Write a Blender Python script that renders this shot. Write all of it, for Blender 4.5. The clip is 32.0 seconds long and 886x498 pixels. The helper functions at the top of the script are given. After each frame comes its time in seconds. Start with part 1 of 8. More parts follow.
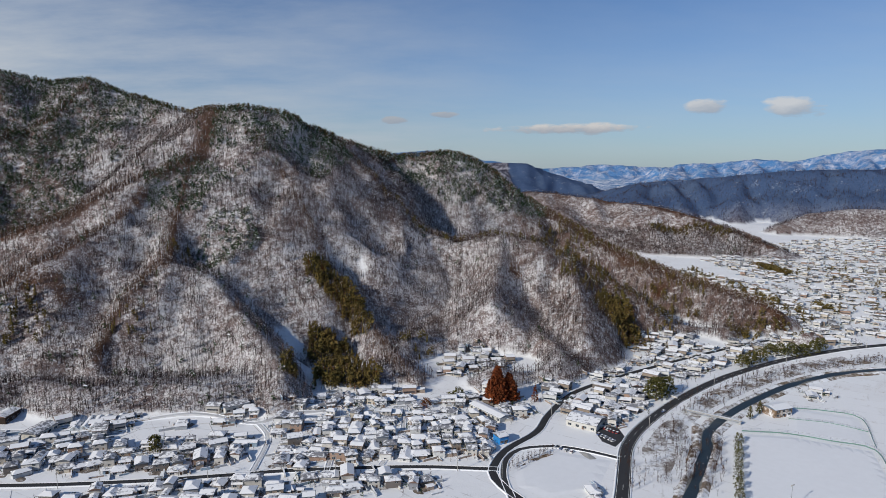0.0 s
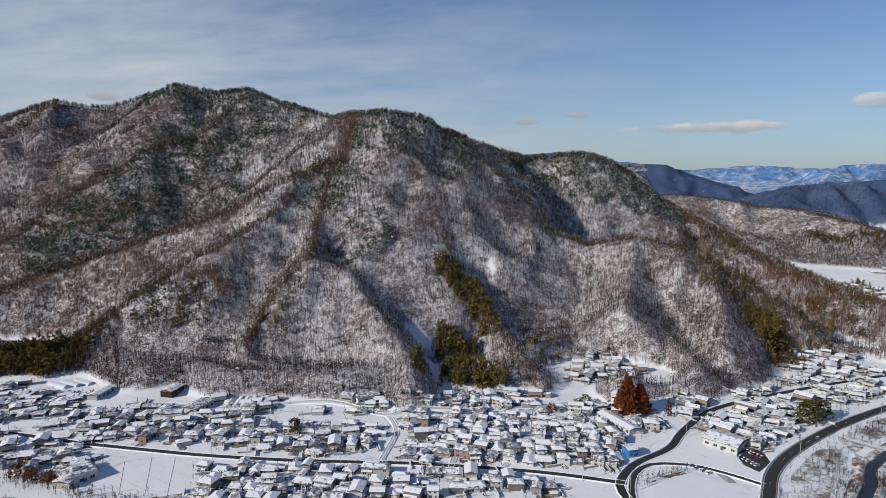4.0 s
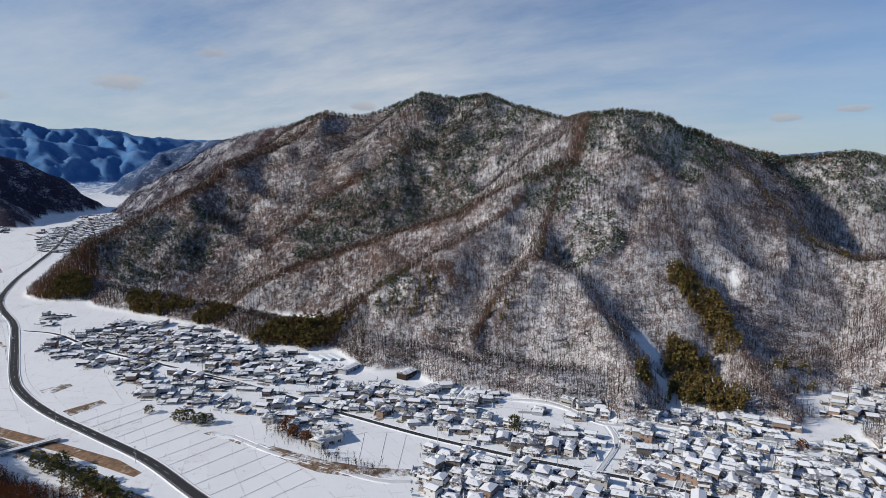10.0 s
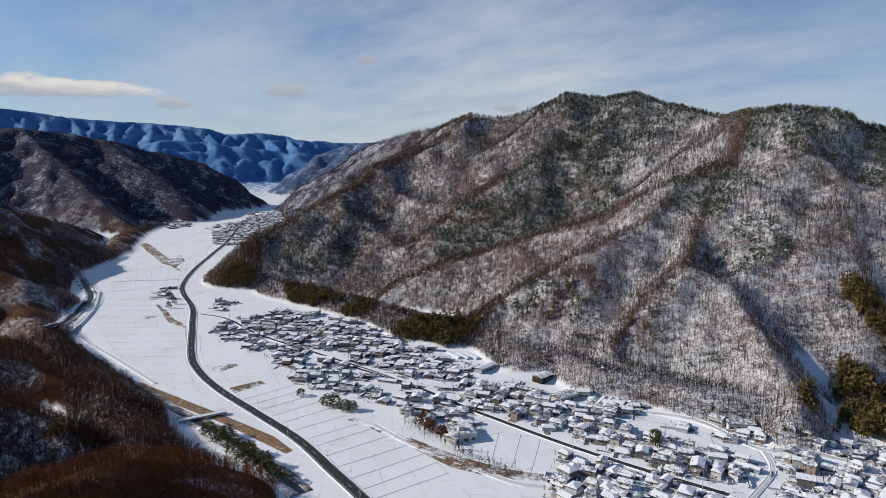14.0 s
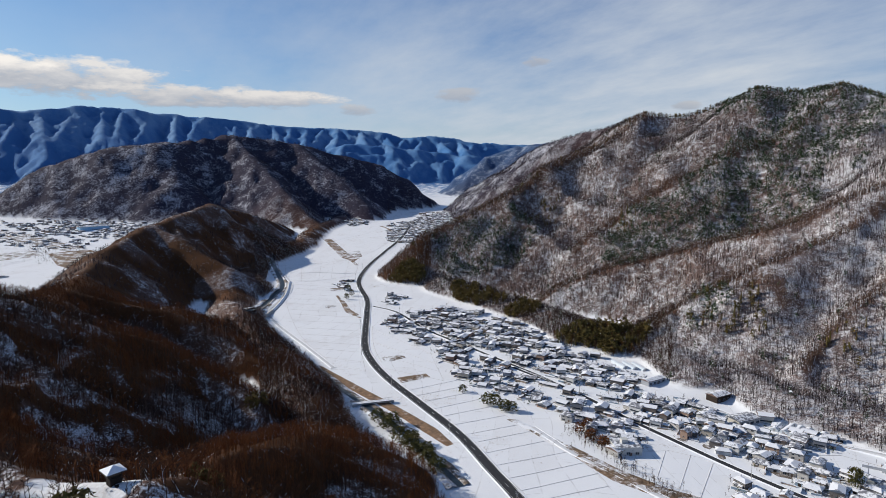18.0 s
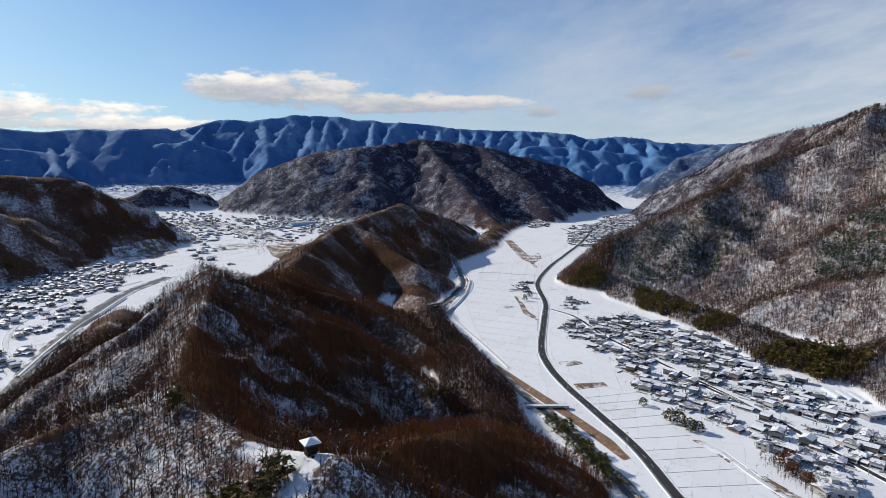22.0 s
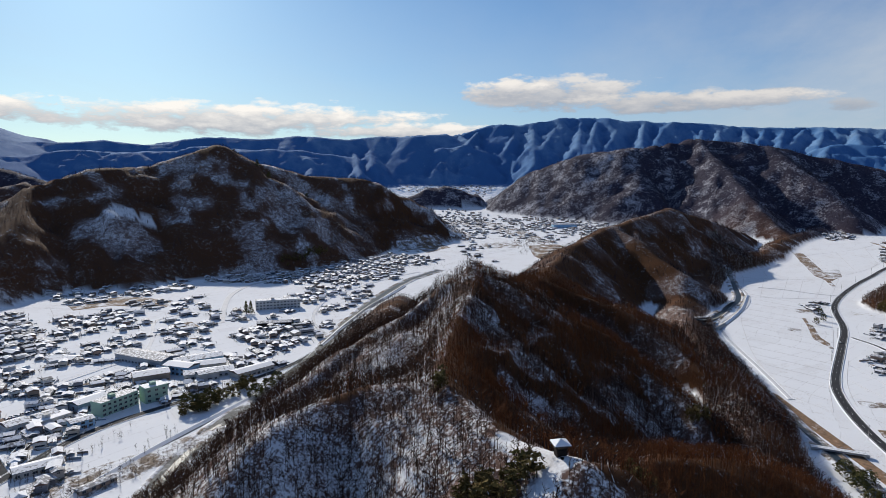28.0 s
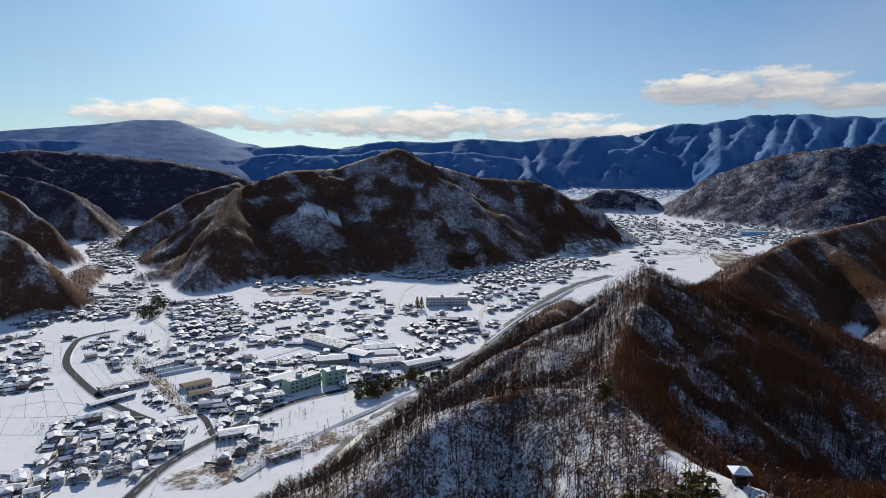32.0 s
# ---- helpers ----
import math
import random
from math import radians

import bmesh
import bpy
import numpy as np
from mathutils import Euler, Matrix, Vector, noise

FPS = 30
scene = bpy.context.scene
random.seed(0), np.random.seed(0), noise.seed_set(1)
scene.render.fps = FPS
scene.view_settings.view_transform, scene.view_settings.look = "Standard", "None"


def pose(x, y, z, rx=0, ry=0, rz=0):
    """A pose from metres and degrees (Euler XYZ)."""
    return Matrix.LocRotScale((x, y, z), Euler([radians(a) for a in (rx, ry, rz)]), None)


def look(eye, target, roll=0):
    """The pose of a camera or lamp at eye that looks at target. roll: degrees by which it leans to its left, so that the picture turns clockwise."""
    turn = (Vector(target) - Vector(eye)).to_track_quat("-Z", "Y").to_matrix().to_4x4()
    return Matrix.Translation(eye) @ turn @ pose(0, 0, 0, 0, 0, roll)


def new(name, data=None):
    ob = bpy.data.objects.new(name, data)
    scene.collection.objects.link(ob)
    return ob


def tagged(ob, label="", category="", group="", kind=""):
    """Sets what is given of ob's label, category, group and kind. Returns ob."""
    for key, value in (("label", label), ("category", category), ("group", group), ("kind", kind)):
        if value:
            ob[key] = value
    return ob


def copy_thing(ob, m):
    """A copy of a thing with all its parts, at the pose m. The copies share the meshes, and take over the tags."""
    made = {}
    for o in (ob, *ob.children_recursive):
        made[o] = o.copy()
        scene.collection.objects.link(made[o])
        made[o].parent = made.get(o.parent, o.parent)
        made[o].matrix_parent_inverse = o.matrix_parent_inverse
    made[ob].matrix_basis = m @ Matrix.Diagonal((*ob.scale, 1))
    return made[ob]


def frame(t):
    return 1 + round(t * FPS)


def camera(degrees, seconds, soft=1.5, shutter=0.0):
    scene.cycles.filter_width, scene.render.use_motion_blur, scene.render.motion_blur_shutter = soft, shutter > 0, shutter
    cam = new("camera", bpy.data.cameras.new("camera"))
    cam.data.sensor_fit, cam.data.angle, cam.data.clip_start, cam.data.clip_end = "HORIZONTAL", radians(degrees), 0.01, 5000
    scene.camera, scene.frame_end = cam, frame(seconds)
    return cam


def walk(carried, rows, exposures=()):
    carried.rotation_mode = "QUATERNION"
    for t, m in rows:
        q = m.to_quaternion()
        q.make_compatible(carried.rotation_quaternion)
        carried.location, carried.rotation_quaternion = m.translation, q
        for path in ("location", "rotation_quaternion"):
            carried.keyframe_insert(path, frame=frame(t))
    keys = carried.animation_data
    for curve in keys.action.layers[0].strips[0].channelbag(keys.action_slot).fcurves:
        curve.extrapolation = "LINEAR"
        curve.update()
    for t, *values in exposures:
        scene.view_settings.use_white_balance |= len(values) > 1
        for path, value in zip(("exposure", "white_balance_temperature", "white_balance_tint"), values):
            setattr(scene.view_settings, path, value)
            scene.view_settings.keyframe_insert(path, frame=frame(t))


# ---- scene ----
# ---- camera ----
cam = camera(71.36, 32.0, soft=0.3)
walk(cam, [
    (0.0, pose(0, 0, 180, 82.20, -0.21, -0.51)),
    (0.5, pose(0, 0, 180, 82.20, -0.22, 0.85)),
    (1.0, pose(0, 0, 180, 82.21, -0.20, 2.16)),
    (1.5, pose(0, 0, 180, 82.23, -0.20, 3.53)),
    (2.0, pose(0, 0, 180, 82.25, -0.17, 5.03)),
    (2.5, pose(0, 0, 180, 82.26, -0.14, 6.61)),
    (3.0, pose(0, 0, 180, 82.28, -0.08, 8.26)),
    (3.5, pose(0, 0, 180, 82.30, -0.06, 9.96)),
    (5.5, pose(0, 0, 180, 82.39, -0.04, 15.80)),
    (6.0, pose(0, 0, 180, 82.40, -0.01, 17.43)),
    (6.5, pose(0, 0, 180, 82.40, 0.02, 19.18)),
    (7.0, pose(0, 0, 180, 82.42, -0.02, 20.99)),
    (7.5, pose(0, 0, 180, 82.42, -0.03, 22.74)),
    (8.0, pose(0, 0, 180, 82.45, -0.03, 24.46)),
    (8.5, pose(0, 0, 180, 82.46, 0.01, 26.38)),
    (9.0, pose(0, 0, 180, 82.48, 0.03, 28.55)),
    (9.5, pose(0, 0, 180, 82.50, 0.04, 30.62)),
    (10.0, pose(0, 0, 180, 82.51, 0.02, 32.54)),
    (10.5, pose(0, 0, 180, 82.53, -0.01, 34.36)),
    (11.0, pose(0, 0, 180, 82.55, -0.01, 36.04)),
    (11.5, pose(0, 0, 180, 82.57, -0.00, 37.58)),
    (12.0, pose(0, 0, 180, 82.60, 0.00, 39.05)),
    (12.5, pose(0, 0, 180, 82.61, 0.01, 40.60)),
    (13.0, pose(0, 0, 180, 82.60, 0.07, 42.16)),
    (13.5, pose(0, 0, 180, 82.63, 0.05, 43.80)),
    (14.0, pose(0, 0, 180, 82.64, 0.03, 45.52)),
    (14.5, pose(0, 0, 180, 82.64, 0.04, 47.24)),
    (16.5, pose(0, 0, 180, 82.70, 0.14, 54.78)),
    (17.0, pose(0, 0, 180, 82.73, 0.11, 56.68)),
    (17.5, pose(0, 0, 180, 82.76, 0.10, 58.78)),
    (18.0, pose(0, 0, 180, 82.80, 0.08, 60.88)),
    (18.5, pose(0, 0, 180, 82.82, 0.11, 62.91)),
    (19.0, pose(0, 0, 180, 82.84, 0.10, 64.92)),
    (19.5, pose(0, 0, 180, 82.87, 0.12, 66.88)),
    (20.0, pose(0, 0, 180, 82.90, 0.09, 68.94)),
    (20.5, pose(0, 0, 180, 82.92, 0.11, 71.01)),
    (21.0, pose(0, 0, 180, 82.95, 0.10, 73.23)),
    (21.5, pose(0, 0, 180, 82.98, 0.13, 75.46)),
    (22.0, pose(0, 0, 180, 83.00, 0.12, 77.60)),
    (22.5, pose(0, 0, 180, 83.03, 0.06, 79.78)),
    (23.0, pose(0, 0, 180, 83.05, 0.03, 81.95)),
    (23.5, pose(0, 0, 180, 83.07, 0.09, 84.06)),
    (24.0, pose(0, 0, 180, 83.07, 0.09, 86.20)),
    (24.5, pose(0, 0, 180, 83.12, 0.04, 88.28)),
    (25.0, pose(0, 0, 180, 83.13, 0.03, 90.27)),
    (25.5, pose(0, 0, 180, 83.14, 0.02, 92.25)),
    (27.5, pose(0, 0, 180, 83.20, -0.06, 99.75)),
    (28.0, pose(0, 0, 180, 83.22, -0.08, 101.66)),
    (28.5, pose(0, 0, 180, 83.23, -0.12, 103.57)),
    (29.0, pose(0, 0, 180, 83.24, -0.16, 105.50)),
    (29.5, pose(0, 0, 180, 83.29, -0.18, 107.40)),
    (30.0, pose(0, 0, 180, 83.28, -0.21, 109.28)),
    (30.5, pose(0, 0, 180, 83.32, -0.23, 111.25)),
    (31.0, pose(0, 0, 180, 83.32, -0.20, 113.24)),
    (31.5, pose(0, 0, 180, 83.34, -0.26, 115.24)),
    (32.0, pose(0, 0, 180, 83.36, -0.24, 117.28)),
], exposures=[(0.0, -0.15), (3.0, -0.12), (8.0, -0.01), (14.0, 0.03), (18.0, 0.12), (24.0, 0.18), (28.0, 0.06), (32.0, 0.0)])

# ---- world, sun, exposure ----
SUN_YAW, SUN_UP = 130.0, 26.0      # bearing anticlockwise from +y, height above the horizon
_b = radians(SUN_YAW)
SUN_FROM = Vector((-math.sin(_b) * math.cos(radians(SUN_UP)), math.cos(_b) * math.cos(radians(SUN_UP)), math.sin(radians(SUN_UP))))
sun = new("sun", bpy.data.lights.new("sun", "SUN"))
sun.data.energy, sun.data.angle, sun.data.color = 4.2, radians(0.6), (1.0, 0.94, 0.85)
sun.matrix_world = look((0, 0, 1500), Vector((0, 0, 1500)) - SUN_FROM)


class Nodes:
    """A short way to wire shader nodes."""

    def __init__(self, tree):
        self.tree = tree

    def add(self, kind, settings=(), **inputs):
        n = self.tree.nodes.new("ShaderNode" + kind)
        for key, value in dict(settings).items():
            setattr(n, key, value)
        for key, value in inputs.items():
            key = key.replace("_", " ")
            sock = n.inputs[int(key[1:])] if key[0] == "i" and key[1:].isdigit() else n.inputs[key]
            if isinstance(value, bpy.types.NodeSocket):
                self.tree.links.new(value, sock)
            else:
                sock.default_value = value
        return n

    def math(self, op, a, b=0.0, clamp=False):
        return self.add("Math", {"operation": op, "use_clamp": clamp}, i0=a, i1=b).outputs[0]

    def ramp(self, value, lo, hi):
        return self.add("MapRange", {"clamp": True}, Value=value, From_Min=lo, From_Max=hi).outputs[0]

    def mix(self, fac, a, b):
        n = self.add("MixRGB", {}, Fac=fac)
        for sock, v in ((n.inputs[1], a), (n.inputs[2], b)):
            if isinstance(v, bpy.types.NodeSocket):
                self.tree.links.new(v, sock)
            else:
                sock.default_value = (*v, 1.0)
        return n.outputs[0]

    def noise(self, vec, scale, detail=4.0, rough=0.55):
        return self.add("TexNoise", {}, Vector=vec, Scale=scale, Detail=detail, Roughness=rough).outputs["Fac"]


CLOUDS = ((91.5, 7.3, 9.0, 1.6, 0.45), (82.5, 6.3, 9.5, 1.0, 0.6), (96.0, 7.6, 4.5, 1.0, 0.2), (120.0, 4.9, 17.0, 1.5, 0.0), (140.0, 5.0, 9.0, 1.3, 0.0), (104.0, 4.0, 10.0, 0.8, 0.1), (59.5, 6.8, 2.6, 0.65, 1.0),
          (74.0, 6.6, 2.4, 0.5, 0.8), (52.5, 9.6, 1.3, 0.5, 1.0), (69.0, 5.5, 2.0, 0.5, 0.9), (-23.5, 4.9, 1.9, 0.7, 0.55), (-29.8, 4.6, 2.2, 0.9, 0.5),
          (3.8, 4.0, 1.3, 0.35, 1.0), (-0.6, 4.5, 1.3, 0.3, 1.0), (-12.0, 3.2, 7.0, 0.5, 0.6), (40.0, 5.5, 1.4, 0.4, 1.0), (76.0, 6.2, 6.0, 0.8, 0.5), (-41.0, 4.5, 4.0, 0.7, 0.2))


def build_sky():
    world = bpy.data.worlds.new("sky")
    scene.world = world
    world.use_nodes = True
    tree = world.node_tree
    tree.nodes.clear()
    n = Nodes(tree)
    sky = n.add("TexSky", {"sky_type": "NISHITA", "sun_disc": False, "sun_elevation": radians(SUN_UP),
                           "sun_rotation": radians(-SUN_YAW), "altitude": 600.0, "air_density": 1.0,
                           "dust_density": 0.6, "ozone_density": 2.5})
    way = n.add("TexCoord").outputs["Generated"]
    sep = n.add("SeparateXYZ", {}, Vector=way)
    yaw = n.math("MULTIPLY", n.math("ARCTAN2", n.math("MULTIPLY", sep.outputs[0], -1.0), sep.outputs[1]), 57.2958)
    up = n.math("MULTIPLY", n.math("ARCSINE", sep.outputs[2]), 57.2958)
    deep = n.add("MixRGB", {"blend_type": "MULTIPLY"}, Fac=1.0)
    tree.links.new(sky.outputs[0], deep.inputs[1])
    tree.links.new(n.mix(n.ramp(yaw, 45.0, 125.0), (0.70, 0.99, 1.36), (0.74, 1.05, 1.22)), deep.inputs[2])
    z = n.math("ADD", n.math("MAXIMUM", sep.outputs[2], 0.0), 0.16)
    # thin high veil: streaks on a flat cloud deck, thickest to the north-west and low down
    flat = n.add("CombineXYZ", {}, X=n.math("DIVIDE", sep.outputs[0], z), Y=n.math("DIVIDE", n.math("MULTIPLY", sep.outputs[1], 1.7), z), Z=0.0).outputs[0]
    streak = n.ramp(n.noise(flat, 0.8, 7.0, 0.62), 0.34, 0.70)
    lobe = n.ramp(n.math("ABSOLUTE", n.math("SUBTRACT", yaw, 42.0)), 50.0, 8.0)
    low = n.ramp(up, 17.0, 1.0)
    veil = n.math("MULTIPLY", streak, n.math("ADD", n.math("MULTIPLY", lobe, 0.58), 0.10))
    veil = n.math("ADD", veil, n.math("MULTIPLY", low, n.math("ADD", n.math("MULTIPLY", lobe, 0.24), 0.38)), True)
    full = n.mix(veil, deep.outputs[0], (7.6, 8.3, 9.2))
    # single clouds low over the hills: bearing, height, half width, half height, greyness
    warp = n.add("CombineXYZ", {}, X=n.math("MULTIPLY", yaw, 0.30), Y=n.math("MULTIPLY", up, 0.85), Z=0.0).outputs[0]
    rag = n.math("SUBTRACT", n.noise(warp, 1.0, 8.0, 0.6), 0.5)
    for cy, cu, hw, hh, grey in CLOUDS:
        dx = n.math("DIVIDE", n.math("SUBTRACT", yaw, cy), hw)
        dy = n.math("DIVIDE", n.math("SUBTRACT", up, cu), hh)
        d = n.math("ADD", n.math("MULTIPLY", dx, dx), n.math("MULTIPLY", dy, dy))
        body = n.math("SUBTRACT", 1.0, n.math("ADD", d, n.math("MULTIPLY", rag, -4.2)))
        cover = n.math("MULTIPLY", n.ramp(body, 0.0, 0.7), 0.96 if hw > 3 else 0.75)
        lit = n.ramp(n.math("ADD", dy, n.math("MULTIPLY", rag, 3.0)), -0.7, 0.7)
        full = n.mix(cover, full, n.mix(lit, (5.8 - 1.0 * grey, 6.2 - 0.9 * grey, 7.0 - 0.7 * grey), (14.0 - 7.5 * grey, 13.3 - 6.7 * grey, 12.4 - 5.4 * grey)))
    bg = n.add("Background", {}, Color=full, Strength=0.069)
    out = n.add("OutputWorld")
    tree.links.new(bg.outputs[0], out.inputs[0])


build_sky()

# ---- materials ----


def material(name):
    m = bpy.data.materials.new(name)
    m.use_nodes = True
    m.node_tree.nodes.clear()
    return m, Nodes(m.node_tree)


def finish(n, colour, rough=0.8, bump=None, strength=0.3, distance=0.1, metal=0.0, spec=0.3):
    b = n.add("BsdfPrincipled", {}, Roughness=rough, Metallic=metal)
    b.inputs["Specular IOR Level"].default_value = spec
    if isinstance(colour, bpy.types.NodeSocket):
        n.tree.links.new(colour, b.inputs["Base Color"])
    else:
        b.inputs["Base Color"].default_value = (*colour, 1.0)
    if bump is not None:
        bn = n.add("Bump", {}, Height=bump, Strength=strength, Distance=distance)
        n.tree.links.new(bn.outputs[0], b.inputs["Normal"])
    out = n.add("OutputMaterial")
    n.tree.links.new(b.outputs[0], out.inputs[0])
    return b


def plain(name, colour, rough=0.7, vary=0.25, scale=2.0, metal=0.0, spec=0.3, bump=0.0):
    """A painted or natural surface with mottling at two scales and a shift from piece to piece."""
    m, n = material(name)
    pos = n.add("NewGeometry").outputs["Position"]
    big, small = n.noise(pos, scale * 0.2), n.noise(pos, scale * 2.5)
    rnd = n.add("ObjectInfo").outputs["Random"]
    f = n.math("ADD", n.math("MULTIPLY", big, 0.6), n.math("MULTIPLY", small, 0.4))
    f = n.math("ADD", n.math("MULTIPLY", f, 0.75), n.math("MULTIPLY", rnd, 0.25))
    lo = tuple(c * (1 - vary) for c in colour)
    hi = tuple(min(1.0, c * (1 + vary)) for c in colour)
    finish(n, n.mix(n.ramp(f, 0.25, 0.75), lo, hi), rough, small if bump else None, bump, 0.05, metal, spec)
    return m


def build_ground_material():
    m, n = material("snowy_ground")
    pos = n.add("NewGeometry").outputs["Position"]
    wood = n.add("Attribute", {"attribute_name": "wood"}).outputs["Fac"]
    far = n.add("Attribute", {"attribute_name": "far"}).outputs["Fac"]
    a, b, c = n.noise(pos, 0.02, 5.0), n.noise(pos, 0.15, 4.0), n.noise(pos, 1.1, 3.0)
    # open ground: settled snow with thin places where grass and earth show
    thin = n.math("ADD", n.math("MULTIPLY", a, 0.5), n.math("MULTIPLY", b, 0.5))
    snow = n.mix(c, (0.80, 0.81, 0.83), (0.88, 0.88, 0.88))
    grass = n.mix(b, (0.30, 0.22, 0.14), (0.42, 0.36, 0.30))
    open_ = n.mix(n.ramp(n.math("ADD", n.math("MULTIPLY", thin, 0.62), n.math("MULTIPLY", c, 0.38)), 0.58, 0.70), snow, grass)
    # paddy plots: each with its own thinness of snow, stubble and ditches between them
    bend = n.add("VectorMath", {"operation": "ADD"}, i0=pos, i1=n.add("VectorMath", {"operation": "SCALE"}, i0=n.add("TexNoise", {}, Vector=pos, Scale=0.006, Detail=1.0).outputs["Color"], Scale=90.0).outputs[0]).outputs[0]
    turned = n.add("VectorRotate", {"rotation_type": "Z_AXIS"}, Vector=bend, Angle=0.62).outputs[0]
    plots = n.add("TexBrick", {"offset": 0.37}, Vector=turned, Color1=(0, 0, 0, 1), Color2=(1, 1, 1, 1), Mortar=(0.5, 0.5, 0.5, 1), Scale=1.0, Mortar_Size=0.45, Mortar_Smooth=0.3, Brick_Width=34.0, Row_Height=15.0)
    tone = n.math("ADD", n.math("MULTIPLY", plots.outputs["Color"], 0.5), n.math("MULTIPLY", a, 0.5))
    stubble = n.math("MULTIPLY", n.ramp(tone, 0.60, 0.80), n.ramp(c, 0.35, 0.62))
    open_ = n.mix(n.math("MULTIPLY", stubble, 0.17), open_, (0.34, 0.27, 0.21))
    ditch = n.math("MULTIPLY", plots.outputs["Fac"], n.ramp(b, 0.42, 0.60))
    open_ = n.mix(n.math("MULTIPLY", ditch, 0.24), open_, (0.26, 0.23, 0.20))
    # woodland floor: leaf litter, low scrub and patchy snow
    litter = n.mix(b, (0.085, 0.052, 0.042), (0.17, 0.105, 0.085))
    leaf = n.add("Attribute", {"attribute_name": "leaf"}).outputs["Fac"]
    litter = n.mix(leaf, litter, n.mix(b, (0.05, 0.022, 0.010), (0.11, 0.046, 0.018)))
    rime = n.add("Attribute", {"attribute_name": "rime"}).outputs["Fac"]
    speck = n.noise(pos, 0.55, 3.0, 0.6)
    patch = n.math("ADD", n.math("MULTIPLY", b, 0.28), n.math("MULTIPLY", a, 0.22))
    patch = n.math("ADD", patch, n.math("ADD", n.math("MULTIPLY", c, 0.22), n.math("MULTIPLY", speck, 0.28)))
    patch = n.math("ADD", patch, n.math("MULTIPLY", rime, -0.012))
    brush = n.mix(n.ramp(speck, 0.3, 0.7), (0.45, 0.405, 0.41), (0.17, 0.136, 0.135))
    under = n.mix(n.math("MULTIPLY", rime, 0.42), snow, brush)
    litter = n.mix(n.math("MULTIPLY", n.math("SUBTRACT", rime, leaf, True), 0.6), litter, (0.175, 0.142, 0.140))
    floor_ = n.mix(n.ramp(n.math("ADD", patch, n.math("MULTIPLY", leaf, 0.115)), 0.425, 0.53), under, litter)
    near = n.mix(wood, open_, floor_)
    # remote forest: one dark cover with snow in its clearings
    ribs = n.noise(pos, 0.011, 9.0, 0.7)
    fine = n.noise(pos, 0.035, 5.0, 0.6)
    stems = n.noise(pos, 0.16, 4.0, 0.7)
    # a slight bluish distance haze is painted into the brown woods
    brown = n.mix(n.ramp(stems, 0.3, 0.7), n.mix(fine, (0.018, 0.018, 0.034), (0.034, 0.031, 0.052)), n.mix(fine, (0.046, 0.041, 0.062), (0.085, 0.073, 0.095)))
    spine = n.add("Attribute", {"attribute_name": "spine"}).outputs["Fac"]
    # paler on the rib backs and with height, darker in the gullies
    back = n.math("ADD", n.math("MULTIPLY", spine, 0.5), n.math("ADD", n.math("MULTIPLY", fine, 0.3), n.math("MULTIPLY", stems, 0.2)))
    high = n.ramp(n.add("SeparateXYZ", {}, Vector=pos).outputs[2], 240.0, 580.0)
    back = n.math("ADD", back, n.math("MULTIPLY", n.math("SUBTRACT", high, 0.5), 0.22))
    # distance haze painted as saturated blue into the far ranges' colour
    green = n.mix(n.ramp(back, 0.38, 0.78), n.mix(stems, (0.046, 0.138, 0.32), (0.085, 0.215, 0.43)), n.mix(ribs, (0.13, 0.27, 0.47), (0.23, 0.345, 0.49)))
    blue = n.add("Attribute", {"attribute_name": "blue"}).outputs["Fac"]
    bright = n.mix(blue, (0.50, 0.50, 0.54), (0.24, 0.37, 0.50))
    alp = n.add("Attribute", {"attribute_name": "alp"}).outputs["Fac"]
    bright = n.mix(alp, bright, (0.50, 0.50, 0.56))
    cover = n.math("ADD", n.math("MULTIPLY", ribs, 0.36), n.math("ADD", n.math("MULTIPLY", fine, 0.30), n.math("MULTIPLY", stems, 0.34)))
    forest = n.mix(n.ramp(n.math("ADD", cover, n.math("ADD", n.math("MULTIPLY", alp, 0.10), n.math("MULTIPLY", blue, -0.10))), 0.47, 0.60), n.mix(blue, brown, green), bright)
    # the far plain is mixed with the same painted haze
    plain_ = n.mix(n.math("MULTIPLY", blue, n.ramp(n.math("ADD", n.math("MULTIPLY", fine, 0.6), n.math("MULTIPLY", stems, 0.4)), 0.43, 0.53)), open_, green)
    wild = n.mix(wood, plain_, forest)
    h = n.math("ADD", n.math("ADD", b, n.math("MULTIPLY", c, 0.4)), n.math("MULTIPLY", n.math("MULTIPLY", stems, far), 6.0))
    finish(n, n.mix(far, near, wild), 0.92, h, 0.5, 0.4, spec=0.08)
    return m


GROUND = build_ground_material()

# ---- the land ----


def lattice(ix, iy, seed):
    v = np.sin(ix * 127.1 + iy * 311.7 + seed * 74.7) * 43758.5453
    return v - np.floor(v)


def value_noise(x, y, seed):
    ix, iy = np.floor(x), np.floor(y)
    fx, fy = x - ix, y - iy
    fx, fy = fx * fx * (3 - 2 * fx), fy * fy * (3 - 2 * fy)
    a, b = lattice(ix, iy, seed), lattice(ix + 1, iy, seed)
    c, d = lattice(ix, iy + 1, seed), lattice(ix + 1, iy + 1, seed)
    return a + (b - a) * fx + (c - a) * fy + (a - b - c + d) * fx * fy


def fbm(x, y, scale, octaves=4, seed=1):
    total, amp, norm = 0.0, 1.0, 0.0
    for k in range(octaves):
        total = total + amp * (value_noise(x / scale + 13.7 * k, y / scale - 7.3 * k, seed + k) * 2 - 1)
        norm, amp, scale = norm + amp, amp * 0.5, scale * 0.5
    return total / norm


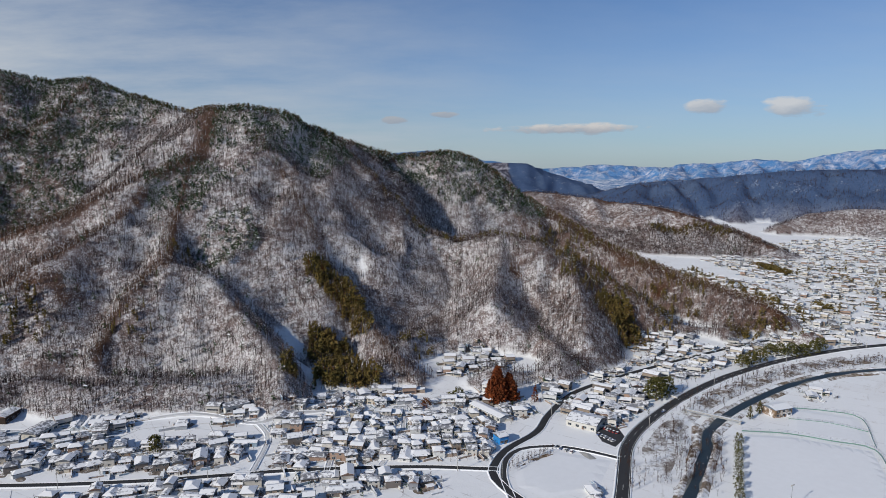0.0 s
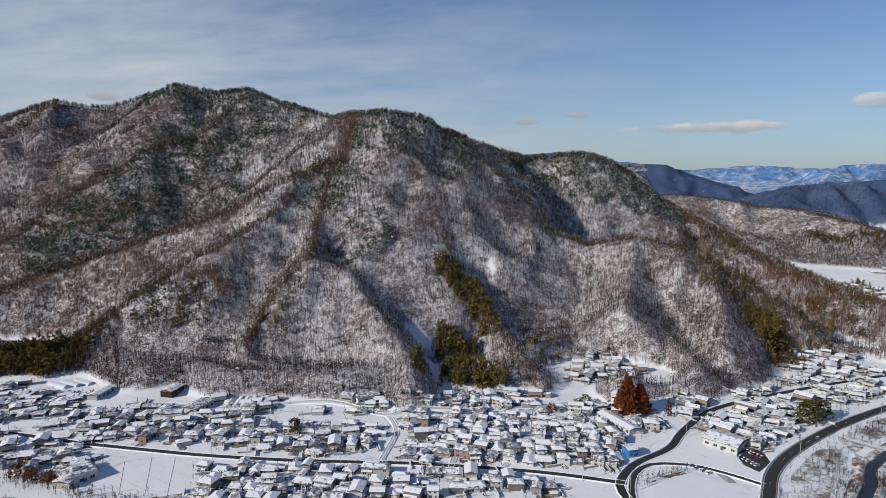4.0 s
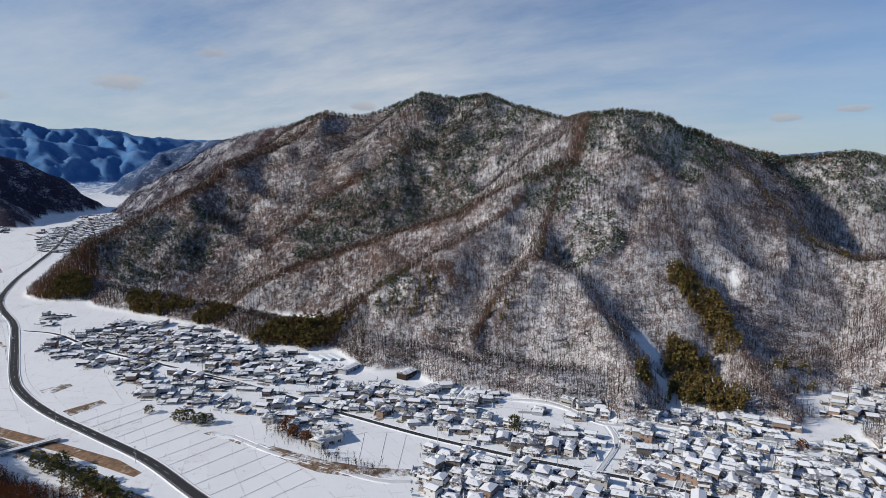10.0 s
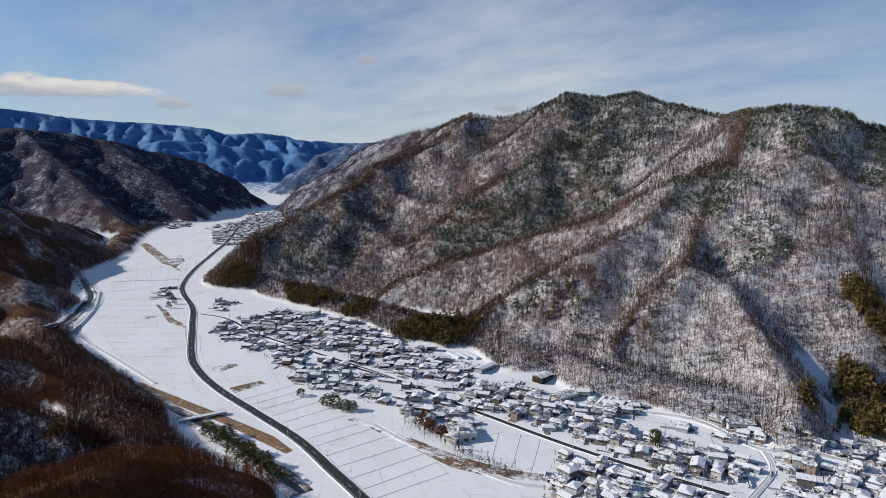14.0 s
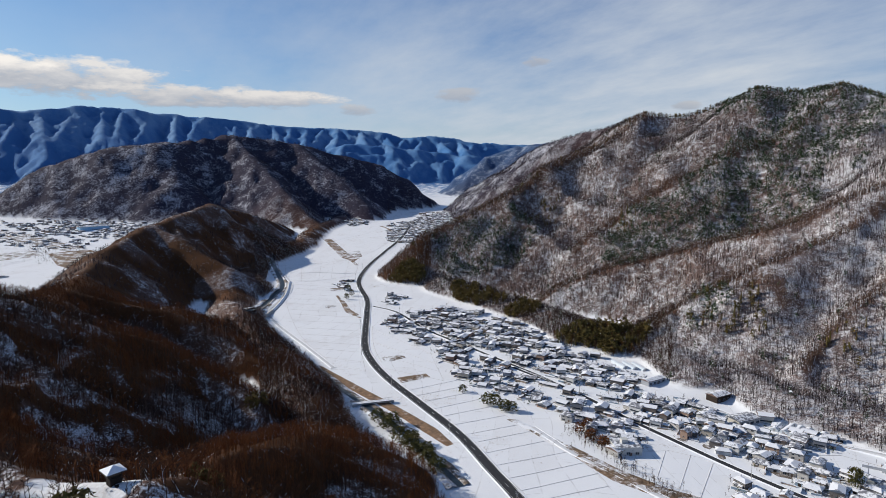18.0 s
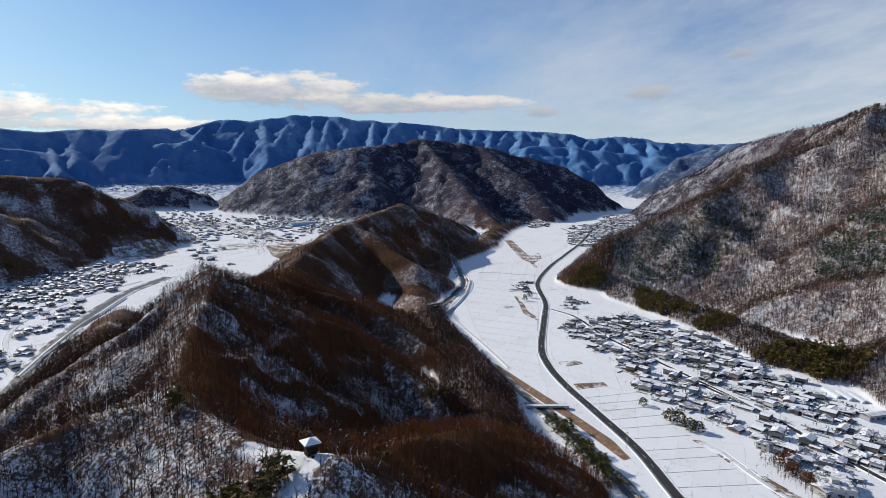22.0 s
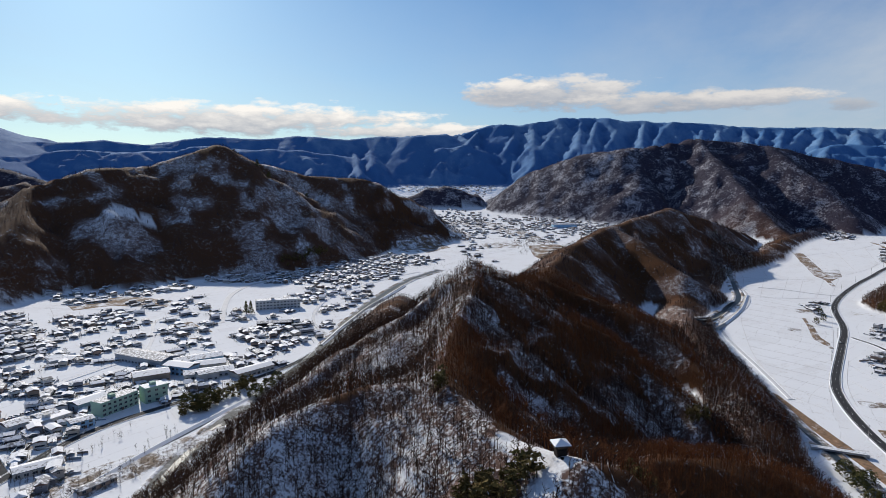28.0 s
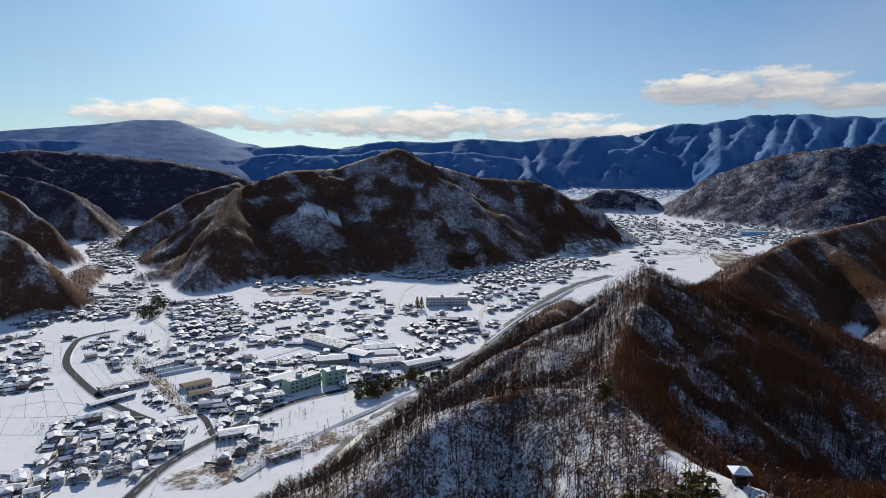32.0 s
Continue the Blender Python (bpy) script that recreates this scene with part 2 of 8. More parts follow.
def floor_height(x, y):
    """The valley bottoms: level near the villages, rising slowly up the side valleys."""
    e = np.hypot(x, y) - 800.0
    f = np.hypot(x, y) - 2300.0
    near = 0.011 * (e + np.sqrt(e * e + 22500.0)) - 0.011 * (-800.0 + math.sqrt(662500.0))
    west = np.clip((np.degrees(np.arctan2(-x, y)) - 12.0) / 25.0, 0, 1)
    return near + west * (0.018 * (f + np.sqrt(f * f + 90000.0)) - 0.351)


RIDGES = []
CRESTS = {}


def ridge(name, slope, points):
    """A crest line of the land, falling away to both sides at a slope (rise over run)."""
    calm = {"volcano": 0.04, "south range": 0.22, "foothills south": 0.3, "brown hills": 0.5}
    RIDGES.append((slope, points, calm.get(name, 1.0)))
    CRESTS[name] = points



ridge("main summit", 0.76, [(-347, 895, 249), (-293, 830, 249), (-253, 832, 252), (-201, 857, 244), (-179, 872, 230), (-147, 898, 220)])
ridge("back summit", 0.70, [(-965, 916, 244), (-882, 900, 275), (-830, 894, 281), (-781, 937, 275), (-703, 960, 299), (-662, 965, 315), (-601, 992, 302), (-544, 991, 308), (-471, 972, 282), (-347, 895, 249)])
ridge("long spur", 0.82, [(-293, 830, 248), (-284, 748, 186), (-327, 697, 165), (-397, 648, 124), (-465, 639, 99), (-541, 616, 73), (-582, 592, 60), (-634, 536, 28), (-650, 500, -4)])
ridge("green spur", 0.80, [(-533, 973, 275), (-545, 885, 234), (-590, 808, 179), (-627, 753, 135), (-660, 697, 92), (-683, 646, 55), (-677, 594, 31)])
ridge("west spur", 0.82, [(-830, 894, 280), (-791, 807, 218), (-774, 754, 179), (-740, 688, 106), (-733, 620, 66)])
ridge("west flank", 0.80, [(-830, 894, 280), (-871, 811, 224), (-872, 703, 189), (-870, 639, 151), (-896, 566, 115), (-906, 489, 78), (-901, 433, 26)])
ridge("low spur", 0.84, [(-318, 679, 147), (-327, 642, 126), (-349, 583, 100), (-379, 552, 81), (-403, 523, 60), (-420, 496, 40), (-425, 479, 6)])
ridge("cone left", 0.86, [(-289, 735, 179), (-276, 654, 124), (-265, 615, 104), (-255, 587, 87), (-270, 558, 70), (-279, 531, 47), (-277, 487, 21)])
ridge("cone right", 0.86, [(-255, 587, 87), (-223, 579, 77), (-177, 542, 49), (-141, 501, 31), (-116, 450, 18)])
ridge("middle spur", 0.84, [(-277, 825, 231), (-244, 783, 173), (-168, 721, 108), (-102, 632, 52), (-49, 558, 19), (-15, 480, 4)])
ridge("east spur", 0.82, [(-186, 881, 224), (-171, 884, 212), (-103, 844, 165), (-54, 798, 121), (-20, 770, 98), (22, 750, 85), (75, 736, 97), (121, 720, 92), (173, 699, 66), (204, 670, 45), (243, 635, 22)])
ridge("east rib", 0.84, [(75, 736, 97), (57, 637, 57), (44, 538, 30)])
ridge("east rib two", 0.84, [(149, 710, 80), (149, 622, 49), (137, 543, 24)])
ridge("east ridge", 0.76, [(-209, 865, 244), (-176, 913, 220), (-132, 951, 210), (-67, 998, 190), (15, 1020, 198), (52, 1019, 190), (88, 1006, 162), (141, 990, 127), (196, 940, 91), (238, 899, 66), (277, 835, 50), (307, 771, 40), (345, 699, 32), (369, 647, 27), (373, 610, 21)])
ridge("upper valley spur", 0.80, [(-1225, 1250, 308), (-1283, 1263, 304), (-1484, 1265, 283), (-1618, 1259, 255), (-1753, 1244, 198), (-1884, 1193, 131), (-1945, 1151, 72)])
ridge("second valley spur", 0.80, [(-2207, 1881, 317), (-2430, 1759, 297), (-2504, 1652, 252), (-2573, 1543, 166), (-2602, 1493, 97)])
ridge("east hill", 0.40, [(183, 1589, 111), (219, 1534, 116), (291, 1472, 112), (405, 1444, 97), (473, 1371, 91), (542, 1291, 73), (591, 1214, 50), (630, 1137, 29)])
ridge("blue hill", 0.40, [(210, 2692, 189), (355, 2677, 187), (521, 2649, 137), (649, 2621, 86)])
ridge("dark ridge", 0.50, [(591, 2429, 64), (723, 2288, 113), (834, 2143, 131), (974, 2028, 148), (1092, 1910, 164), (1192, 1849, 170), (1292, 1780, 171), (1466, 1641, 173)])
ridge("white range", 0.40, [(1011, 3870, 62), (1170, 3930, 68), (1482, 3823, 190), (1716, 3724, 198), (1851, 3658, 224), (2031, 3561, 208), (2260, 3421, 260), (2401, 3323, 271), (2643, 3135, 278)])
ridge("far north", 0.40, [(-497, 4422, 223), (-338, 4437, 256), (-57, 4450, 281), (309, 4489, 219), (767, 4536, 152), (1170, 4500, 186), (1506, 4399, 171), (1766, 4248, 153)])
ridge("lookout knoll", 0.67, [(-160, 2, 105), (-168, -6, 103), (-184, -18, 99), (-209, -35, 98), (-233, -50, 99), (-294, -62, 92), (-379, -69, 96), (-474, -74, 110)])
ridge("knoll spur", 0.72, [(-233, -50, 99), (-236, -81, 93), (-217, -102, 88), (-194, -108, 86)])
ridge("knoll east", 0.62, [(-160, 2, 105), (-214, 21, 80), (-260, 54, 62), (-311, 95, 41)])
ridge("town spur", 0.82, [(-474, -74, 110), (-460, -94, 100), (-433, -123, 76), (-402, -153, 58), (-373, -171, 44)])
ridge("chain", 0.72, [(-474, -74, 110), (-558, -46, 83), (-679, -32, 69), (-880, -9, 75), (-1078, 69, 96), (-1286, 189, 117), (-1450, 295, 83), (-1600, 403, 45)])
ridge("chain east one", 0.72, [(-516, -61, 96), (-500, 3, 64), (-467, 55, 34), (-421, 87, 21)])
ridge("chain east two", 0.72, [(-659, -31, 71), (-639, 40, 49), (-583, 91, 25), (-531, 125, 11)])
ridge("chain east three", 0.72, [(-1078, 69, 96), (-993, 118, 68), (-916, 161, 42), (-882, 180, 12)])
ridge("far hill", 0.85, [(-2583, -293, 112), (-2495, -151, 198), (-2400, 47, 262), (-2342, 194, 279), (-2378, 327, 294), (-2410, 443, 320), (-2377, 594, 307), (-2315, 803, 251), (-2254, 961, 209), (-2211, 1056, 154), (-2174, 1130, 87)])
ridge("far hill nose", 0.75, [(-2339, 226, 271), (-2138, 225, 157), (-1970, 198, 41)])
ridge("far hill east", 0.75, [(-2410, 443, 316), (-2095, 485, 195), (-1781, 499, 85), (-1617, 525, 27)])
ridge("far hill east two", 0.75, [(-2360, 658, 289), (-2078, 722, 176), (-1851, 757, 70)])
ridge("foothills west", 0.60, [(-3035, -2507, 303), (-3084, -2480, 303), (-3131, -2448, 315), (-3165, -2406, 318), (-3197, -2360, 316), (-3167, -2269, 316), (-3273, -2273, 322), (-3296, -2215, 349), (-3339, -2171, 351), (-3313, -2082, 350), (-3409, -2068, 345), (-3456, -2022, 335), (-3407, -1920, 326), (-3470, -1880, 322), (-3500, -1820, 316), (-3522, -1755, 311), (-3601, -1717, 305), (-3572, -1625, 302), (-3579, -1551, 288), (-3602, -1483, 273), (-3698, -1443, 246)])
ridge("foothills west", 0.60, [(-3698, -1443, 246), (-3733, -1375, 244), (-3740, -1297, 210), (-3759, -1222, 202)])
ridge("foothills middle", 0.65, [(-4088, -1185, 269), (-4095, -1105, 277), (-4047, -1010, 330), (-4099, -940, 344), (-4060, -850, 365), (-4117, -780, 364), (-4130, -699, 389), (-4099, -613, 354), (-4192, -544, 338), (-4123, -453, 317), (-4230, -381, 275)])
ridge("foothills east", 0.60, [(-3699, 1306, 328), (-3660, 1370, 350), (-3669, 1453, 349), (-3596, 1502, 338), (-3620, 1590, 347), (-3522, 1624, 329), (-3537, 1708, 314), (-3453, 1742, 314), (-3483, 1833, 303), (-3424, 1876, 298), (-3438, 1959, 295), (-3388, 2005, 272), (-3281, 2012, 277), (-3256, 2068, 269), (-3215, 2112, 245), (-3276, 2225, 233)])
ridge("foothills south", 0.60, [(-1953, -3460, 281), (-2028, -3456, 290), (-2105, -3452, 291), (-2166, -3415, 308), (-2215, -3361, 304), (-2249, -3281, 300), (-2355, -3305, 302), (-2383, -3214, 291), (-2430, -3151, 276), (-2529, -3149, 293), (-2558, -3060, 283), (-2642, -3034, 283), (-2713, -2989, 287), (-2735, -2891, 277), (-2840, -2876, 282), (-2874, -2788, 305), (-2951, -2740, 319), (-2962, -2632, 320), (-3057, -2597, 314), (-3136, -2545, 311), (-3121, -2418, 312)])
ridge("foothills south", 0.60, [(-3121, -2418, 312), (-3245, -2398, 291), (-3230, -2273, 295), (-3331, -2231, 305), (-3331, -2120, 319), (-3438, -2076, 343), (-3468, -1985, 340), (-3475, -1882, 331), (-3574, -1828, 345), (-3554, -1713, 332), (-3679, -1668, 341), (-3662, -1558, 318), (-3677, -1463, 309), (-3788, -1406, 300), (-3801, -1311, 278)])
ridge("west range", 0.75, [(-3709, -2725, 395), (-3743, -2680, 403), (-3711, -2588, 403), (-3734, -2535, 399), (-3750, -2474, 411), (-3881, -2488, 409), (-3880, -2412, 423), (-3925, -2366, 415), (-3914, -2282, 427), (-3965, -2236, 421), (-4009, -2183, 425), (-4080, -2141, 438), (-4042, -2041, 430), (-4141, -2009, 437), (-4126, -1919, 439), (-4177, -1858, 445), (-4232, -1798, 438), (-4170, -1688, 424), (-4197, -1612, 426), (-4246, -1544, 432), (-4264, -1462, 430)])
ridge("west range", 0.75, [(-4264, -1462, 430), (-4373, -1407, 445), (-4330, -1301, 462), (-4350, -1216, 454), (-4403, -1136, 473), (-4413, -1045, 470), (-4491, -967, 475), (-4454, -862, 469), (-4533, -778, 494), (-4528, -677, 519), (-4533, -577, 549), (-4469, -469, 546), (-4585, -379, 544), (-4506, -271, 556), (-4523, -170, 569), (-4528, -66, 589), (-4567, 38, 590), (-4607, 144, 593), (-4523, 246, 580), (-4589, 357, 560), (-4560, 462, 564)])
ridge("west range", 0.75, [(-4560, 462, 564), (-4501, 562, 544), (-4467, 665, 545), (-4458, 770, 537), (-4429, 873, 525), (-4409, 976, 512), (-4416, 1086, 503), (-4391, 1188, 495), (-4339, 1282, 489), (-4388, 1406, 492), (-4346, 1502, 488), (-4235, 1571, 477), (-4271, 1694, 475), (-4186, 1768, 463), (-4134, 1854, 451), (-4156, 1974, 422), (-4019, 2014, 422), (-4006, 2113, 433), (-3937, 2182, 426), (-3948, 2295, 418), (-3840, 2336, 390)])
ridge("west range", 0.75, [(-3840, 2336, 390), (-3797, 2414, 382), (-3774, 2503, 384), (-3742, 2586, 370), (-3711, 2668, 371), (-3648, 2725, 368), (-3639, 2823, 349), (-3531, 2840, 350), (-3466, 2887, 335), (-3421, 2949, 326), (-3358, 2993, 323), (-3334, 3070, 319), (-3317, 3154, 308), (-3259, 3197, 296)])
ridge("west range rib", 0.82, [(-3999, -2118, 416), (-3719, -1974, 337), (-3301, -1760, 218)])
ridge("west range rib", 0.89, [(-3719, -1974, 331), (-3572, -1921, 295)])
ridge("west range rib", 0.89, [(-3719, -1974, 331), (-3570, -1873, 289)])
ridge("west range rib", 0.80, [(-4040, -2038, 419), (-3726, -1875, 331), (-3262, -1633, 199)])
ridge("west range rib", 0.89, [(-3726, -1875, 325), (-3487, -1794, 267)])
ridge("west range rib", 0.89, [(-3726, -1875, 325), (-3516, -1738, 268)])
ridge("west range rib", 0.78, [(-4076, -1966, 425), (-3950, -1904, 382), (-3747, -1803, 322)])
ridge("west range rib", 0.93, [(-4120, -1870, 432), (-3849, -1731, 350), (-3445, -1522, 226)])
ridge("west range rib", 0.89, [(-3849, -1732, 344), (-3669, -1681, 296)])
ridge("west range rib", 0.89, [(-3849, -1732, 344), (-3648, -1610, 283)])
ridge("west range rib", 0.97, [(-4171, -1754, 428), (-3811, -1629, 330), (-3280, -1445, 189)])
ridge("west range rib", 0.89, [(-3811, -1629, 324), (-3550, -1561, 262)])
ridge("west range rib", 0.89, [(-3811, -1629, 324), (-3628, -1522, 277)])
ridge("west range rib", 0.89, [(-4201, -1682, 418), (-4035, -1623, 369), (-3775, -1529, 296)])
ridge("west range rib", 0.86, [(-4250, -1554, 416), (-3897, -1402, 324), (-3379, -1178, 190)])
ridge("west range rib", 0.89, [(-3897, -1403, 317), (-3651, -1355, 263)])
ridge("west range rib", 0.89, [(-3897, -1403, 317), (-3737, -1319, 280)])
ridge("west range rib", 0.74, [(-4292, -1433, 430), (-4029, -1337, 355), (-3634, -1191, 240)])
ridge("west range rib", 0.89, [(-4029, -1337, 348), (-3797, -1300, 285)])
ridge("west range rib", 0.89, [(-4029, -1337, 348), (-3882, -1263, 306)])
ridge("west range rib", 0.77, [(-4335, -1298, 443), (-4294, -1306, 423), (-4203, -1313, 406)])
ridge("west range rib", 0.73, [(-4372, -1166, 453), (-4257, -1121, 410), (-4065, -1046, 351)])
ridge("west range rib", 0.73, [(-4404, -1041, 460), (-4292, -1025, 418), (-4104, -998, 362)])
ridge("west range rib", 0.82, [(-4433, -908, 463), (-4387, -880, 438), (-4290, -827, 414)])
ridge("west range rib", 0.90, [(-4455, -793, 474), (-4350, -729, 430), (-4172, -617, 371)])
ridge("west range rib", 0.90, [(-4475, -669, 502), (-4345, -683, 448), (-4129, -708, 375)])
ridge("west range rib", 0.74, [(-4493, -536, 526), (-4451, -505, 495), (-4359, -445, 469)])
ridge("west range rib", 0.96, [(-4508, -393, 534), (-4381, -398, 474), (-4171, -408, 395)])
ridge("west range rib", 0.81, [(-4517, -272, 541), (-4218, -250, 422), (-3772, -217, 247)])
ridge("west range rib", 0.89, [(-4218, -251, 415), (-4049, -273, 351)])
ridge("west range rib", 0.89, [(-4218, -251, 415), (-4046, -209, 349)])
ridge("west range rib", 0.73, [(-4524, -102, 562), (-4363, -131, 484), (-4105, -179, 377)])
ridge("west range rib", 0.90, [(-4525, 57, 568), (-4179, 47, 423), (-3666, 32, 211)])
ridge("west range rib", 0.89, [(-4179, 47, 416), (-3943, -1, 324)])
ridge("west range rib", 0.89, [(-4179, 47, 416), (-3999, 78, 347)])
ridge("west range rib", 0.84, [(-4522, 169, 562), (-4149, 122, 410), (-3600, 52, 190)])
ridge("west range rib", 0.89, [(-4149, 122, 403), (-3934, 74, 324)])
ridge("west range rib", 0.89, [(-4149, 122, 403), (-3976, 148, 341)])
ridge("west range rib", 0.89, [(-4513, 330, 553), (-4318, 278, 464), (-4013, 194, 336)])
ridge("west range rib", 0.97, [(-4499, 481, 543), (-4212, 444, 427), (-3782, 387, 255)])
ridge("west range rib", 0.89, [(-4212, 444, 419), (-4007, 381, 336)])
ridge("west range rib", 0.89, [(-4212, 444, 419), (-3994, 462, 334)])
ridge("west range rib", 0.82, [(-4482, 619, 533), (-4193, 534, 418), (-3760, 403, 246)])
ridge("west range rib", 0.89, [(-4193, 534, 410), (-3943, 452, 312)])
ridge("west range rib", 0.89, [(-4193, 534, 410), (-4049, 543, 358)])
ridge("west range rib", 0.90, [(-4462, 754, 523), (-4329, 774, 465), (-4108, 809, 387)])
ridge("west range rib", 0.93, [(-4444, 853, 515), (-4123, 776, 397), (-3647, 662, 220)])
ridge("west range rib", 0.89, [(-4123, 776, 389), (-3994, 725, 345)])
ridge("west range rib", 0.89, [(-4123, 776, 389), (-3944, 777, 330)])
ridge("west range rib", 0.94, [(-4425, 948, 507), (-4087, 876, 387), (-3588, 769, 209)])
ridge("west range rib", 0.89, [(-4087, 876, 379), (-3956, 820, 336)])
ridge("west range rib", 0.89, [(-4087, 876, 379), (-3920, 873, 327)])
ridge("west range rib", 0.83, [(-4390, 1096, 494), (-4241, 1076, 435), (-4000, 1045, 352)])
ridge("west range rib", 0.87, [(-4359, 1213, 487), (-4076, 1103, 387), (-3653, 937, 236)])
ridge("west range rib", 0.89, [(-4076, 1103, 380), (-3947, 1041, 336)])
ridge("west range rib", 0.89, [(-4076, 1103, 380), (-3871, 1088, 315)])
ridge("west range rib", 0.79, [(-4329, 1316, 482), (-3961, 1187, 360), (-3421, 996, 189)])
ridge("west range rib", 0.89, [(-3961, 1187, 353), (-3801, 1105, 305)])
ridge("west range rib", 0.89, [(-3961, 1187, 353), (-3803, 1170, 311)])
ridge("west range rib", 0.94, [(-4297, 1417, 476), (-4181, 1348, 426), (-3991, 1232, 357)])
ridge("west range rib", 0.82, [(-4261, 1523, 472), (-3942, 1387, 365), (-3469, 1183, 205)])
ridge("west range rib", 0.89, [(-3942, 1387, 358), (-3822, 1319, 321)])
ridge("west range rib", 0.89, [(-3942, 1387, 358), (-3792, 1364, 317)])
ridge("west range rib", 0.96, [(-4202, 1678, 467), (-3898, 1582, 369), (-3443, 1439, 222)])
ridge("west range rib", 0.89, [(-3898, 1582, 362), (-3718, 1470, 301)])
ridge("west range rib", 0.89, [(-3898, 1582, 362), (-3725, 1547, 312)])
ridge("west range rib", 0.92, [(-4137, 1833, 438), (-3999, 1799, 394), (-3774, 1744, 329)])
ridge("west range rib", 0.77, [(-4080, 1957, 415), (-3824, 1785, 340), (-3442, 1523, 223)])
ridge("west range rib", 0.89, [(-3824, 1785, 333), (-3668, 1678, 289)])
ridge("west range rib", 0.89, [(-3824, 1785, 333), (-3671, 1745, 297)])
ridge("west range rib", 0.80, [(-4024, 2070, 413), (-3779, 1920, 342), (-3411, 1693, 232)])
ridge("west range rib", 0.89, [(-3778, 1921, 335), (-3621, 1805, 289)])
ridge("west range rib", 0.89, [(-3778, 1921, 335), (-3517, 1841, 268)])
ridge("west range rib", 0.87, [(-3970, 2171, 410), (-3842, 2136, 374), (-3630, 2079, 320)])
ridge("west range rib", 0.96, [(-3894, 2305, 394), (-3588, 2174, 321), (-3132, 1980, 207)])
ridge("west range rib", 0.89, [(-3588, 2174, 314), (-3400, 2017, 263)])
ridge("west range rib", 0.89, [(-3588, 2174, 314), (-3385, 2094, 269)])
ridge("west range rib", 0.82, [(-3835, 2402, 382), (-3580, 2196, 315), (-3202, 1886, 209)])
ridge("west range rib", 0.89, [(-3580, 2196, 308), (-3434, 2072, 272)])
ridge("west range rib", 0.89, [(-3580, 2196, 308), (-3389, 2119, 268)])
ridge("south range", 0.60, [(-1467, -4106, 363), (-1523, -4071, 365), (-1605, -4103, 368), (-1652, -4039, 367), (-1738, -4064, 369), (-1769, -3957, 368), (-1868, -3997, 378), (-1912, -3913, 379), (-2007, -3931, 377), (-2067, -3873, 389), (-2144, -3843, 385), (-2232, -3828, 394), (-2271, -3726, 387), (-2333, -3661, 389), (-2436, -3656, 388), (-2521, -3617, 389), (-2559, -3509, 383), (-2625, -3438, 389), (-2762, -3455, 390), (-2831, -3381, 380), (-2873, -3273, 380)])
ridge("south range", 0.60, [(-2873, -3273, 380), (-2965, -3222, 367), (-3012, -3118, 366), (-3154, -3108, 382), (-3170, -2972, 372), (-3260, -2904, 382), (-3346, -2831, 397), (-3438, -2759, 384), (-3482, -2648, 372), (-3539, -2547, 378), (-3607, -2452, 410), (-3734, -2394, 430), (-3778, -2281, 433), (-3784, -2148, 423), (-3828, -2037, 420), (-3972, -1978, 435), (-3969, -1844, 447), (-3968, -1715, 441), (-4011, -1606, 430), (-4102, -1517, 426), (-4197, -1426, 443)])
ridge("south range", 0.60, [(-4197, -1426, 443), (-4209, -1308, 453), (-4234, -1195, 446), (-4191, -1067, 450), (-4293, -977, 465), (-4337, -873, 473)])
ridge("white range rib", 0.64, [(1228, 3886, 83), (1178, 3642, 85), (1103, 3270, 74)])
ridge("white range rib", 0.63, [(1178, 3642, 78), (1071, 3514, 79)])
ridge("white range rib", 0.63, [(1178, 3642, 78), (1190, 3461, 80)])
ridge("white range rib", 0.54, [(1491, 3793, 180), (1354, 3554, 143), (1145, 3193, 77)])
ridge("white range rib", 0.63, [(1354, 3554, 136), (1245, 3431, 118)])
ridge("white range rib", 0.63, [(1354, 3554, 136), (1355, 3387, 119)])
ridge("white range rib", 0.64, [(1663, 3720, 186), (1587, 3609, 166), (1462, 3426, 129)])
ridge("white range rib", 0.54, [(1848, 3632, 213), (1754, 3384, 167), (1612, 3009, 90)])
ridge("white range rib", 0.63, [(1754, 3384, 160), (1606, 3242, 128)])
ridge("white range rib", 0.63, [(1754, 3384, 160), (1737, 3256, 143)])
ridge("white range rib", 0.58, [(2040, 3528, 203), (1880, 3306, 160), (1637, 2972, 87)])
ridge("white range rib", 0.63, [(1880, 3306, 154), (1783, 3218, 137)])
ridge("white range rib", 0.63, [(1880, 3306, 154), (1849, 3144, 133)])
ridge("white range rib", 0.62, [(2156, 3458, 229), (2093, 3380, 206), (1984, 3244, 170)])
ridge("white range rib", 0.58, [(2302, 3362, 255), (2183, 3126, 195), (2004, 2767, 102)])
ridge("white range rib", 0.63, [(2184, 3126, 189), (2058, 3023, 157)])
ridge("white range rib", 0.63, [(2184, 3126, 189), (2150, 3019, 169)])
ridge("white range rib", 0.67, [(2443, 3262, 261), (2268, 3036, 195), (2005, 2696, 93)])
ridge("white range rib", 0.63, [(2268, 3035, 190), (2113, 2913, 150)])
ridge("white range rib", 0.63, [(2268, 3035, 190), (2228, 2925, 169)])
ridge("dark ridge rib", 0.53, [(682, 2097, 115), (648, 2016, 89), (587, 1872, 46)])
ridge("dark ridge rib", 0.63, [(648, 2016, 85), (579, 1934, 59)])
ridge("dark ridge rib", 0.63, [(648, 2016, 85), (655, 1954, 72)])
ridge("dark ridge rib", 0.63, [(776, 2064, 125), (759, 1969, 95), (727, 1803, 48)])
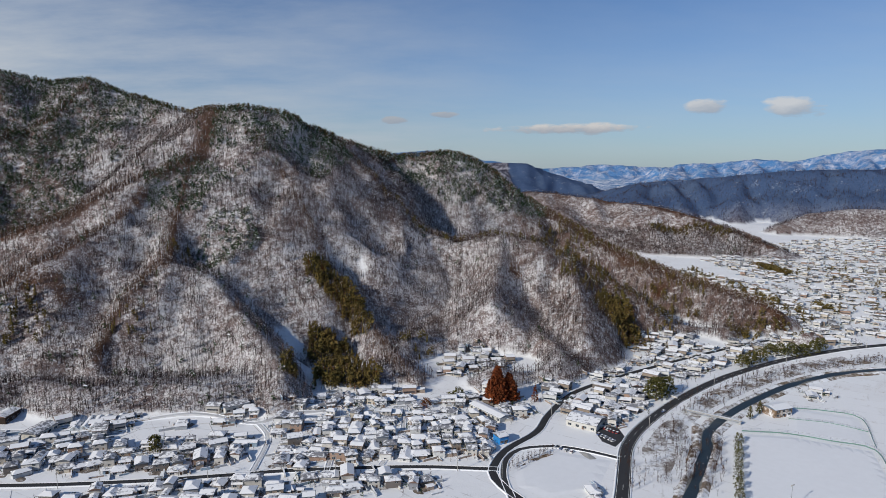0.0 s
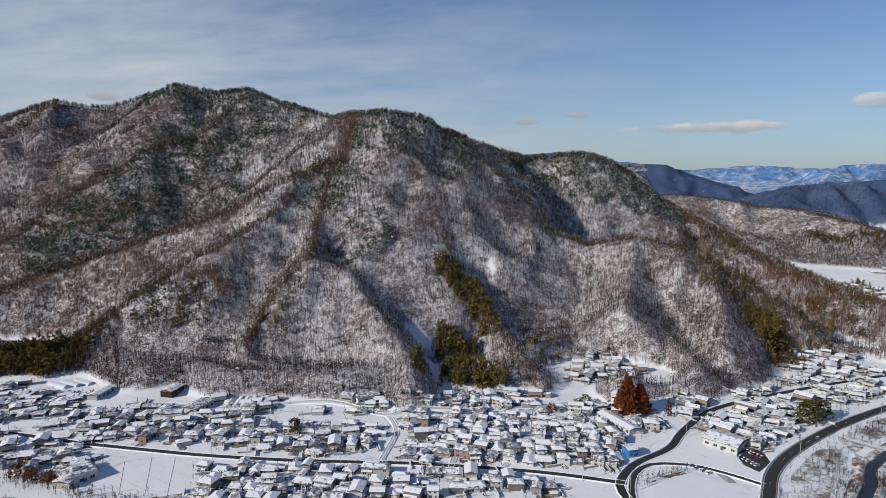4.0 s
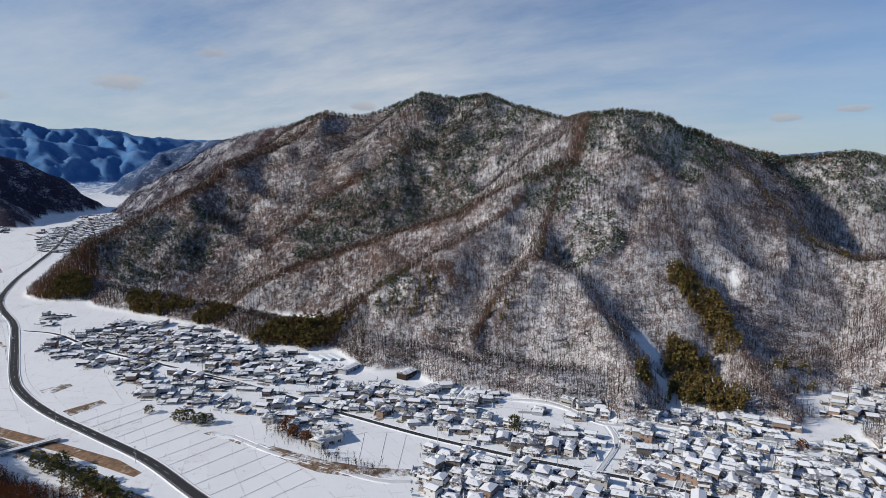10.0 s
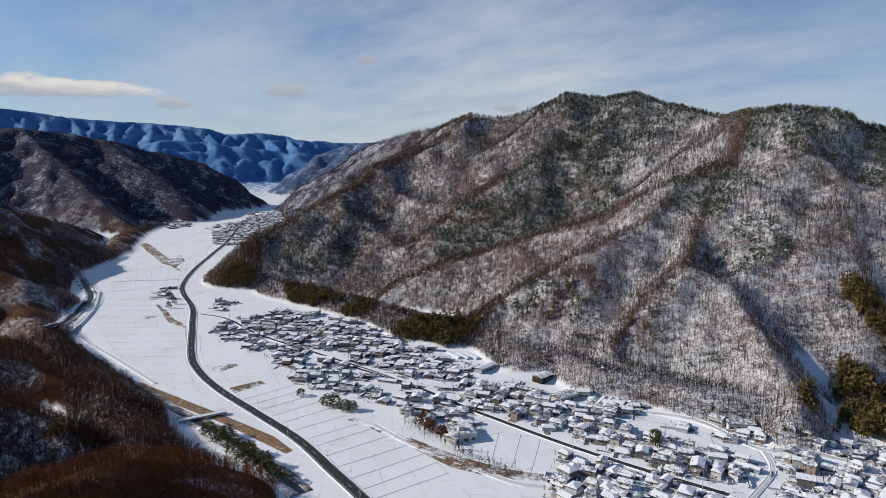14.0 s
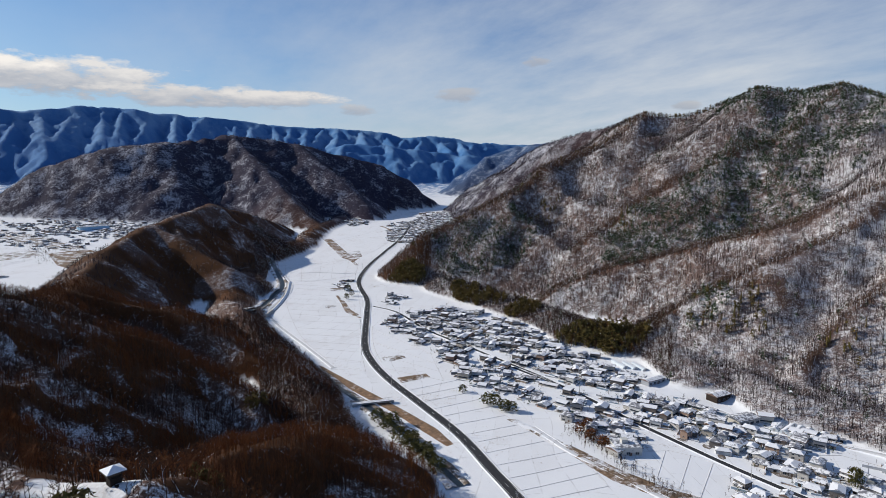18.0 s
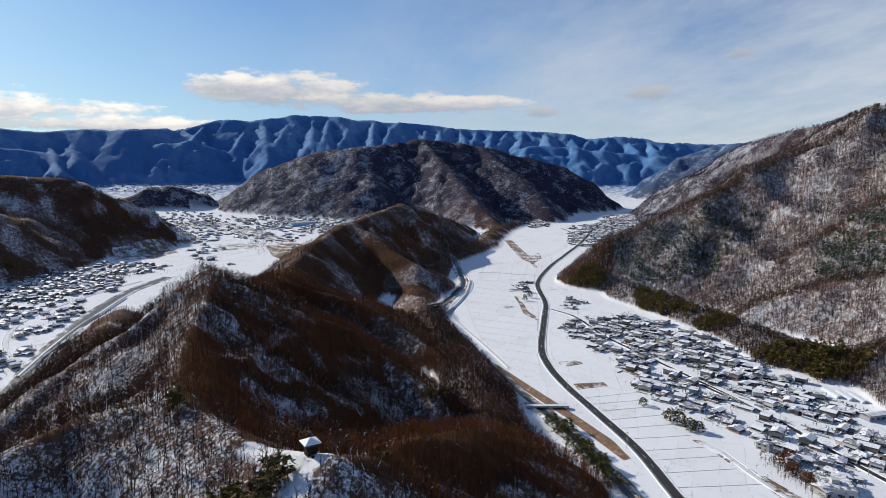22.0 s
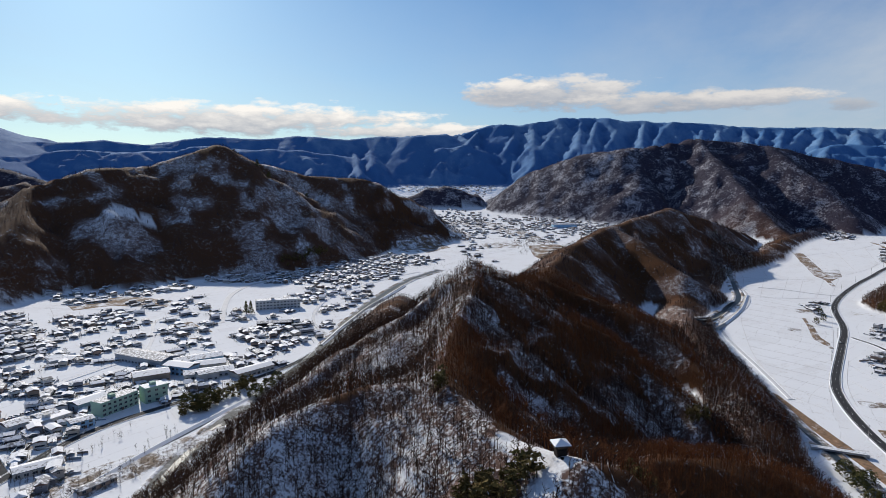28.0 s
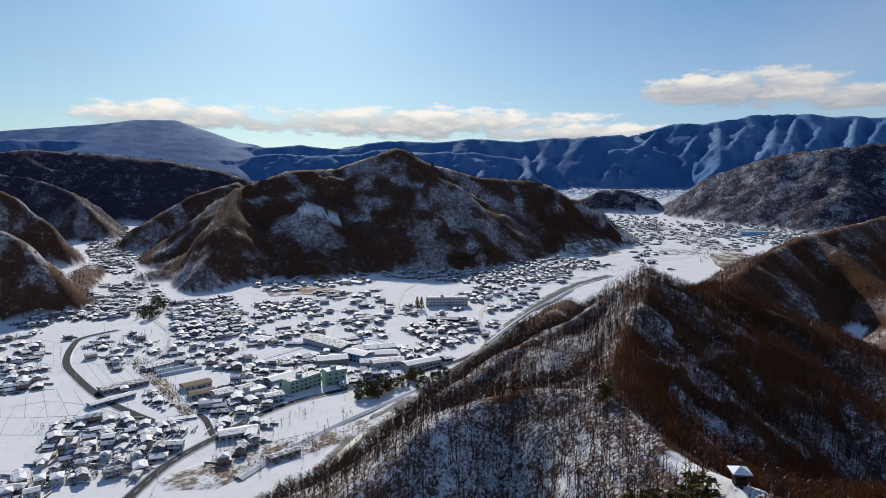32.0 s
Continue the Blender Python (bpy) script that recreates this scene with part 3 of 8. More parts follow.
ridge("dark ridge rib", 0.63, [(759, 1969, 92), (687, 1891, 64)])
ridge("dark ridge rib", 0.63, [(759, 1969, 92), (762, 1893, 74)])
ridge("dark ridge rib", 0.63, [(853, 2033, 133), (849, 1992, 114), (833, 1901, 88)])
ridge("dark ridge rib", 0.65, [(970, 1980, 144), (914, 1868, 102), (822, 1682, 39)])
ridge("dark ridge rib", 0.63, [(914, 1868, 99), (876, 1831, 87)])
ridge("dark ridge rib", 0.63, [(914, 1868, 99), (909, 1796, 83)])
ridge("dark ridge rib", 0.54, [(1073, 1926, 156), (1038, 1823, 116), (976, 1648, 54)])
ridge("dark ridge rib", 0.63, [(1038, 1823, 113), (986, 1776, 92)])
ridge("dark ridge rib", 0.63, [(1038, 1823, 113), (1024, 1732, 87)])
ridge("dark ridge rib", 0.69, [(1130, 1894, 160), (1108, 1865, 138), (1058, 1796, 109)])
ridge("dark ridge rib", 0.55, [(1208, 1845, 163), (1161, 1754, 124), (1080, 1598, 63)])
ridge("dark ridge rib", 0.63, [(1161, 1754, 121), (1111, 1713, 100)])
ridge("dark ridge rib", 0.63, [(1161, 1754, 121), (1144, 1683, 100)])
ridge("dark ridge rib", 0.53, [(1294, 1785, 166), (1220, 1702, 125), (1094, 1562, 59)])
ridge("dark ridge rib", 0.63, [(1220, 1702, 121), (1167, 1660, 101)])
ridge("dark ridge rib", 0.63, [(1220, 1702, 121), (1190, 1604, 92)])
ridge("town hill nose", 1.15, [(-681, -813, 31), (-783, -883, 84), (-952, -957, 162), (-1052, -923, 192)])
ridge("town hill", 0.60, [(-1052, -923, 192), (-1161, -868, 201), (-1277, -787, 248), (-1362, -740, 213), (-1463, -647, 179), (-1558, -543, 171), (-1589, -444, 121), (-1607, -373, 63)])
ridge("town hill rib one", 0.85, [(-937, -958, 160), (-789, -837, 93), (-680, -774, 36)])
ridge("town hill rib two", 0.60, [(-1052, -923, 188), (-956, -805, 117), (-879, -710, 51)])
ridge("town hill rib three", 0.60, [(-1277, -787, 244), (-1191, -697, 160), (-1130, -601, 79)])
ridge("town hill rib four", 0.60, [(-1463, -647, 175), (-1370, -560, 105), (-1305, -506, 59)])
ridge("south hill back", 1.25, [(-506, -1433, 172), (-585, -1381, 171), (-638, -1358, 164), (-668, -1321, 155), (-685, -1278, 137), (-679, -1224, 111)])
ridge("south hill", 1.05, [(-362, -1017, 138), (-416, -975, 125), (-445, -940, 116), (-463, -897, 104), (-467, -861, 84), (-470, -837, 66)])
ridge("brown hills", 0.60, [(-873, -2449, 261), (-1060, -2374, 264), (-1194, -2310, 261), (-1279, -2263, 276), (-1366, -2212, 266), (-1428, -2052, 252), (-1574, -1943, 235), (-1720, -1814, 196), (-1707, -1687, 164)])
ridge("valley knoll", 1.10, [(-2513, -667, 95), (-2532, -592, 135), (-2550, -506, 142), (-2571, -387, 103)])
ridge("volcano", 0.35, [(-1616, -4520, 399), (-1962, -4381, 429), (-2212, -4260, 456), (-2476, -4112, 495), (-2694, -3972, 525), (-2862, -3853, 564), (-3059, -3699, 570), (-3170, -3605, 509), (-3252, -3530, 452), (-3447, -3340, 413)])
ridge("mountain foot west", 0.50, [(-991, 492, 21), (-797, 447, 17), (-742, 456, 17), (-637, 456, 15), (-550, 460, 15), (-496, 446, 15), (-462, 455, 15), (-407, 472, 15)])
ridge("mountain foot middle", 0.50, [(-387, 468, 15), (-344, 443, 14), (-317, 464, 14), (-266, 444, 14), (-226, 455, 14), (-185, 452, 14), (-154, 468, 14), (-122, 476, 14)])
ridge("mountain foot centre", 0.50, [(-262, 472, 14), (-199, 465, 14), (-159, 474, 14), (-147, 483, 14)])
ridge("mountain foot grove", 0.50, [(-94, 499, 11), (-54, 501, 11), (-32, 511, 11), (-6, 516, 11)])
ridge("mountain foot east", 0.50, [(48, 496, 13), (98, 540, 13), (153, 560, 13)])
ridge("mountain foot hamlet", 0.50, [(-25, 557, 18), (-2, 612, 19), (93, 614, 19), (107, 520, 18)])
ridge("mountain foot far east", 0.50, [(156, 566, 12), (229, 646, 13), (304, 627, 13)])
ridge("chain foot fill", 0.5, [(-720, 60, 34), (-650, 75, 30), (-600, 95, 24)])
ridge("hill foot valley", 0.50, [(-1024, 202, 20), (-818, 141, 16), (-693, 129, 15), (-551, 131, 14), (-458, 133, 14)])
ridge("hill foot valley low", 0.50, [(-462, 137, 12), (-390, 125, 12), (-352, 126, 12), (-311, 119, 12)])
ridge("hill foot town", 0.50, [(-271, -170, 14), (-323, -187, 14), (-375, -200, 14), (-434, -206, 14), (-518, -210, 14), (-631, -215, 15), (-806, -226, 16)])
ridge("chain foot", 0.50, [(-2577, 1255, 81), (-2071, 816, 49), (-1630, 515, 35), (-1345, 387, 28), (-1171, 260, 23), (-1028, 200, 20)])
ridge("dark ridge foot", 0.5, [(841, 1477, 42), (921, 1500, 67), (999, 1473, 78), (1079, 1416, 80), (1199, 1316, 87)])
ridge("town hill foot", 0.50, [(-693, -907, 22), (-763, -841, 22), (-823, -783, 22), (-974, -757, 24), (-1141, -753, 27), (-1274, -636, 28), (-1295, -517, 28), (-1517, -460, 32)])
ridge("side valley east", 0.8, [(-1224, -1251, 166), (-1113, -1285, 133), (-1006, -1270, 99), (-942, -1244, 72)])
ridge("side valley west", 0.9, [(-751, -1961, 205), (-896, -1899, 196), (-1005, -1787, 172), (-1025, -1659, 139), (-975, -1513, 100)])
ridge("south hill foot", 0.50, [(-412, -866, 18), (-468, -889, 19), (-544, -905, 20), (-679, -1052, 24)])

def hills(x, y):
    """The height of the highest slope at each place, how far off its crest is, and how rugged the slope."""
    best, away, rugged = np.full(x.shape, -500.0), np.full(x.shape, 500.0), np.ones(x.shape)
    for slope, points, rough in RIDGES:
        for (ax, ay, az), (bx, by, bz) in zip(points, points[1:]):
            dx, dy = bx - ax, by - ay
            t = np.clip(((x - ax) * dx + (y - ay) * dy) / max(1.0, dx * dx + dy * dy), 0, 1)
            d = np.hypot(x - ax - t * dx, y - ay - t * dy)
            soft = 2.0 + 0.005 * min(1500.0, math.hypot(ax, ay))
            top = az + t * (bz - az) - slope * (np.sqrt(d * d + soft * soft) - soft)
            won = top > best
            away[won], rugged[won] = d[won], rough
            best = np.where(won, top, best)
    return best, away, rugged


# the roads and hamlets along the mountain's foot lie level: a line and the half width of the level strip
LEVEL = [([(134, 490), (170, 515), (223, 549), (288, 587), (342, 614), (392, 630), (440, 638)], 7.0),
         ([(185, 452), (243, 502), (317, 548), (389, 579), (451, 597), (527, 612)], 8.0),
         ([(14, 532), (40, 548), (65, 540)], 26.0), ([(197, 565), (236, 612), (271, 612)], 14.0),
         ([(-1187, 522), (-1352, 634), (-1588, 777)], 8.0)]


def level(x, y):
    """Zero on the level strips, one away from them."""
    f = np.ones(x.shape)
    for line, wide in LEVEL:
        for (ax, ay), (bx, by) in zip(line, line[1:]):
            dx, dy = bx - ax, by - ay
            t = np.clip(((x - ax) * dx + (y - ay) * dy) / max(1.0, dx * dx + dy * dy), 0, 1)
            d = np.hypot(x - ax - t * dx, y - ay - t * dy)
            e = np.clip((d - wide) / 21.0, 0, 1)
            f = np.minimum(f, e * e * (3 - 2 * e))
    return f


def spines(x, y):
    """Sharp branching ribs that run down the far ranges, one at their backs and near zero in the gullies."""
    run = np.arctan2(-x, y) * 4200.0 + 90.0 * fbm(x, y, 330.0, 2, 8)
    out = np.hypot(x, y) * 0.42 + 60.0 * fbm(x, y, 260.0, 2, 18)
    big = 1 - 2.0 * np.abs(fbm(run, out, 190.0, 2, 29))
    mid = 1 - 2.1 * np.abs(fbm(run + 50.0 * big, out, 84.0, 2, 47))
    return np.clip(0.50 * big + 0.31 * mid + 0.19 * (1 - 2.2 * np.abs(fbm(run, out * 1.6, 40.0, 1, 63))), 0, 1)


def height(x, y):
    low = floor_height(x, y)
    wx = x + 6.0 * fbm(x, y, 70.0, 2, 5)
    wy = y + 6.0 * fbm(x, y, 70.0, 2, 9)
    top, away, rugged = hills(wx, wy)
    top = top - low
    rise = np.clip(top / 50.0, 0, 1)
    top = top + rise * np.clip(away / 30.0, 0.1, 1) * (15.0 * (1 - 2 * np.abs(fbm(x, y, 80.0, 3, 21))) - 8.8) * np.clip(rugged * 1.5, 0, 1)
    out = np.hypot(x, y)
    middle = np.clip((out - 1350.0) / 300.0, 0, 1) * np.clip(away / 70.0, 0, 1)
    top = top + rise * middle * rugged * (20.0 * (1 - 2.6 * np.abs(fbm(x, y, 170.0, 3, 33))) - 9.0)
    remote = np.clip((out - 2700.0) / 600.0, 0, 1) * np.clip(away / 60.0, 0.08, 1)
    top = top + rise * remote * rugged * (44.0 * spines(x, y) - 24.0)
    flat = level(x, y)
    top = np.where(top < 60.0, top * flat, top)
    k = 3.0
    top = np.maximum(top, 0) + 0.25 * np.maximum(k - np.abs(top), 0) ** 2 / k
    return low + top + 0.35 * fbm(x, y, 45.0, 3, 3) * np.clip(1 - top / 10.0, 0.2, 1)


def rime_at(x, y):
    """How much of the wood is rimed: all of it on the sunny face and the east hill, less up the valley, none on the near hill."""
    yaw, away = np.degrees(np.arctan2(-x, y)), np.hypot(x, y)
    r = 1.0 - 0.48 * np.clip((yaw - 35.0 + 0.035 * (away - 560.0)) / 14.0, 0, 1) * np.clip((away - 430.0) / 200.0, 0, 1)
    r = r * np.where(x > 120.0, 0.72, 1.0) * np.clip(1.0 + 0.35 * fbm(x, y, 130.0, 3, 91), 0.5, 1.15)
    return np.where((away < 760.0) & (yaw > 52.0), 0.0, r)


HILL_CRESTS = (("lookout knoll", 15.0), ("knoll east", 17.0), ("knoll spur", 8.0), ("town spur", 11.0), ("chain", 15.0), ("chain east one", 15.0), ("chain east two", 15.0))
BROWN_CRESTS = (("long spur", 8.0), ("low spur", 4.0), ("cone left", 2.0), ("east ridge", 9.0), ("green spur", 4.0), ("west flank", 10.0), ("main summit", 6.0), ("east hill", 9.0))


def crest_band(x, y, crests=None):
    """One on the backs of the brown spurs, falling to zero at the ragged rim of their oak belts."""
    near = np.zeros(x.shape)
    rag = 1.0 + 0.9 * fbm(x, y, 38.0, 3, 77)
    for name, wide in crests or BROWN_CRESTS:
        for (ax, ay, az), (bx, by, bz) in zip(CRESTS[name], CRESTS[name][1:]):
            dx, dy = bx - ax, by - ay
            t = np.clip(((x - ax) * dx + (y - ay) * dy) / max(1.0, dx * dx + dy * dy), 0, 1)
            d = np.hypot(x - ax - t * dx, y - ay - t * dy)
            near = np.maximum(near, np.clip(1.5 - d * rag / wide, 0, 1))
    return near


def oak_stand(x, y, fall):
    """Above zero where the oaks stand: in clumps, and mostly on the valley side of the near hill."""
    near = 0.8 * fbm(x, y, 45.0, 3, 71) - 0.2 * fall - 0.24 + 0.42 * crest_band(x, y, HILL_CRESTS)
    west = (np.degrees(np.arctan2(-x, y)) > 62.0) | ((x < 0.0) & (np.hypot(x, y) > 1400.0))
    near = np.where(patch_mask(x, y, BARE), -1.0, near)
    return np.where((np.hypot(x, y) < 760.0) & (np.arctan2(-x, y) > 0.92), near, fbm(x, y, 45.0, 3, 51) - np.where(west, -0.12, np.where((x > 150.0) & (np.hypot(x, y) < 1000.0), 0.40, 0.66)))


def patch_mask(x, y, patches):
    """True inside any of the ragged round patches (x, y, radius)."""
    rag = 1 + 0.45 * fbm(x, y, 30.0, 3, 31)
    m = np.zeros(x.shape, bool)
    for px, py, pr in patches:
        m |= np.hypot(x - px, y - py) * rag < pr
    return m


# dark brown crags of the east spur
CRAG = [(193, 880, 40), (183, 685, 40), (206, 653, 40), (275, 717, 40), (307, 699, 30), (117, 717, 30), (339, 658, 24), (-55, 821, 30), (-59, 774, 24)]
# snowy slope under thin bare stems, below the lookout on the town's side
BARE = [(-208, -85, 22), (-181, -95, 20), (-223, -67, 24), (-196, -49, 20), (-193, -66, 16), (-203, -39, 16), (-179, -36, 13), (-172, -108, 16), (-183, -83, 18), (-397, -105, 26), (-361, -125, 24), (-378, -65, 16)]
BARE += [(-401, -56, 12), (-382, -48, 13), (-365, -41, 13), (-352, -23, 12), (-366, -10, 12), (-369, 4, 12), (-367, 18, 12), (-318, -27, 9), (-320, -15, 9),
        (-160, -3, 7), (-153, 3, 8), (-150, 10, 7), (-424, -127, 14), (-438, -110, 14), (-444, -95, 12), (-371, -119, 12),
        (-450, 30, 7)]
# open snow on the slopes: the chute, the scree and the lookout's path
CLEARING = [(-143, 555, 9), (-138, 550, 9), (-132, 543, 9), (-126, 537, 8), (-117, 514, 8), (-111, 505, 8), (-105, 492, 8), (-100, 484, 8), (-82, 663, 4), (-78, 657, 4),
            (-982, -791, 22), (-992, -757, 15), (-950, -793, 13)]
LOOKOUT = [(-170, -6, 5), (-178, -13, 5), (-184, -18, 4), (-164, -1, 6), (-154, -5, 4)]


def height_at(x, y):
    return float(ground_at(np.array([float(x)]), np.array([float(y)]))[0])


def build_ground():
    fine = np.radians(np.arange(-44.0, 161.0, 0.225))
    coarse = np.radians(np.arange(161.0, 315.9, 3.0))
    yaw = np.concatenate([fine, coarse])
    radius = np.concatenate([[50.0, 80.0, 105.0, 125.0], 138.0 * np.exp(np.linspace(0.0, math.log(2700.0 / 138.0), 262)), np.linspace(2722.0, 4960.0, 106)])
    A, R = np.meshgrid(yaw, radius, indexing="ij")
    X, Y = -np.sin(A) * R, np.cos(A) * R
    Z = height(X.ravel(), Y.ravel()).reshape(X.shape)
    na, nr = X.shape
    verts = np.stack([X, Y, Z], -1).reshape(-1, 3)
    i = np.arange(na)[:, None] * nr + np.arange(nr - 1)[None, :]
    j = (np.arange(na)[:, None] + 1) % na * nr + np.arange(nr - 1)[None, :]
    quads = np.stack([i, i + 1, j + 1, j], -1).reshape(-1, 4)
    centre = len(verts)
    verts = np.vstack([verts, [[0.0, 0.0, float(Z[:, 0].mean())]]])
    ring = np.arange(na) * nr
    caps = np.stack([np.full(na, centre), ring, np.roll(ring, -1)], -1)
    mesh = mesh_from(verts, quads, caps)
    low = floor_height(verts[:, 0], verts[:, 1])
    wood = np.clip((verts[:, 2] - low - 1.6) / 1.2, 0, 1)
    wood[patch_mask(verts[:, 0], verts[:, 1], CLEARING + LOOKOUT)] *= 0.15
    fall = -np.gradient(Z, axis=1) / np.gradient(R, axis=1) * np.cos(A) * -3.0 + np.gradient(Z, axis=0) / (R * np.gradient(A, axis=0)) * np.sin(A) * -3.0
    leaf = np.clip(oak_stand(verts[:, 0], verts[:, 1], np.append(fall.ravel(), 0.0)) * 5.0 + 0.3, 0, 1)
    away = np.hypot(verts[:, 0], verts[:, 1])
    turned = np.degrees(np.arctan2(-verts[:, 0], verts[:, 1]))
    leaf = np.where((away < 1500.0) & (turned > 66.0) & (turned < 112.0), np.maximum(leaf, np.where(away > 430.0, 0.44, 0.18)), leaf)
    leaf = np.where(patch_mask(verts[:, 0], verts[:, 1], BARE), -0.3, leaf)
    leaf = np.where((away > 720.0) & (away < 1500.0) & (turned > 30.0) & (turned < 75.0), np.maximum(leaf, np.clip((turned - 30.0) / 16.0, 0, 0.16)), leaf)
    leaf = np.where((away > 760.0) & (verts[:, 0] < 150.0) & (verts[:, 0] > -760.0), np.where(turned > 30.0, leaf, leaf * 0.6), leaf)
    leaf = np.where((verts[:, 0] > 120.0) & (away < 1900.0), np.maximum(leaf, 0.16), leaf)
    leaf = np.where(patch_mask(verts[:, 0], verts[:, 1], CRAG), np.maximum(leaf, 0.3), leaf)
    leaf = np.where((turned > 108.0) & (away > 760.0) & (away < 1900.0), np.clip(leaf, 0.0, 1.0) * 0.75 + 0.10, leaf)
    leaf = np.maximum(leaf, 0.8 * crest_band(verts[:, 0], verts[:, 1]))
    # blue grows with distance: haze painted into the land, deepest round the volcano
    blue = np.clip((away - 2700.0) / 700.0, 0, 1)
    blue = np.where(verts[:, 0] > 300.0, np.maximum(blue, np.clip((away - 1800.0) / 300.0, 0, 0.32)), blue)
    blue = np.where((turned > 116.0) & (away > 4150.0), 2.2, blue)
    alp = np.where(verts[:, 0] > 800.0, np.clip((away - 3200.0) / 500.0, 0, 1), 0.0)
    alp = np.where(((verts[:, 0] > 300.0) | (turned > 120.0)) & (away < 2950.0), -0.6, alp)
    # far hill: snow thinned on the right to paint that side's shade
    alp = np.where((turned > 60.0) & (turned < 112.0) & (away < 2900.0), np.where(turned < 84.0, -0.4, -0.1), alp)
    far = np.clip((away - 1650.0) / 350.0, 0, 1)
    rime = rime_at(verts[:, 0], verts[:, 1])
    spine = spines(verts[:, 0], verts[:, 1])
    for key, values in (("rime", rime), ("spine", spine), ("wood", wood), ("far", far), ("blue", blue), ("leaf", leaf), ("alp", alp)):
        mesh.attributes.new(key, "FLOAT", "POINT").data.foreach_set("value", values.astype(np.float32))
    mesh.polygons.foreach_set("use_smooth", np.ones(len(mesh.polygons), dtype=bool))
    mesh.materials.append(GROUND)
    ob = new("ground", mesh)
    tagged(ob, "snow-covered valley floor and wooded mountains under patchy snow", "ground", kind="structure")
    view = np.maximum.accumulate((Z - 180.0) / R, axis=1)
    return yaw, radius, view, Z


def mesh_from(verts, quads, tris=None):
    """A mesh from arrays of corners and faces."""
    mesh = bpy.data.meshes.new("mesh")
    nq, nt = len(quads), 0 if tris is None else len(tris)
    loops = quads.reshape(-1) if nt == 0 else np.concatenate([quads.reshape(-1), tris.reshape(-1)])
    starts = np.concatenate([np.arange(nq) * 4, nq * 4 + np.arange(nt) * 3])
    mesh.vertices.add(len(verts))
    mesh.vertices.foreach_set("co", verts.astype(np.float32).reshape(-1))
    mesh.loops.add(len(loops))
    mesh.loops.foreach_set("vertex_index", loops.astype(np.int32))
    mesh.polygons.add(nq + nt)
    mesh.polygons.foreach_set("loop_start", starts.astype(np.int32))
    mesh.polygons.foreach_set("use_smooth", np.zeros(nq + nt, dtype=bool))
    mesh.update(calc_edges=True)
    return mesh


YAW, RADIUS, VIEW, LAND = build_ground()


def ground_at(x, y):
    """The height of the ground sheet itself."""
    a = np.arctan2(-x, y)
    a = np.where(a < YAW[0], a + 2 * np.pi, a)
    i = np.clip(np.searchsorted(YAW, a) - 1, 0, len(YAW) - 2)
    f = np.clip((a - YAW[i]) / (YAW[i + 1] - YAW[i]), 0, 1)
    r = np.hypot(x, y)
    j = np.clip(np.searchsorted(RADIUS, r) - 1, 0, len(RADIUS) - 2)
    g = np.clip((r - RADIUS[j]) / (RADIUS[j + 1] - RADIUS[j]), 0, 1)
    return (LAND[i, j] * (1 - f) * (1 - g) + LAND[i + 1, j] * f * (1 - g) + LAND[i, j + 1] * (1 - f) * g + LAND[i + 1, j + 1] * f * g)


# ---- roads, water, fields ----
SNOW = plain("settled_snow", (0.84, 0.85, 0.87), 0.75, 0.05, 1.2, bump=0.25)
ASPHALT = plain("wet_asphalt", (0.045, 0.046, 0.05), 0.9, 0.3, 0.8, spec=0.12)
LINE = plain("road_paint", (0.72, 0.72, 0.70), 0.7, 0.1)
CONCRETE = plain("weathered_concrete", (0.36, 0.35, 0.33), 0.85, 0.22, 0.8, bump=0.2)


def build_bank_material(name, dry, dark, cover):
    """Rough ground by water and fields: dry grass, dark scrub and snow lying in patches."""
    m, n = material(name)
    pos = n.add("NewGeometry").outputs["Position"]
    big, mid, small = n.noise(pos, 0.06, 5.0), n.noise(pos, 0.35, 5.0, 0.65), n.noise(pos, 2.0, 3.0)
    rough_ = n.mix(n.ramp(mid, 0.35, 0.65), dark, dry)
    f = n.math("ADD", n.math("MULTIPLY", big, 0.5), n.math("ADD", n.math("MULTIPLY", mid, 0.3), n.math("MULTIPLY", small, 0.2)))
    finish(n, n.mix(n.ramp(f, cover, cover + 0.08), rough_, (0.82, 0.83, 0.85)), 0.95, small, 0.4, 0.1)
    return m


EARTH = build_bank_material("dry_grass_bank", (0.29, 0.19, 0.115), (0.11, 0.075, 0.05), 0.495)
DRY = build_bank_material("dry_reed_bank", (0.33, 0.20, 0.115), (0.15, 0.095, 0.06), 0.585)
SHORE = build_bank_material("snowy_river_bank", (0.30, 0.23, 0.17), (0.11, 0.085, 0.065), 0.455)
GRAVEL = build_bank_material("river_gravel", (0.26, 0.25, 0.23), (0.14, 0.14, 0.125), 0.53)
YARD = build_bank_material("trodden_yard", (0.26, 0.21, 0.17), (0.10, 0.085, 0.075), 0.50)
SCRUB = build_bank_material("snowy_scrub", (0.34, 0.30, 0.27), (0.16, 0.135, 0.12), 0.455)
BUND = plain("field_bund_grass", (0.58, 0.56, 0.55), 0.95, 0.35, 0.6)


def build_water_material():
    m, n = material("river_water")
    pos = n.add("NewGeometry").outputs["Position"]
    finish(n, n.mix(n.noise(pos, 0.05), (0.016, 0.032, 0.05), (0.04, 0.055, 0.065)), 0.5, n.noise(pos, 0.7, 4.0), 0.6, 0.3, spec=0.22)
    return m


WATER = build_water_material()
TRODDEN = plain("trodden_snow", (0.60, 0.60, 0.61), 0.8, 0.22, 0.7, bump=0.3)


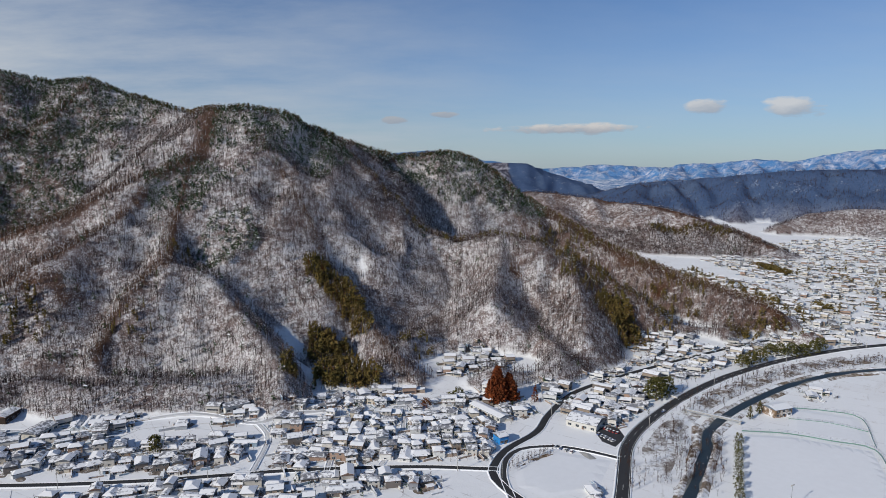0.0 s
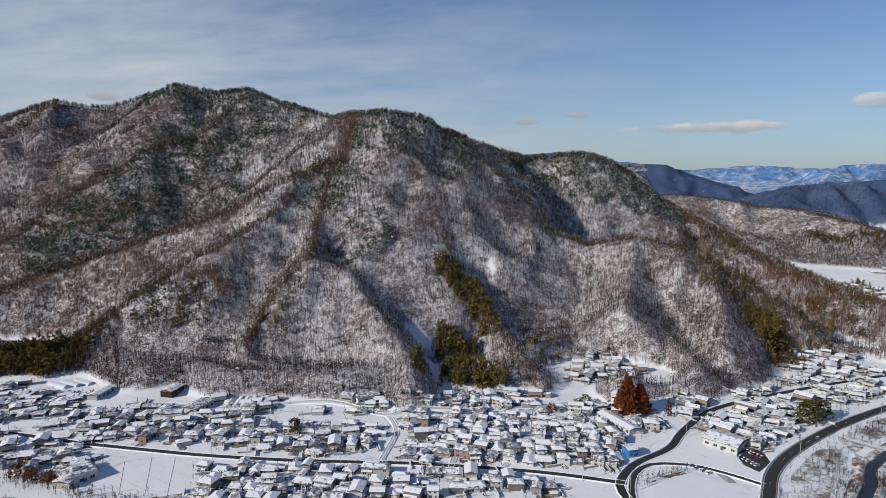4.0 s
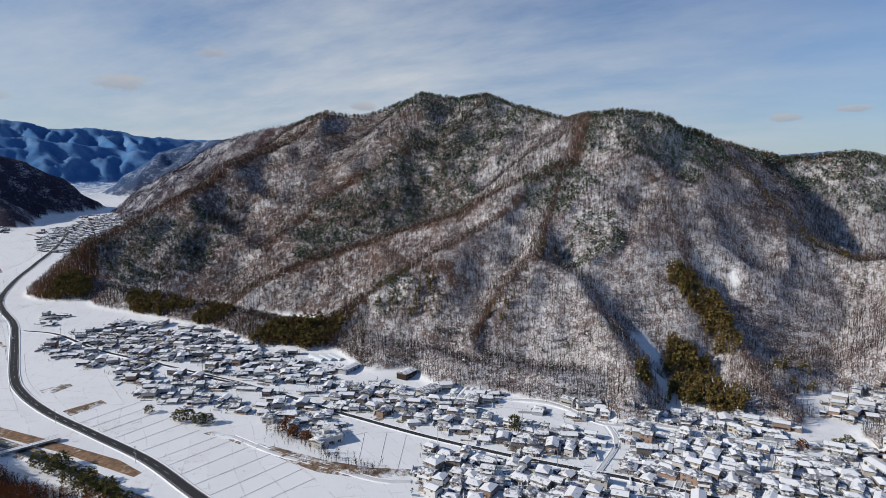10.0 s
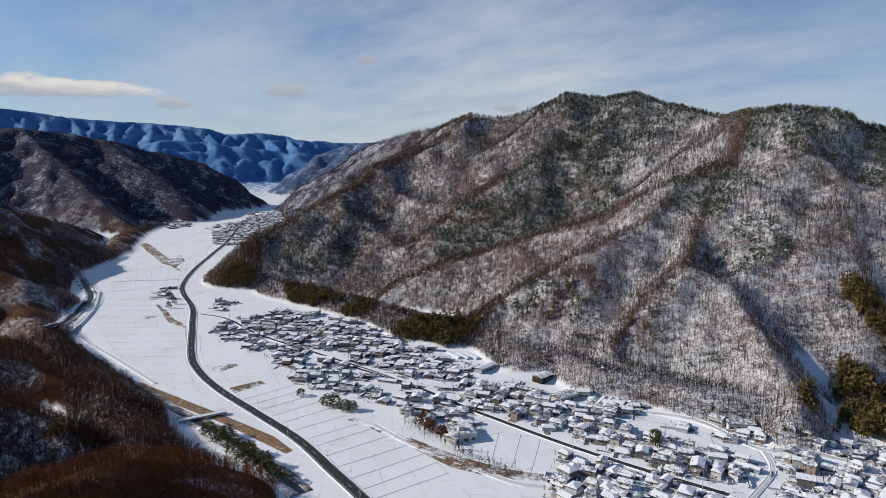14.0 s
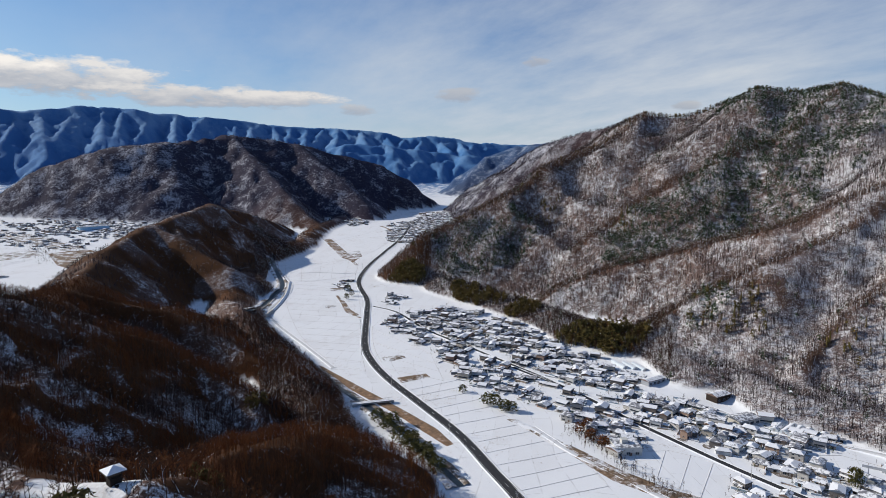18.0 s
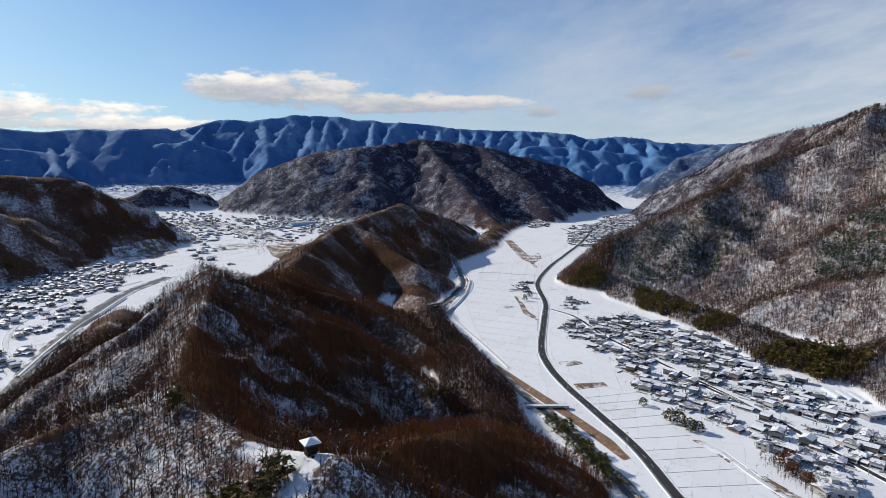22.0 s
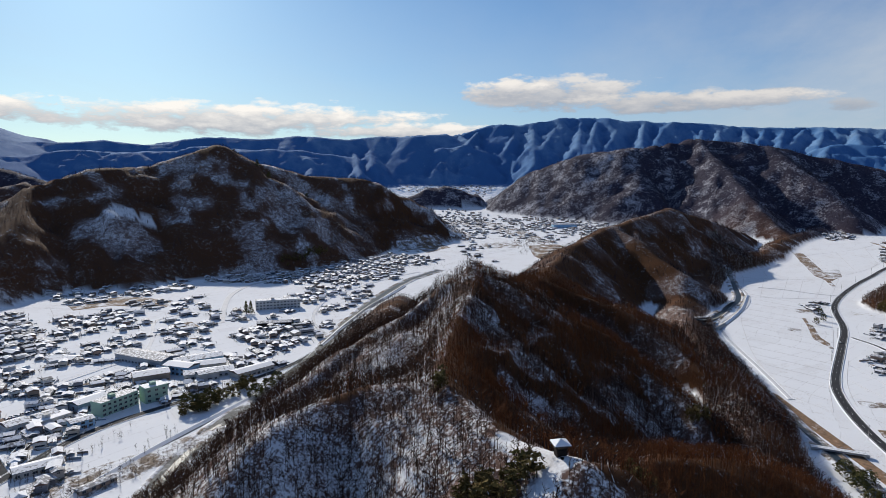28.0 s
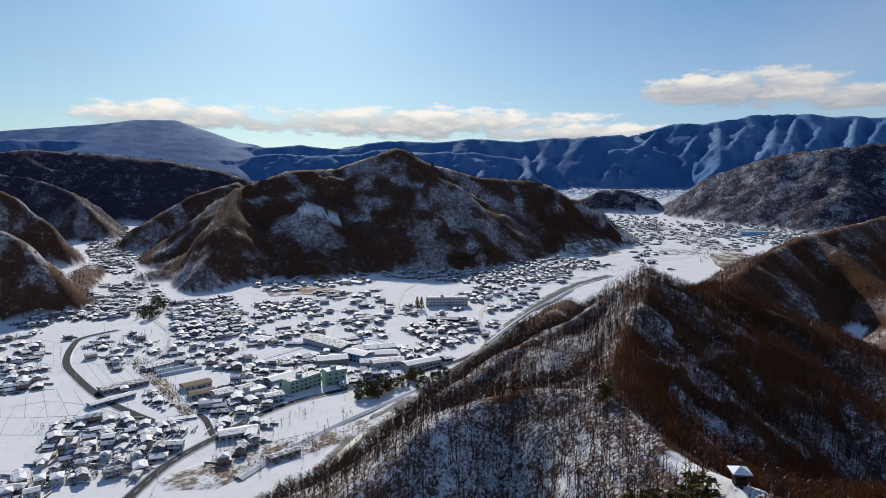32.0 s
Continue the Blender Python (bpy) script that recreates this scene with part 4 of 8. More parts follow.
def smooth_line(points, step=6.0):
    """A Catmull-Rom line through the points, cut into even steps."""
    p = [Vector((x, y)) for x, y in points]
    p = [2 * p[0] - p[1], *p, 2 * p[-1] - p[-2]]
    out = []
    for a, b, c, d in zip(p, p[1:], p[2:], p[3:]):
        n = max(1, int((c - b).length / step))
        for k in range(n):
            t = k / n
            out.append(0.5 * (2 * b + (c - a) * t + (2 * a - 5 * b + 4 * c - d) * t * t + (3 * b - a - 3 * c + d) * t ** 3))
    out.append(p[-2])
    return out


def sides(line, offset):
    """The line shifted sideways."""
    out = []
    for k, q in enumerate(line):
        d = (line[min(k + 1, len(line) - 1)] - line[max(k - 1, 0)]).normalized()
        out.append(q + Vector((-d.y, d.x)) * offset)
    return out


def ribbon_mesh(line, cross, mat, dashes=None, lift=0.0, wander=0.0):
    """A strip along a line. cross: (offset to the side, height over the ground) from one side to the other. wander: unevenness of its rims."""
    cols = np.array([[(q.x, q.y) for q in sides(line, o)] for o, _ in cross])
    if wander:
        middle = cols.mean(axis=0)
        for k in (0, -1):
            stretch = 1.0 + wander * fbm(cols[k, :, 0], cols[k, :, 1], 26.0, 3, 5)
            cols[k] = middle + (cols[k] - middle) * stretch[:, None]
    z = np.max(ground_at(cols[:, :, 0].ravel(), cols[:, :, 1].ravel()).reshape(cols.shape[:2]), axis=0)
    z = np.convolve(np.pad(z, 2, mode="edge"), np.ones(5) / 5, "valid")
    z = np.repeat(z[None, :], len(cross), 0) + np.array([h for _, h in cross])[:, None] + lift
    nc, nl = cols.shape[:2]
    verts = np.concatenate([cols, z[:, :, None]], 2).reshape(-1, 3)
    i = np.arange(nc - 1)[:, None] * nl + np.arange(nl - 1)[None, :]
    if dashes:
        i = i[:, (np.arange(nl - 1) % dashes[1]) < dashes[0]]
    i = i.reshape(-1)
    mesh = mesh_from(verts, np.stack([i, i + nl, i + nl + 1, i + 1], -1))
    mesh.materials.append(mat)
    return mesh


ROADS = []


def road(name, points, width, label, marked=False, banks=True, mat=None):
    line = smooth_line(points)
    h = width / 2
    ROADS.append((np.array([(q.x, q.y) for q in line[::2]]), h))
    ob = tagged(new(name, ribbon_mesh(line, [(-h - 0.3, -0.5), (-h, 0.32), (0, 0.40), (h, 0.32), (h + 0.3, -0.5)], mat or ASPHALT)), label, "road", kind="structure")
    if marked:
        fine = smooth_line(points, 2.5)
        for off, dash in ((-h + 0.45, None), (h - 0.45, None), (0.0, (2, 5))):
            part_object("road_marking", ribbon_mesh(fine if dash else line, [(off - 0.11, 0.015), (off + 0.11, 0.015)], LINE, dash, 0.41), ob)
    if banks:
        for s in (-1, 1):
            c = [(s * (h + 0.2), 0.0), (s * (h + 0.4), 0.42), (s * (h + 0.8), 0.45), (s * (h + 1.6), -0.3)]
            part_object("snow_bank", ribbon_mesh(line, c if s > 0 else c[::-1], SNOW), ob)
    return ob


def part_object(name, mesh, parent, label=""):
    ob = new(name, mesh)
    ob.parent = parent
    return tagged(ob, label)


road("road_main", [(-222, 185), (-263, 193), (-294, 198), (-352, 207), (-417, 209), (-479, 211), (-537, 219), (-591, 235), (-706, 284), (-789, 318), (-919, 357), (-1053, 431), (-1187, 522), (-1352, 634), (-1588, 777)], 7.0,
     "curving two-lane asphalt road cleared of snow", True)
road("road_main_east", [(85, 274), (101, 314), (112, 346), (123, 376), (145, 409), (185, 452), (243, 502), (317, 548), (389, 579), (451, 597), (527, 612)], 7.5,
     "wide curving asphalt road with a snowy verge", True)
road("road_village", [(37, 346), (-5, 349), (-41, 348), (-91, 344), (-115, 340), (-173, 332), (-232, 328), (-298, 327), (-350, 330), (-386, 330), (-450, 324)], 3.6,
     "narrow wet asphalt village road between houses")
road("road_village_west", [(-351, 330), (-380, 331), (-438, 329), (-521, 323), (-609, 317), (-701, 323), (-747, 310)], 3.0,
     "narrow asphalt lane through the west village")
road("road_hillfoot", [(48, 309), (37, 327), (33, 343), (39, 362), (48, 376), (68, 398), (81, 426), (105, 465), (134, 490), (170, 515), (223, 549), (288, 587), (342, 614), (392, 630), (440, 638)], 4.3,
     "winding wet asphalt road along the foot of the mountain")
road("lane_ring", [(41, 314), (39, 337), (43, 359), (53, 372), (68, 376), (82, 375), (99, 368), (114, 359)], 2.8, "thin asphalt lane round a snowy field")
road("lane_foot", [(-296, 399), (-246, 400), (-198, 420), (-162, 424), (-127, 412), (-105, 426), (-64, 436), (-39, 431), (-12, 450), (7, 465)], 3.2, "narrow lane at the foot of the wooded slope", mat=TRODDEN)
road("lane_centre", [(-129, 418), (-112, 390), (-109, 355), (-109, 341)], 2.0, "narrow village lane edged with snow", mat=TRODDEN)
road("lane_centre_two", [(-74, 444), (-67, 395), (-65, 343)], 2.0, "narrow village lane edged with snow", mat=TRODDEN)
road("lane_centre_three", [(-24, 443), (-24, 391), (-34, 350)], 2.0, "narrow village lane edged with snow", mat=TRODDEN)
road("lane_river", [(-528, 179), (-604, 178), (-727, 175), (-796, 184), (-865, 226), (-946, 255), (-1038, 267)], 3.0, "farm track beside the river", mat=TRODDEN)
road("lane_paddy", [(-333, 258), (-289, 256), (-261, 259), (-214, 264), (-196, 273)], 3.0, "farm track along the paddies", mat=TRODDEN)
road("road_town", [(-204, -303), (-219, -310), (-251, -322), (-290, -326), (-347, -328), (-398, -313), (-455, -282), (-494, -268), (-549, -253), (-627, -254), (-703, -248)], 7.0,
     "asphalt main street of the town beside the river", True)
road("road_town_west", [(-290, -386), (-294, -420), (-303, -467), (-326, -537), (-348, -588), (-387, -640), (-412, -659), (-451, -656)], 6.0, "curving asphalt road through snowy fields")
road("lane_town", [(-314, -372), (-336, -421), (-361, -481), (-366, -507), (-414, -533), (-470, -594), (-516, -682), (-656, -897)], 4.0, "narrow town lane edged with snow", mat=TRODDEN)
road("lane_town_two", [(-291, -327), (-315, -370), (-290, -386)], 4.0, "short town street edged with snow")
road("lane_town_three", [(-469, -278), (-550, -347), (-555, -387), (-513, -417), (-436, -432)], 4.0, "narrow town street between factories", mat=TRODDEN)
road("lane_town_four", [(-627, -254), (-690, -303), (-783, -335), (-871, -336), (-992, -302), (-1070, -265)], 4.0, "town street with trodden snow", mat=TRODDEN)

road("track_brown", [(-1319, 447), (-1209, 433), (-1121, 420), (-1058, 408)], 6.0, "brown dirt track across the snowy paddies", banks=False, mat=EARTH)
road("track_brown_upper", [(-1640, 706), (-1580, 700), (-1500, 680)], 7.0, "brown creek bank crossing the snowy fields", banks=False, mat=EARTH)
road("track_brown_low", [(-833, 290), (-756, 276), (-696, 271)], 3.5, "dry grass track between paddies", banks=False, mat=EARTH)
road("track_field_edge", [(-1033, 292), (-1021, 325), (-996, 359), (-983, 394)], 3.0, "thin farm track along the paddies", banks=False, mat=TRODDEN)
road("lane_side_valley", [(-577, -778), (-648, -864), (-725, -990), (-790, -1085)], 6.0, "winding snowy road up the side valley", banks=False, mat=TRODDEN)
road("lane_town_upper", [(-442, -422), (-496, -403), (-570, -438), (-657, -495), (-704, -481)], 4.0, "narrow snowy street among the town fields", banks=False, mat=TRODDEN)
road("road_town_far", [(-666, -412), (-724, -445), (-814, -487), (-887, -498), (-942, -485)], 7.0, "snowy road curving behind the town", banks=False, mat=TRODDEN)


def river(name, points, width, label):
    line = smooth_line(points, 8.0)
    h = width / 2
    ROADS.append((np.array([(q.x, q.y) for q in line[::2]]), h + 3))
    k = 0.5 if width > 12 else 0.8
    ob = tagged(new(name, ribbon_mesh(line, [(-h * k, 0.42), (0, 0.42), (h * k, 0.42)], WATER, wander=0.9)), label, "river", kind="structure")
    part_object("river_bed", ribbon_mesh(line, [(-h, 0.50), (-h * k * 0.97, 0.36), (0, 0.25), (h * k * 0.97, 0.36), (h, 0.50)], GRAVEL), ob, "grey gravel and silt beside the water")
    for s in (-1, 1):
        c = [(s * (h - 1.6), 0.1), (s * h, 0.75), (s * (h + 1.5), 1.1), (s * (h + 5.0), -0.3)]
        part_object("river_bank", ribbon_mesh(line, c if s > 0 else c[::-1], SHORE, wander=0.6), ob, "bank of dry grass and snow")
    return ob


river("river_east", [(122, 288), (138, 314), (157, 346), (175, 376), (183, 395), (212, 426), (249, 457), (293, 487), (347, 513), (399, 525), (472, 532)], 8.5, "dark shallow river winding past snowy fields")
river("river_west", [(-287, 171), (-306, 172), (-334, 173), (-379, 174), (-430, 170), (-468, 163), (-553, 158)], 7.0, "dark narrow river below the wooded hill")
river("river_west_upper", [(-750, 150), (-852, 199), (-941, 240), (-1066, 261), (-1158, 275)], 9.0, "river bend at the foot of the hill")
river("river_town", [(-254, -214), (-299, -231), (-343, -240), (-394, -244), (-448, -238), (-519, -239), (-627, -254), (-728, -265), (-838, -271), (-985, -262), (-1099, -232)], 13.0, "broad grey-green river behind the town")


def slab(name, points, mat, lift, label, category):
    """A field or yard: a thin sheet draped over the ground, its rim turned down."""
    bm = bmesh.new()
    bm.faces.new([bm.verts.new((x, y, 0)) for x, y in points])
    bmesh.ops.triangulate(bm, faces=bm.faces)
    for _ in range(4):
        long = [e for e in bm.edges if e.calc_length() > 9.0]
        if long:
            bmesh.ops.subdivide_edges(bm, edges=long, cuts=1)
            bmesh.ops.triangulate(bm, faces=bm.faces)
    rim = {v for v in bm.verts if any(e.is_boundary for e in v.link_edges)}
    z = ground_at(np.array([v.co.x for v in bm.verts]), np.array([v.co.y for v in bm.verts]))
    for v, h in zip(bm.verts, z):
        v.co.z = h + (-0.05 if v in rim else lift)
    bmesh.ops.recalc_face_normals(bm, faces=bm.faces)
    mesh = bpy.data.meshes.new(name)
    bm.to_mesh(mesh)
    bm.free()
    mesh.materials.append(mat)
    return tagged(new(name, mesh), label, category, kind="structure")


slab("ground_sports", [(206, 395), (236, 391), (277, 368), (248, 303), (161, 304)], SNOW, 0.5, "flat snow-covered sports ground", "sports ground")
slab("ground_courts", [(264, 442), (304, 421), (283, 372), (238, 395)], SNOW, 0.4, "snow-covered tennis courts beside the river", "sports court")
slab("bank_brown", [(-560, 169), (-515, 175), (-442, 187), (-365, 198), (-337, 196), (-336, 190), (-406, 183), (-489, 169)], DRY, 0.5, "dry brown grass embankment", "embankment")
slab("bank_brown_town", [(-732, -660), (-776, -628), (-765, -549), (-721, -527), (-718, -582), (-708, -633)], EARTH, 0.3, "brown bare field among snow", "field")
slab("bank_brown_lot", [(-357, -478), (-363, -468), (-314, -372), (-310, -380)], EARTH, 0.3, "brown vacant strip beside the lane", "field")
for k, pts in enumerate(([(-1625, -332), (-1714, -290), (-1582, -240), (-1509, -294)], [(-1483, -212), (-1548, -121), (-1436, -106), (-1396, -187)], [(-1363, -390), (-1414, -352), (-1345, -328), (-1306, -368)],
                         [(-1363, -392), (-1393, -348), (-1310, -322), (-1299, -368)], [(-893, 297), (-881, 318), (-857, 309), (-869, 292)], [(-784, 253), (-775, 269), (-759, 263), (-770, 249)], [(-1203, 434), (-1233, 482), (-1148, 455), (-1127, 418)])):
    slab("field_brown", pts, SHORE, 0.25, "bare brown field where the snow has gone", "field")
slab("bank_creek", [(-305, 262), (-282, 264), (-253, 267), (-227, 274), (-204, 286), (-199, 279), (-221, 261), (-249, 252), (-274, 252), (-299, 254)], EARTH, 0.45, "brown reedy creek bank below the village", "embankment")
slab("bank_creek_upper", [(-360, 256), (-328, 260), (-303, 261), (-298, 253), (-325, 252), (-355, 250)], SHORE, 0.4, "snowy creek bank with dry grass", "embankment")
slab("bank_ditch", [(-536, 229), (-538, 254), (-524, 251), (-518, 226)], SHORE, 0.35, "dry grass around a field ditch", "embankment")
slab("bank_ditch_two", [(-476, 218), (-474, 247), (-463, 246), (-461, 216)], EARTH, 0.35, "dry brown grass along a field ditch", "embankment")
slab("bank_lane", [(-805, 283), (-809, 291), (-744, 277), (-714, 277), (-702, 269), (-734, 266)], EARTH, 0.35, "dry brown grass beside a farm lane", "embankment")
slab("bank_creek_far", [(-1440, 469), (-1445, 491), (-1198, 444), (-1133, 442), (-1095, 415), (-1158, 414)], EARTH, 0.35, "brown reed bed along the creek", "embankment")
slab("lot_community", [(115, 413), (126, 404), (126, 389), (115, 375), (108, 383), (107, 397)], ASPHALT, 0.35, "wet asphalt car park cleared of snow", "car park")
slab("court_grey", [(89, 370), (94, 372), (100, 358), (94, 355)], CONCRETE, 0.4, "bare grey strip in a snowy field", "yard")
slab("bank_hedge", [(46, 348), (55, 357), (74, 370), (75, 366), (59, 354), (47, 344)], EARTH, 0.4, "dry brown hedge strip in a snowy field", "hedge")
slab("bank_river_east", [(181, 416), (189, 419), (171, 376), (154, 346), (138, 320), (134, 320), (151, 353), (167, 384)], EARTH, 0.4, "dry brown reeds beside the river", "embankment")
slab("bank_river_far", [(208, 465), (250, 495), (319, 533), (387, 558), (430, 568), (416, 548), (334, 525), (263, 484), (206, 440)], SHORE, 0.4, "brown scrub and snow between road and river", "embankment")
slab("bank_river_bend", [(328, 506), (375, 525), (441, 532), (427, 514), (385, 511), (352, 506), (326, 495)], EARTH, 0.4, "dry brown grass on the river's far bank", "embankment")
slab("bank_town_scrub", [(-382, -539), (-382, -519), (-354, -451), (-316, -374), (-308, -378), (-337, -441), (-363, -510)], EARTH, 0.4, "brown scrubby strip beside a town lane", "embankment")
slab("bank_town_river", [(-266, -235), (-307, -235), (-356, -232), (-422, -227), (-413, -216), (-351, -220), (-300, -221), (-263, -221)], SHORE, 0.4, "snowy gravel flat beside the town river", "embankment")
slab("field_town_brown", [(-705, -670), (-763, -628), (-761, -553), (-725, -536), (-719, -603), (-678, -635)], EARTH, 0.3, "bare brown field among the snow", "field")
slab("field_town_brown", [(-643, -468), (-664, -452), (-643, -425), (-622, -444)], EARTH, 0.3, "small bare brown plot in the town", "field")
slab("bank_town_gravel", [(-232, -312), (-271, -303), (-312, -285), (-364, -257), (-396, -238), (-382, -224), (-343, -238), (-302, -253), (-264, -268), (-241, -270), (-225, -295)], SHORE, 0.6, "wide bank of gravel, snow and dry grass beside the town river", "embankment")
slab("bank_far_reeds", [(-1467, -97), (-1504, -30), (-1382, 42), (-1238, 26), (-1214, -36), (-1305, -74)], EARTH, 0.4, "reddish brown reed bed beside the far river", "embankment")
slab("bank_far_river", [(-2085, -435), (-2047, -281), (-1810, -135), (-1548, -45), (-1464, -56), (-1673, -155), (-1878, -292), (-1945, -410)], SHORE, 0.4, "scrubby bank of the far river", "embankment")
slab("field_far_brown", [(-1402, -363), (-1477, -323), (-1399, -269), (-1300, -303)], EARTH, 0.3, "bare brown fields on the far plain", "field")
slab("bank_river_scrub", [(131, 374), (152, 405), (191, 446), (248, 494), (318, 538), (385, 564), (390, 546), (340, 524), (287, 498), (243, 468), (203, 437), (172, 402), (160, 380), (145, 352), (132, 330), (122, 345)],
     SCRUB, 0.3, "snow flat with thin scrub between road and river", "embankment")
slab("ground_pitch", [(45, 354), (76, 370), (108, 357), (90, 321), (58, 314), (45, 327)], SNOW, 0.3, "snowy playing field beside the village", "field")


def bund_lines(groups):
    """Low grass bunds between the paddies, all the lines of several field groups."""
    verts, quads = [], []

    def strip(a, b):
        line = [a.lerp(b, k / 12) for k in range(13)]
        left, right = sides(line, 0.2), sides(line, -0.2)
        for k, (l, c, r) in enumerate(zip(left, line, right)):
            i = len(verts)
            verts.extend([(l.x, l.y, 0.05), (c.x, c.y, 0.18), (r.x, r.y, 0.05)])
            if k:
                quads.extend([(i - 3, i, i + 1, i - 2), (i - 2, i + 1, i + 2, i - 1)])

    for one, two, count in groups:
        a, b = smooth_line(one, 2.0), smooth_line(two, 2.0)
        for k in range(count):
            t = (k + 0.3 * random.random()) / max(1, count - 1)
            t = min(t, 1.0)
            strip(a[int(t * (len(a) - 1))], b[int(t * (len(b) - 1))])
        for side in (a, b):
            for p, q in zip(side[::10], side[10::10]):
                strip(p, q)
    v, q = np.array(verts), np.array(quads)
    land = ground_at(v[:, 0], v[:, 1])
    flat = land - floor_height(v[:, 0], v[:, 1]) < 2.0
    v[:, 2] += land
    mesh = mesh_from(v, q[flat[q].all(axis=1)])
    mesh.materials.append(BUND)
    tagged(new("field_bunds", mesh), "low grassy bunds dividing the snowy paddy fields", "field bund", kind="stuff")


bund_lines([
    ([(-447, 213), (-382, 209), (-327, 204), (-277, 200), (-254, 198)], [(-449, 266), (-376, 255), (-316, 252), (-273, 254), (-246, 246)], 13),
    ([(-985, 266), (-849, 221), (-733, 197), (-635, 183), (-535, 182)], [(-904, 346), (-768, 299), (-665, 260), (-586, 228), (-505, 201)], 15),
    ([(-654, 270), (-574, 238), (-504, 220)], [(-529, 280), (-495, 267), (-449, 251)], 4),
    ([(-269, 293), (-255, 318), (-218, 325)], [(-255, 272), (-231, 277), (-195, 284)], 5),
])
bund_lines([
    ([(-213, 384), (-199, 403), (-133, 417)], [(-207, 365), (-190, 366), (-109, 382)], 4),
    ([(-259, -512), (-282, -494), (-288, -445), (-286, -402)], [(-225, -463), (-236, -442), (-247, -421), (-263, -401)], 7),
    ([(-268, -547), (-289, -537), (-305, -507)], [(-242, -495), (-254, -473), (-277, -442)], 5),
    ([(-359, -576), (-360, -535), (-384, -528)], [(-318, -482), (-329, -462), (-338, -445)], 5),
])
bund_lines([
    ([(-680, -680), (-699, -567), (-700, -488)], [(-615, -605), (-594, -482), (-582, -390)], 6),
    ([(-1392, 471), (-1590, 687), (-2139, 1009)], [(-1138, 438), (-1295, 570), (-1788, 876)], 9),
    ([(716, 1230), (761, 1157), (801, 1092)], [(583, 996), (599, 905), (613, 829)], 6),
    ([(-1187, -459), (-1409, -404), (-1688, -345)], [(-1089, -354), (-1246, -264), (-1402, -120)], 9),
])
bund_lines([
    ([(-1897, -405), (-2025, -327), (-2068, -231)], [(-1468, -286), (-1509, -203), (-1548, -121)], 6),
    ([(-1445, -580), (-1584, -454), (-1902, -351)], [(-1148, -427), (-1194, -264), (-1405, -114)], 9),
    ([(-1127, 263), (-1113, 347), (-1130, 442)], [(-967, 226), (-955, 298), (-968, 370)], 7),
    ([(-365, -734), (-383, -702), (-384, -654)], [(-320, -647), (-333, -623), (-338, -577)], 6),
])


# ---- houses and other buildings ----


def choice_paint(name, colours, rough=0.8):
    """Paint that differs from house to house."""
    m, n = material(name)
    pos = n.add("NewGeometry").outputs["Position"]
    rnd = n.add("ObjectInfo").outputs["Random"]
    isl = n.add("NewGeometry").outputs["Random Per Island"]
    ramp = n.add("ValToRGB", {}, Fac=n.math("FRACT", n.math("ADD", rnd, isl)))
    ramp.color_ramp.interpolation = "CONSTANT"
    e = ramp.color_ramp.elements
    while len(e) < len(colours):
        e.new(0.5)
    for k, c in enumerate(colours):
        e[k].position, e[k].color = k / len(colours), (*c, 1)
    stain = n.noise(pos, 0.7, 5.0)
    fine = n.noise(pos, 6.0, 3.0)
    dull = n.mix(n.ramp(stain, 0.45, 0.8), ramp.outputs[0], (0.20, 0.18, 0.16))
    mixed = n.add("MixRGB", {}, Fac=0.35)
    n.tree.links.new(ramp.outputs[0], mixed.inputs[1])
    n.tree.links.new(dull, mixed.inputs[2])
    finish(n, mixed.outputs[0], rough, fine, 0.2, 0.03)
    return m


WALL = choice_paint("house_wall", [(0.50, 0.48, 0.45), (0.64, 0.64, 0.63), (0.26, 0.21, 0.17), (0.42, 0.40, 0.38), (0.50, 0.45, 0.38), (0.16, 0.14, 0.13), (0.58, 0.59, 0.60), (0.32, 0.22, 0.17), (0.24, 0.25, 0.28), (0.62, 0.60, 0.57)])


def build_roof_snow():
    """Snow on roofs, melted through to the dark tiles in places, more on some roofs than on others."""
    m, n = material("roof_snow")
    pos = n.add("NewGeometry").outputs["Position"]
    rnd = n.add("ObjectInfo").outputs["Random"]
    isl = n.add("NewGeometry").outputs["Random Per Island"]
    melt = n.math("ADD", n.math("MULTIPLY", n.noise(pos, 0.45, 5.0), 0.75), n.math("MULTIPLY", n.math("FRACT", n.math("ADD", rnd, isl)), 0.25))
    snow = n.mix(n.noise(pos, 1.5), (0.78, 0.79, 0.82), (0.87, 0.87, 0.88))
    finish(n, n.mix(n.ramp(melt, 0.525, 0.63), snow, n.mix(isl, (0.10, 0.11, 0.13), (0.22, 0.22, 0.24))), 0.7, n.noise(pos, 2.0), 0.2, 0.05)
    return m


ROOF_SNOW = build_roof_snow()
TILE = choice_paint("roof_tile", [(0.10, 0.11, 0.13), (0.06, 0.065, 0.075), (0.16, 0.10, 0.08), (0.12, 0.15, 0.20)], 0.6)
SHED = choice_paint("sheet_metal", [(0.35, 0.37, 0.40), (0.22, 0.30, 0.38), (0.50, 0.48, 0.44), (0.30, 0.24, 0.20)], 0.55)
PANE = plain("window_glass", (0.03, 0.04, 0.055), 0.15, 0.3, spec=0.6)
FRAME = plain("window_frame", (0.45, 0.44, 0.42), 0.5, 0.2)
DOOR = plain("entrance_door", (0.16, 0.10, 0.07), 0.6, 0.3)
GREEN_WALL = plain("pale_green_render", (0.33, 0.47, 0.37), 0.85, 0.15, 0.3)
BLUE_WALL = plain("blue_sheet", (0.03, 0.22, 0.55), 0.5, 0.15)
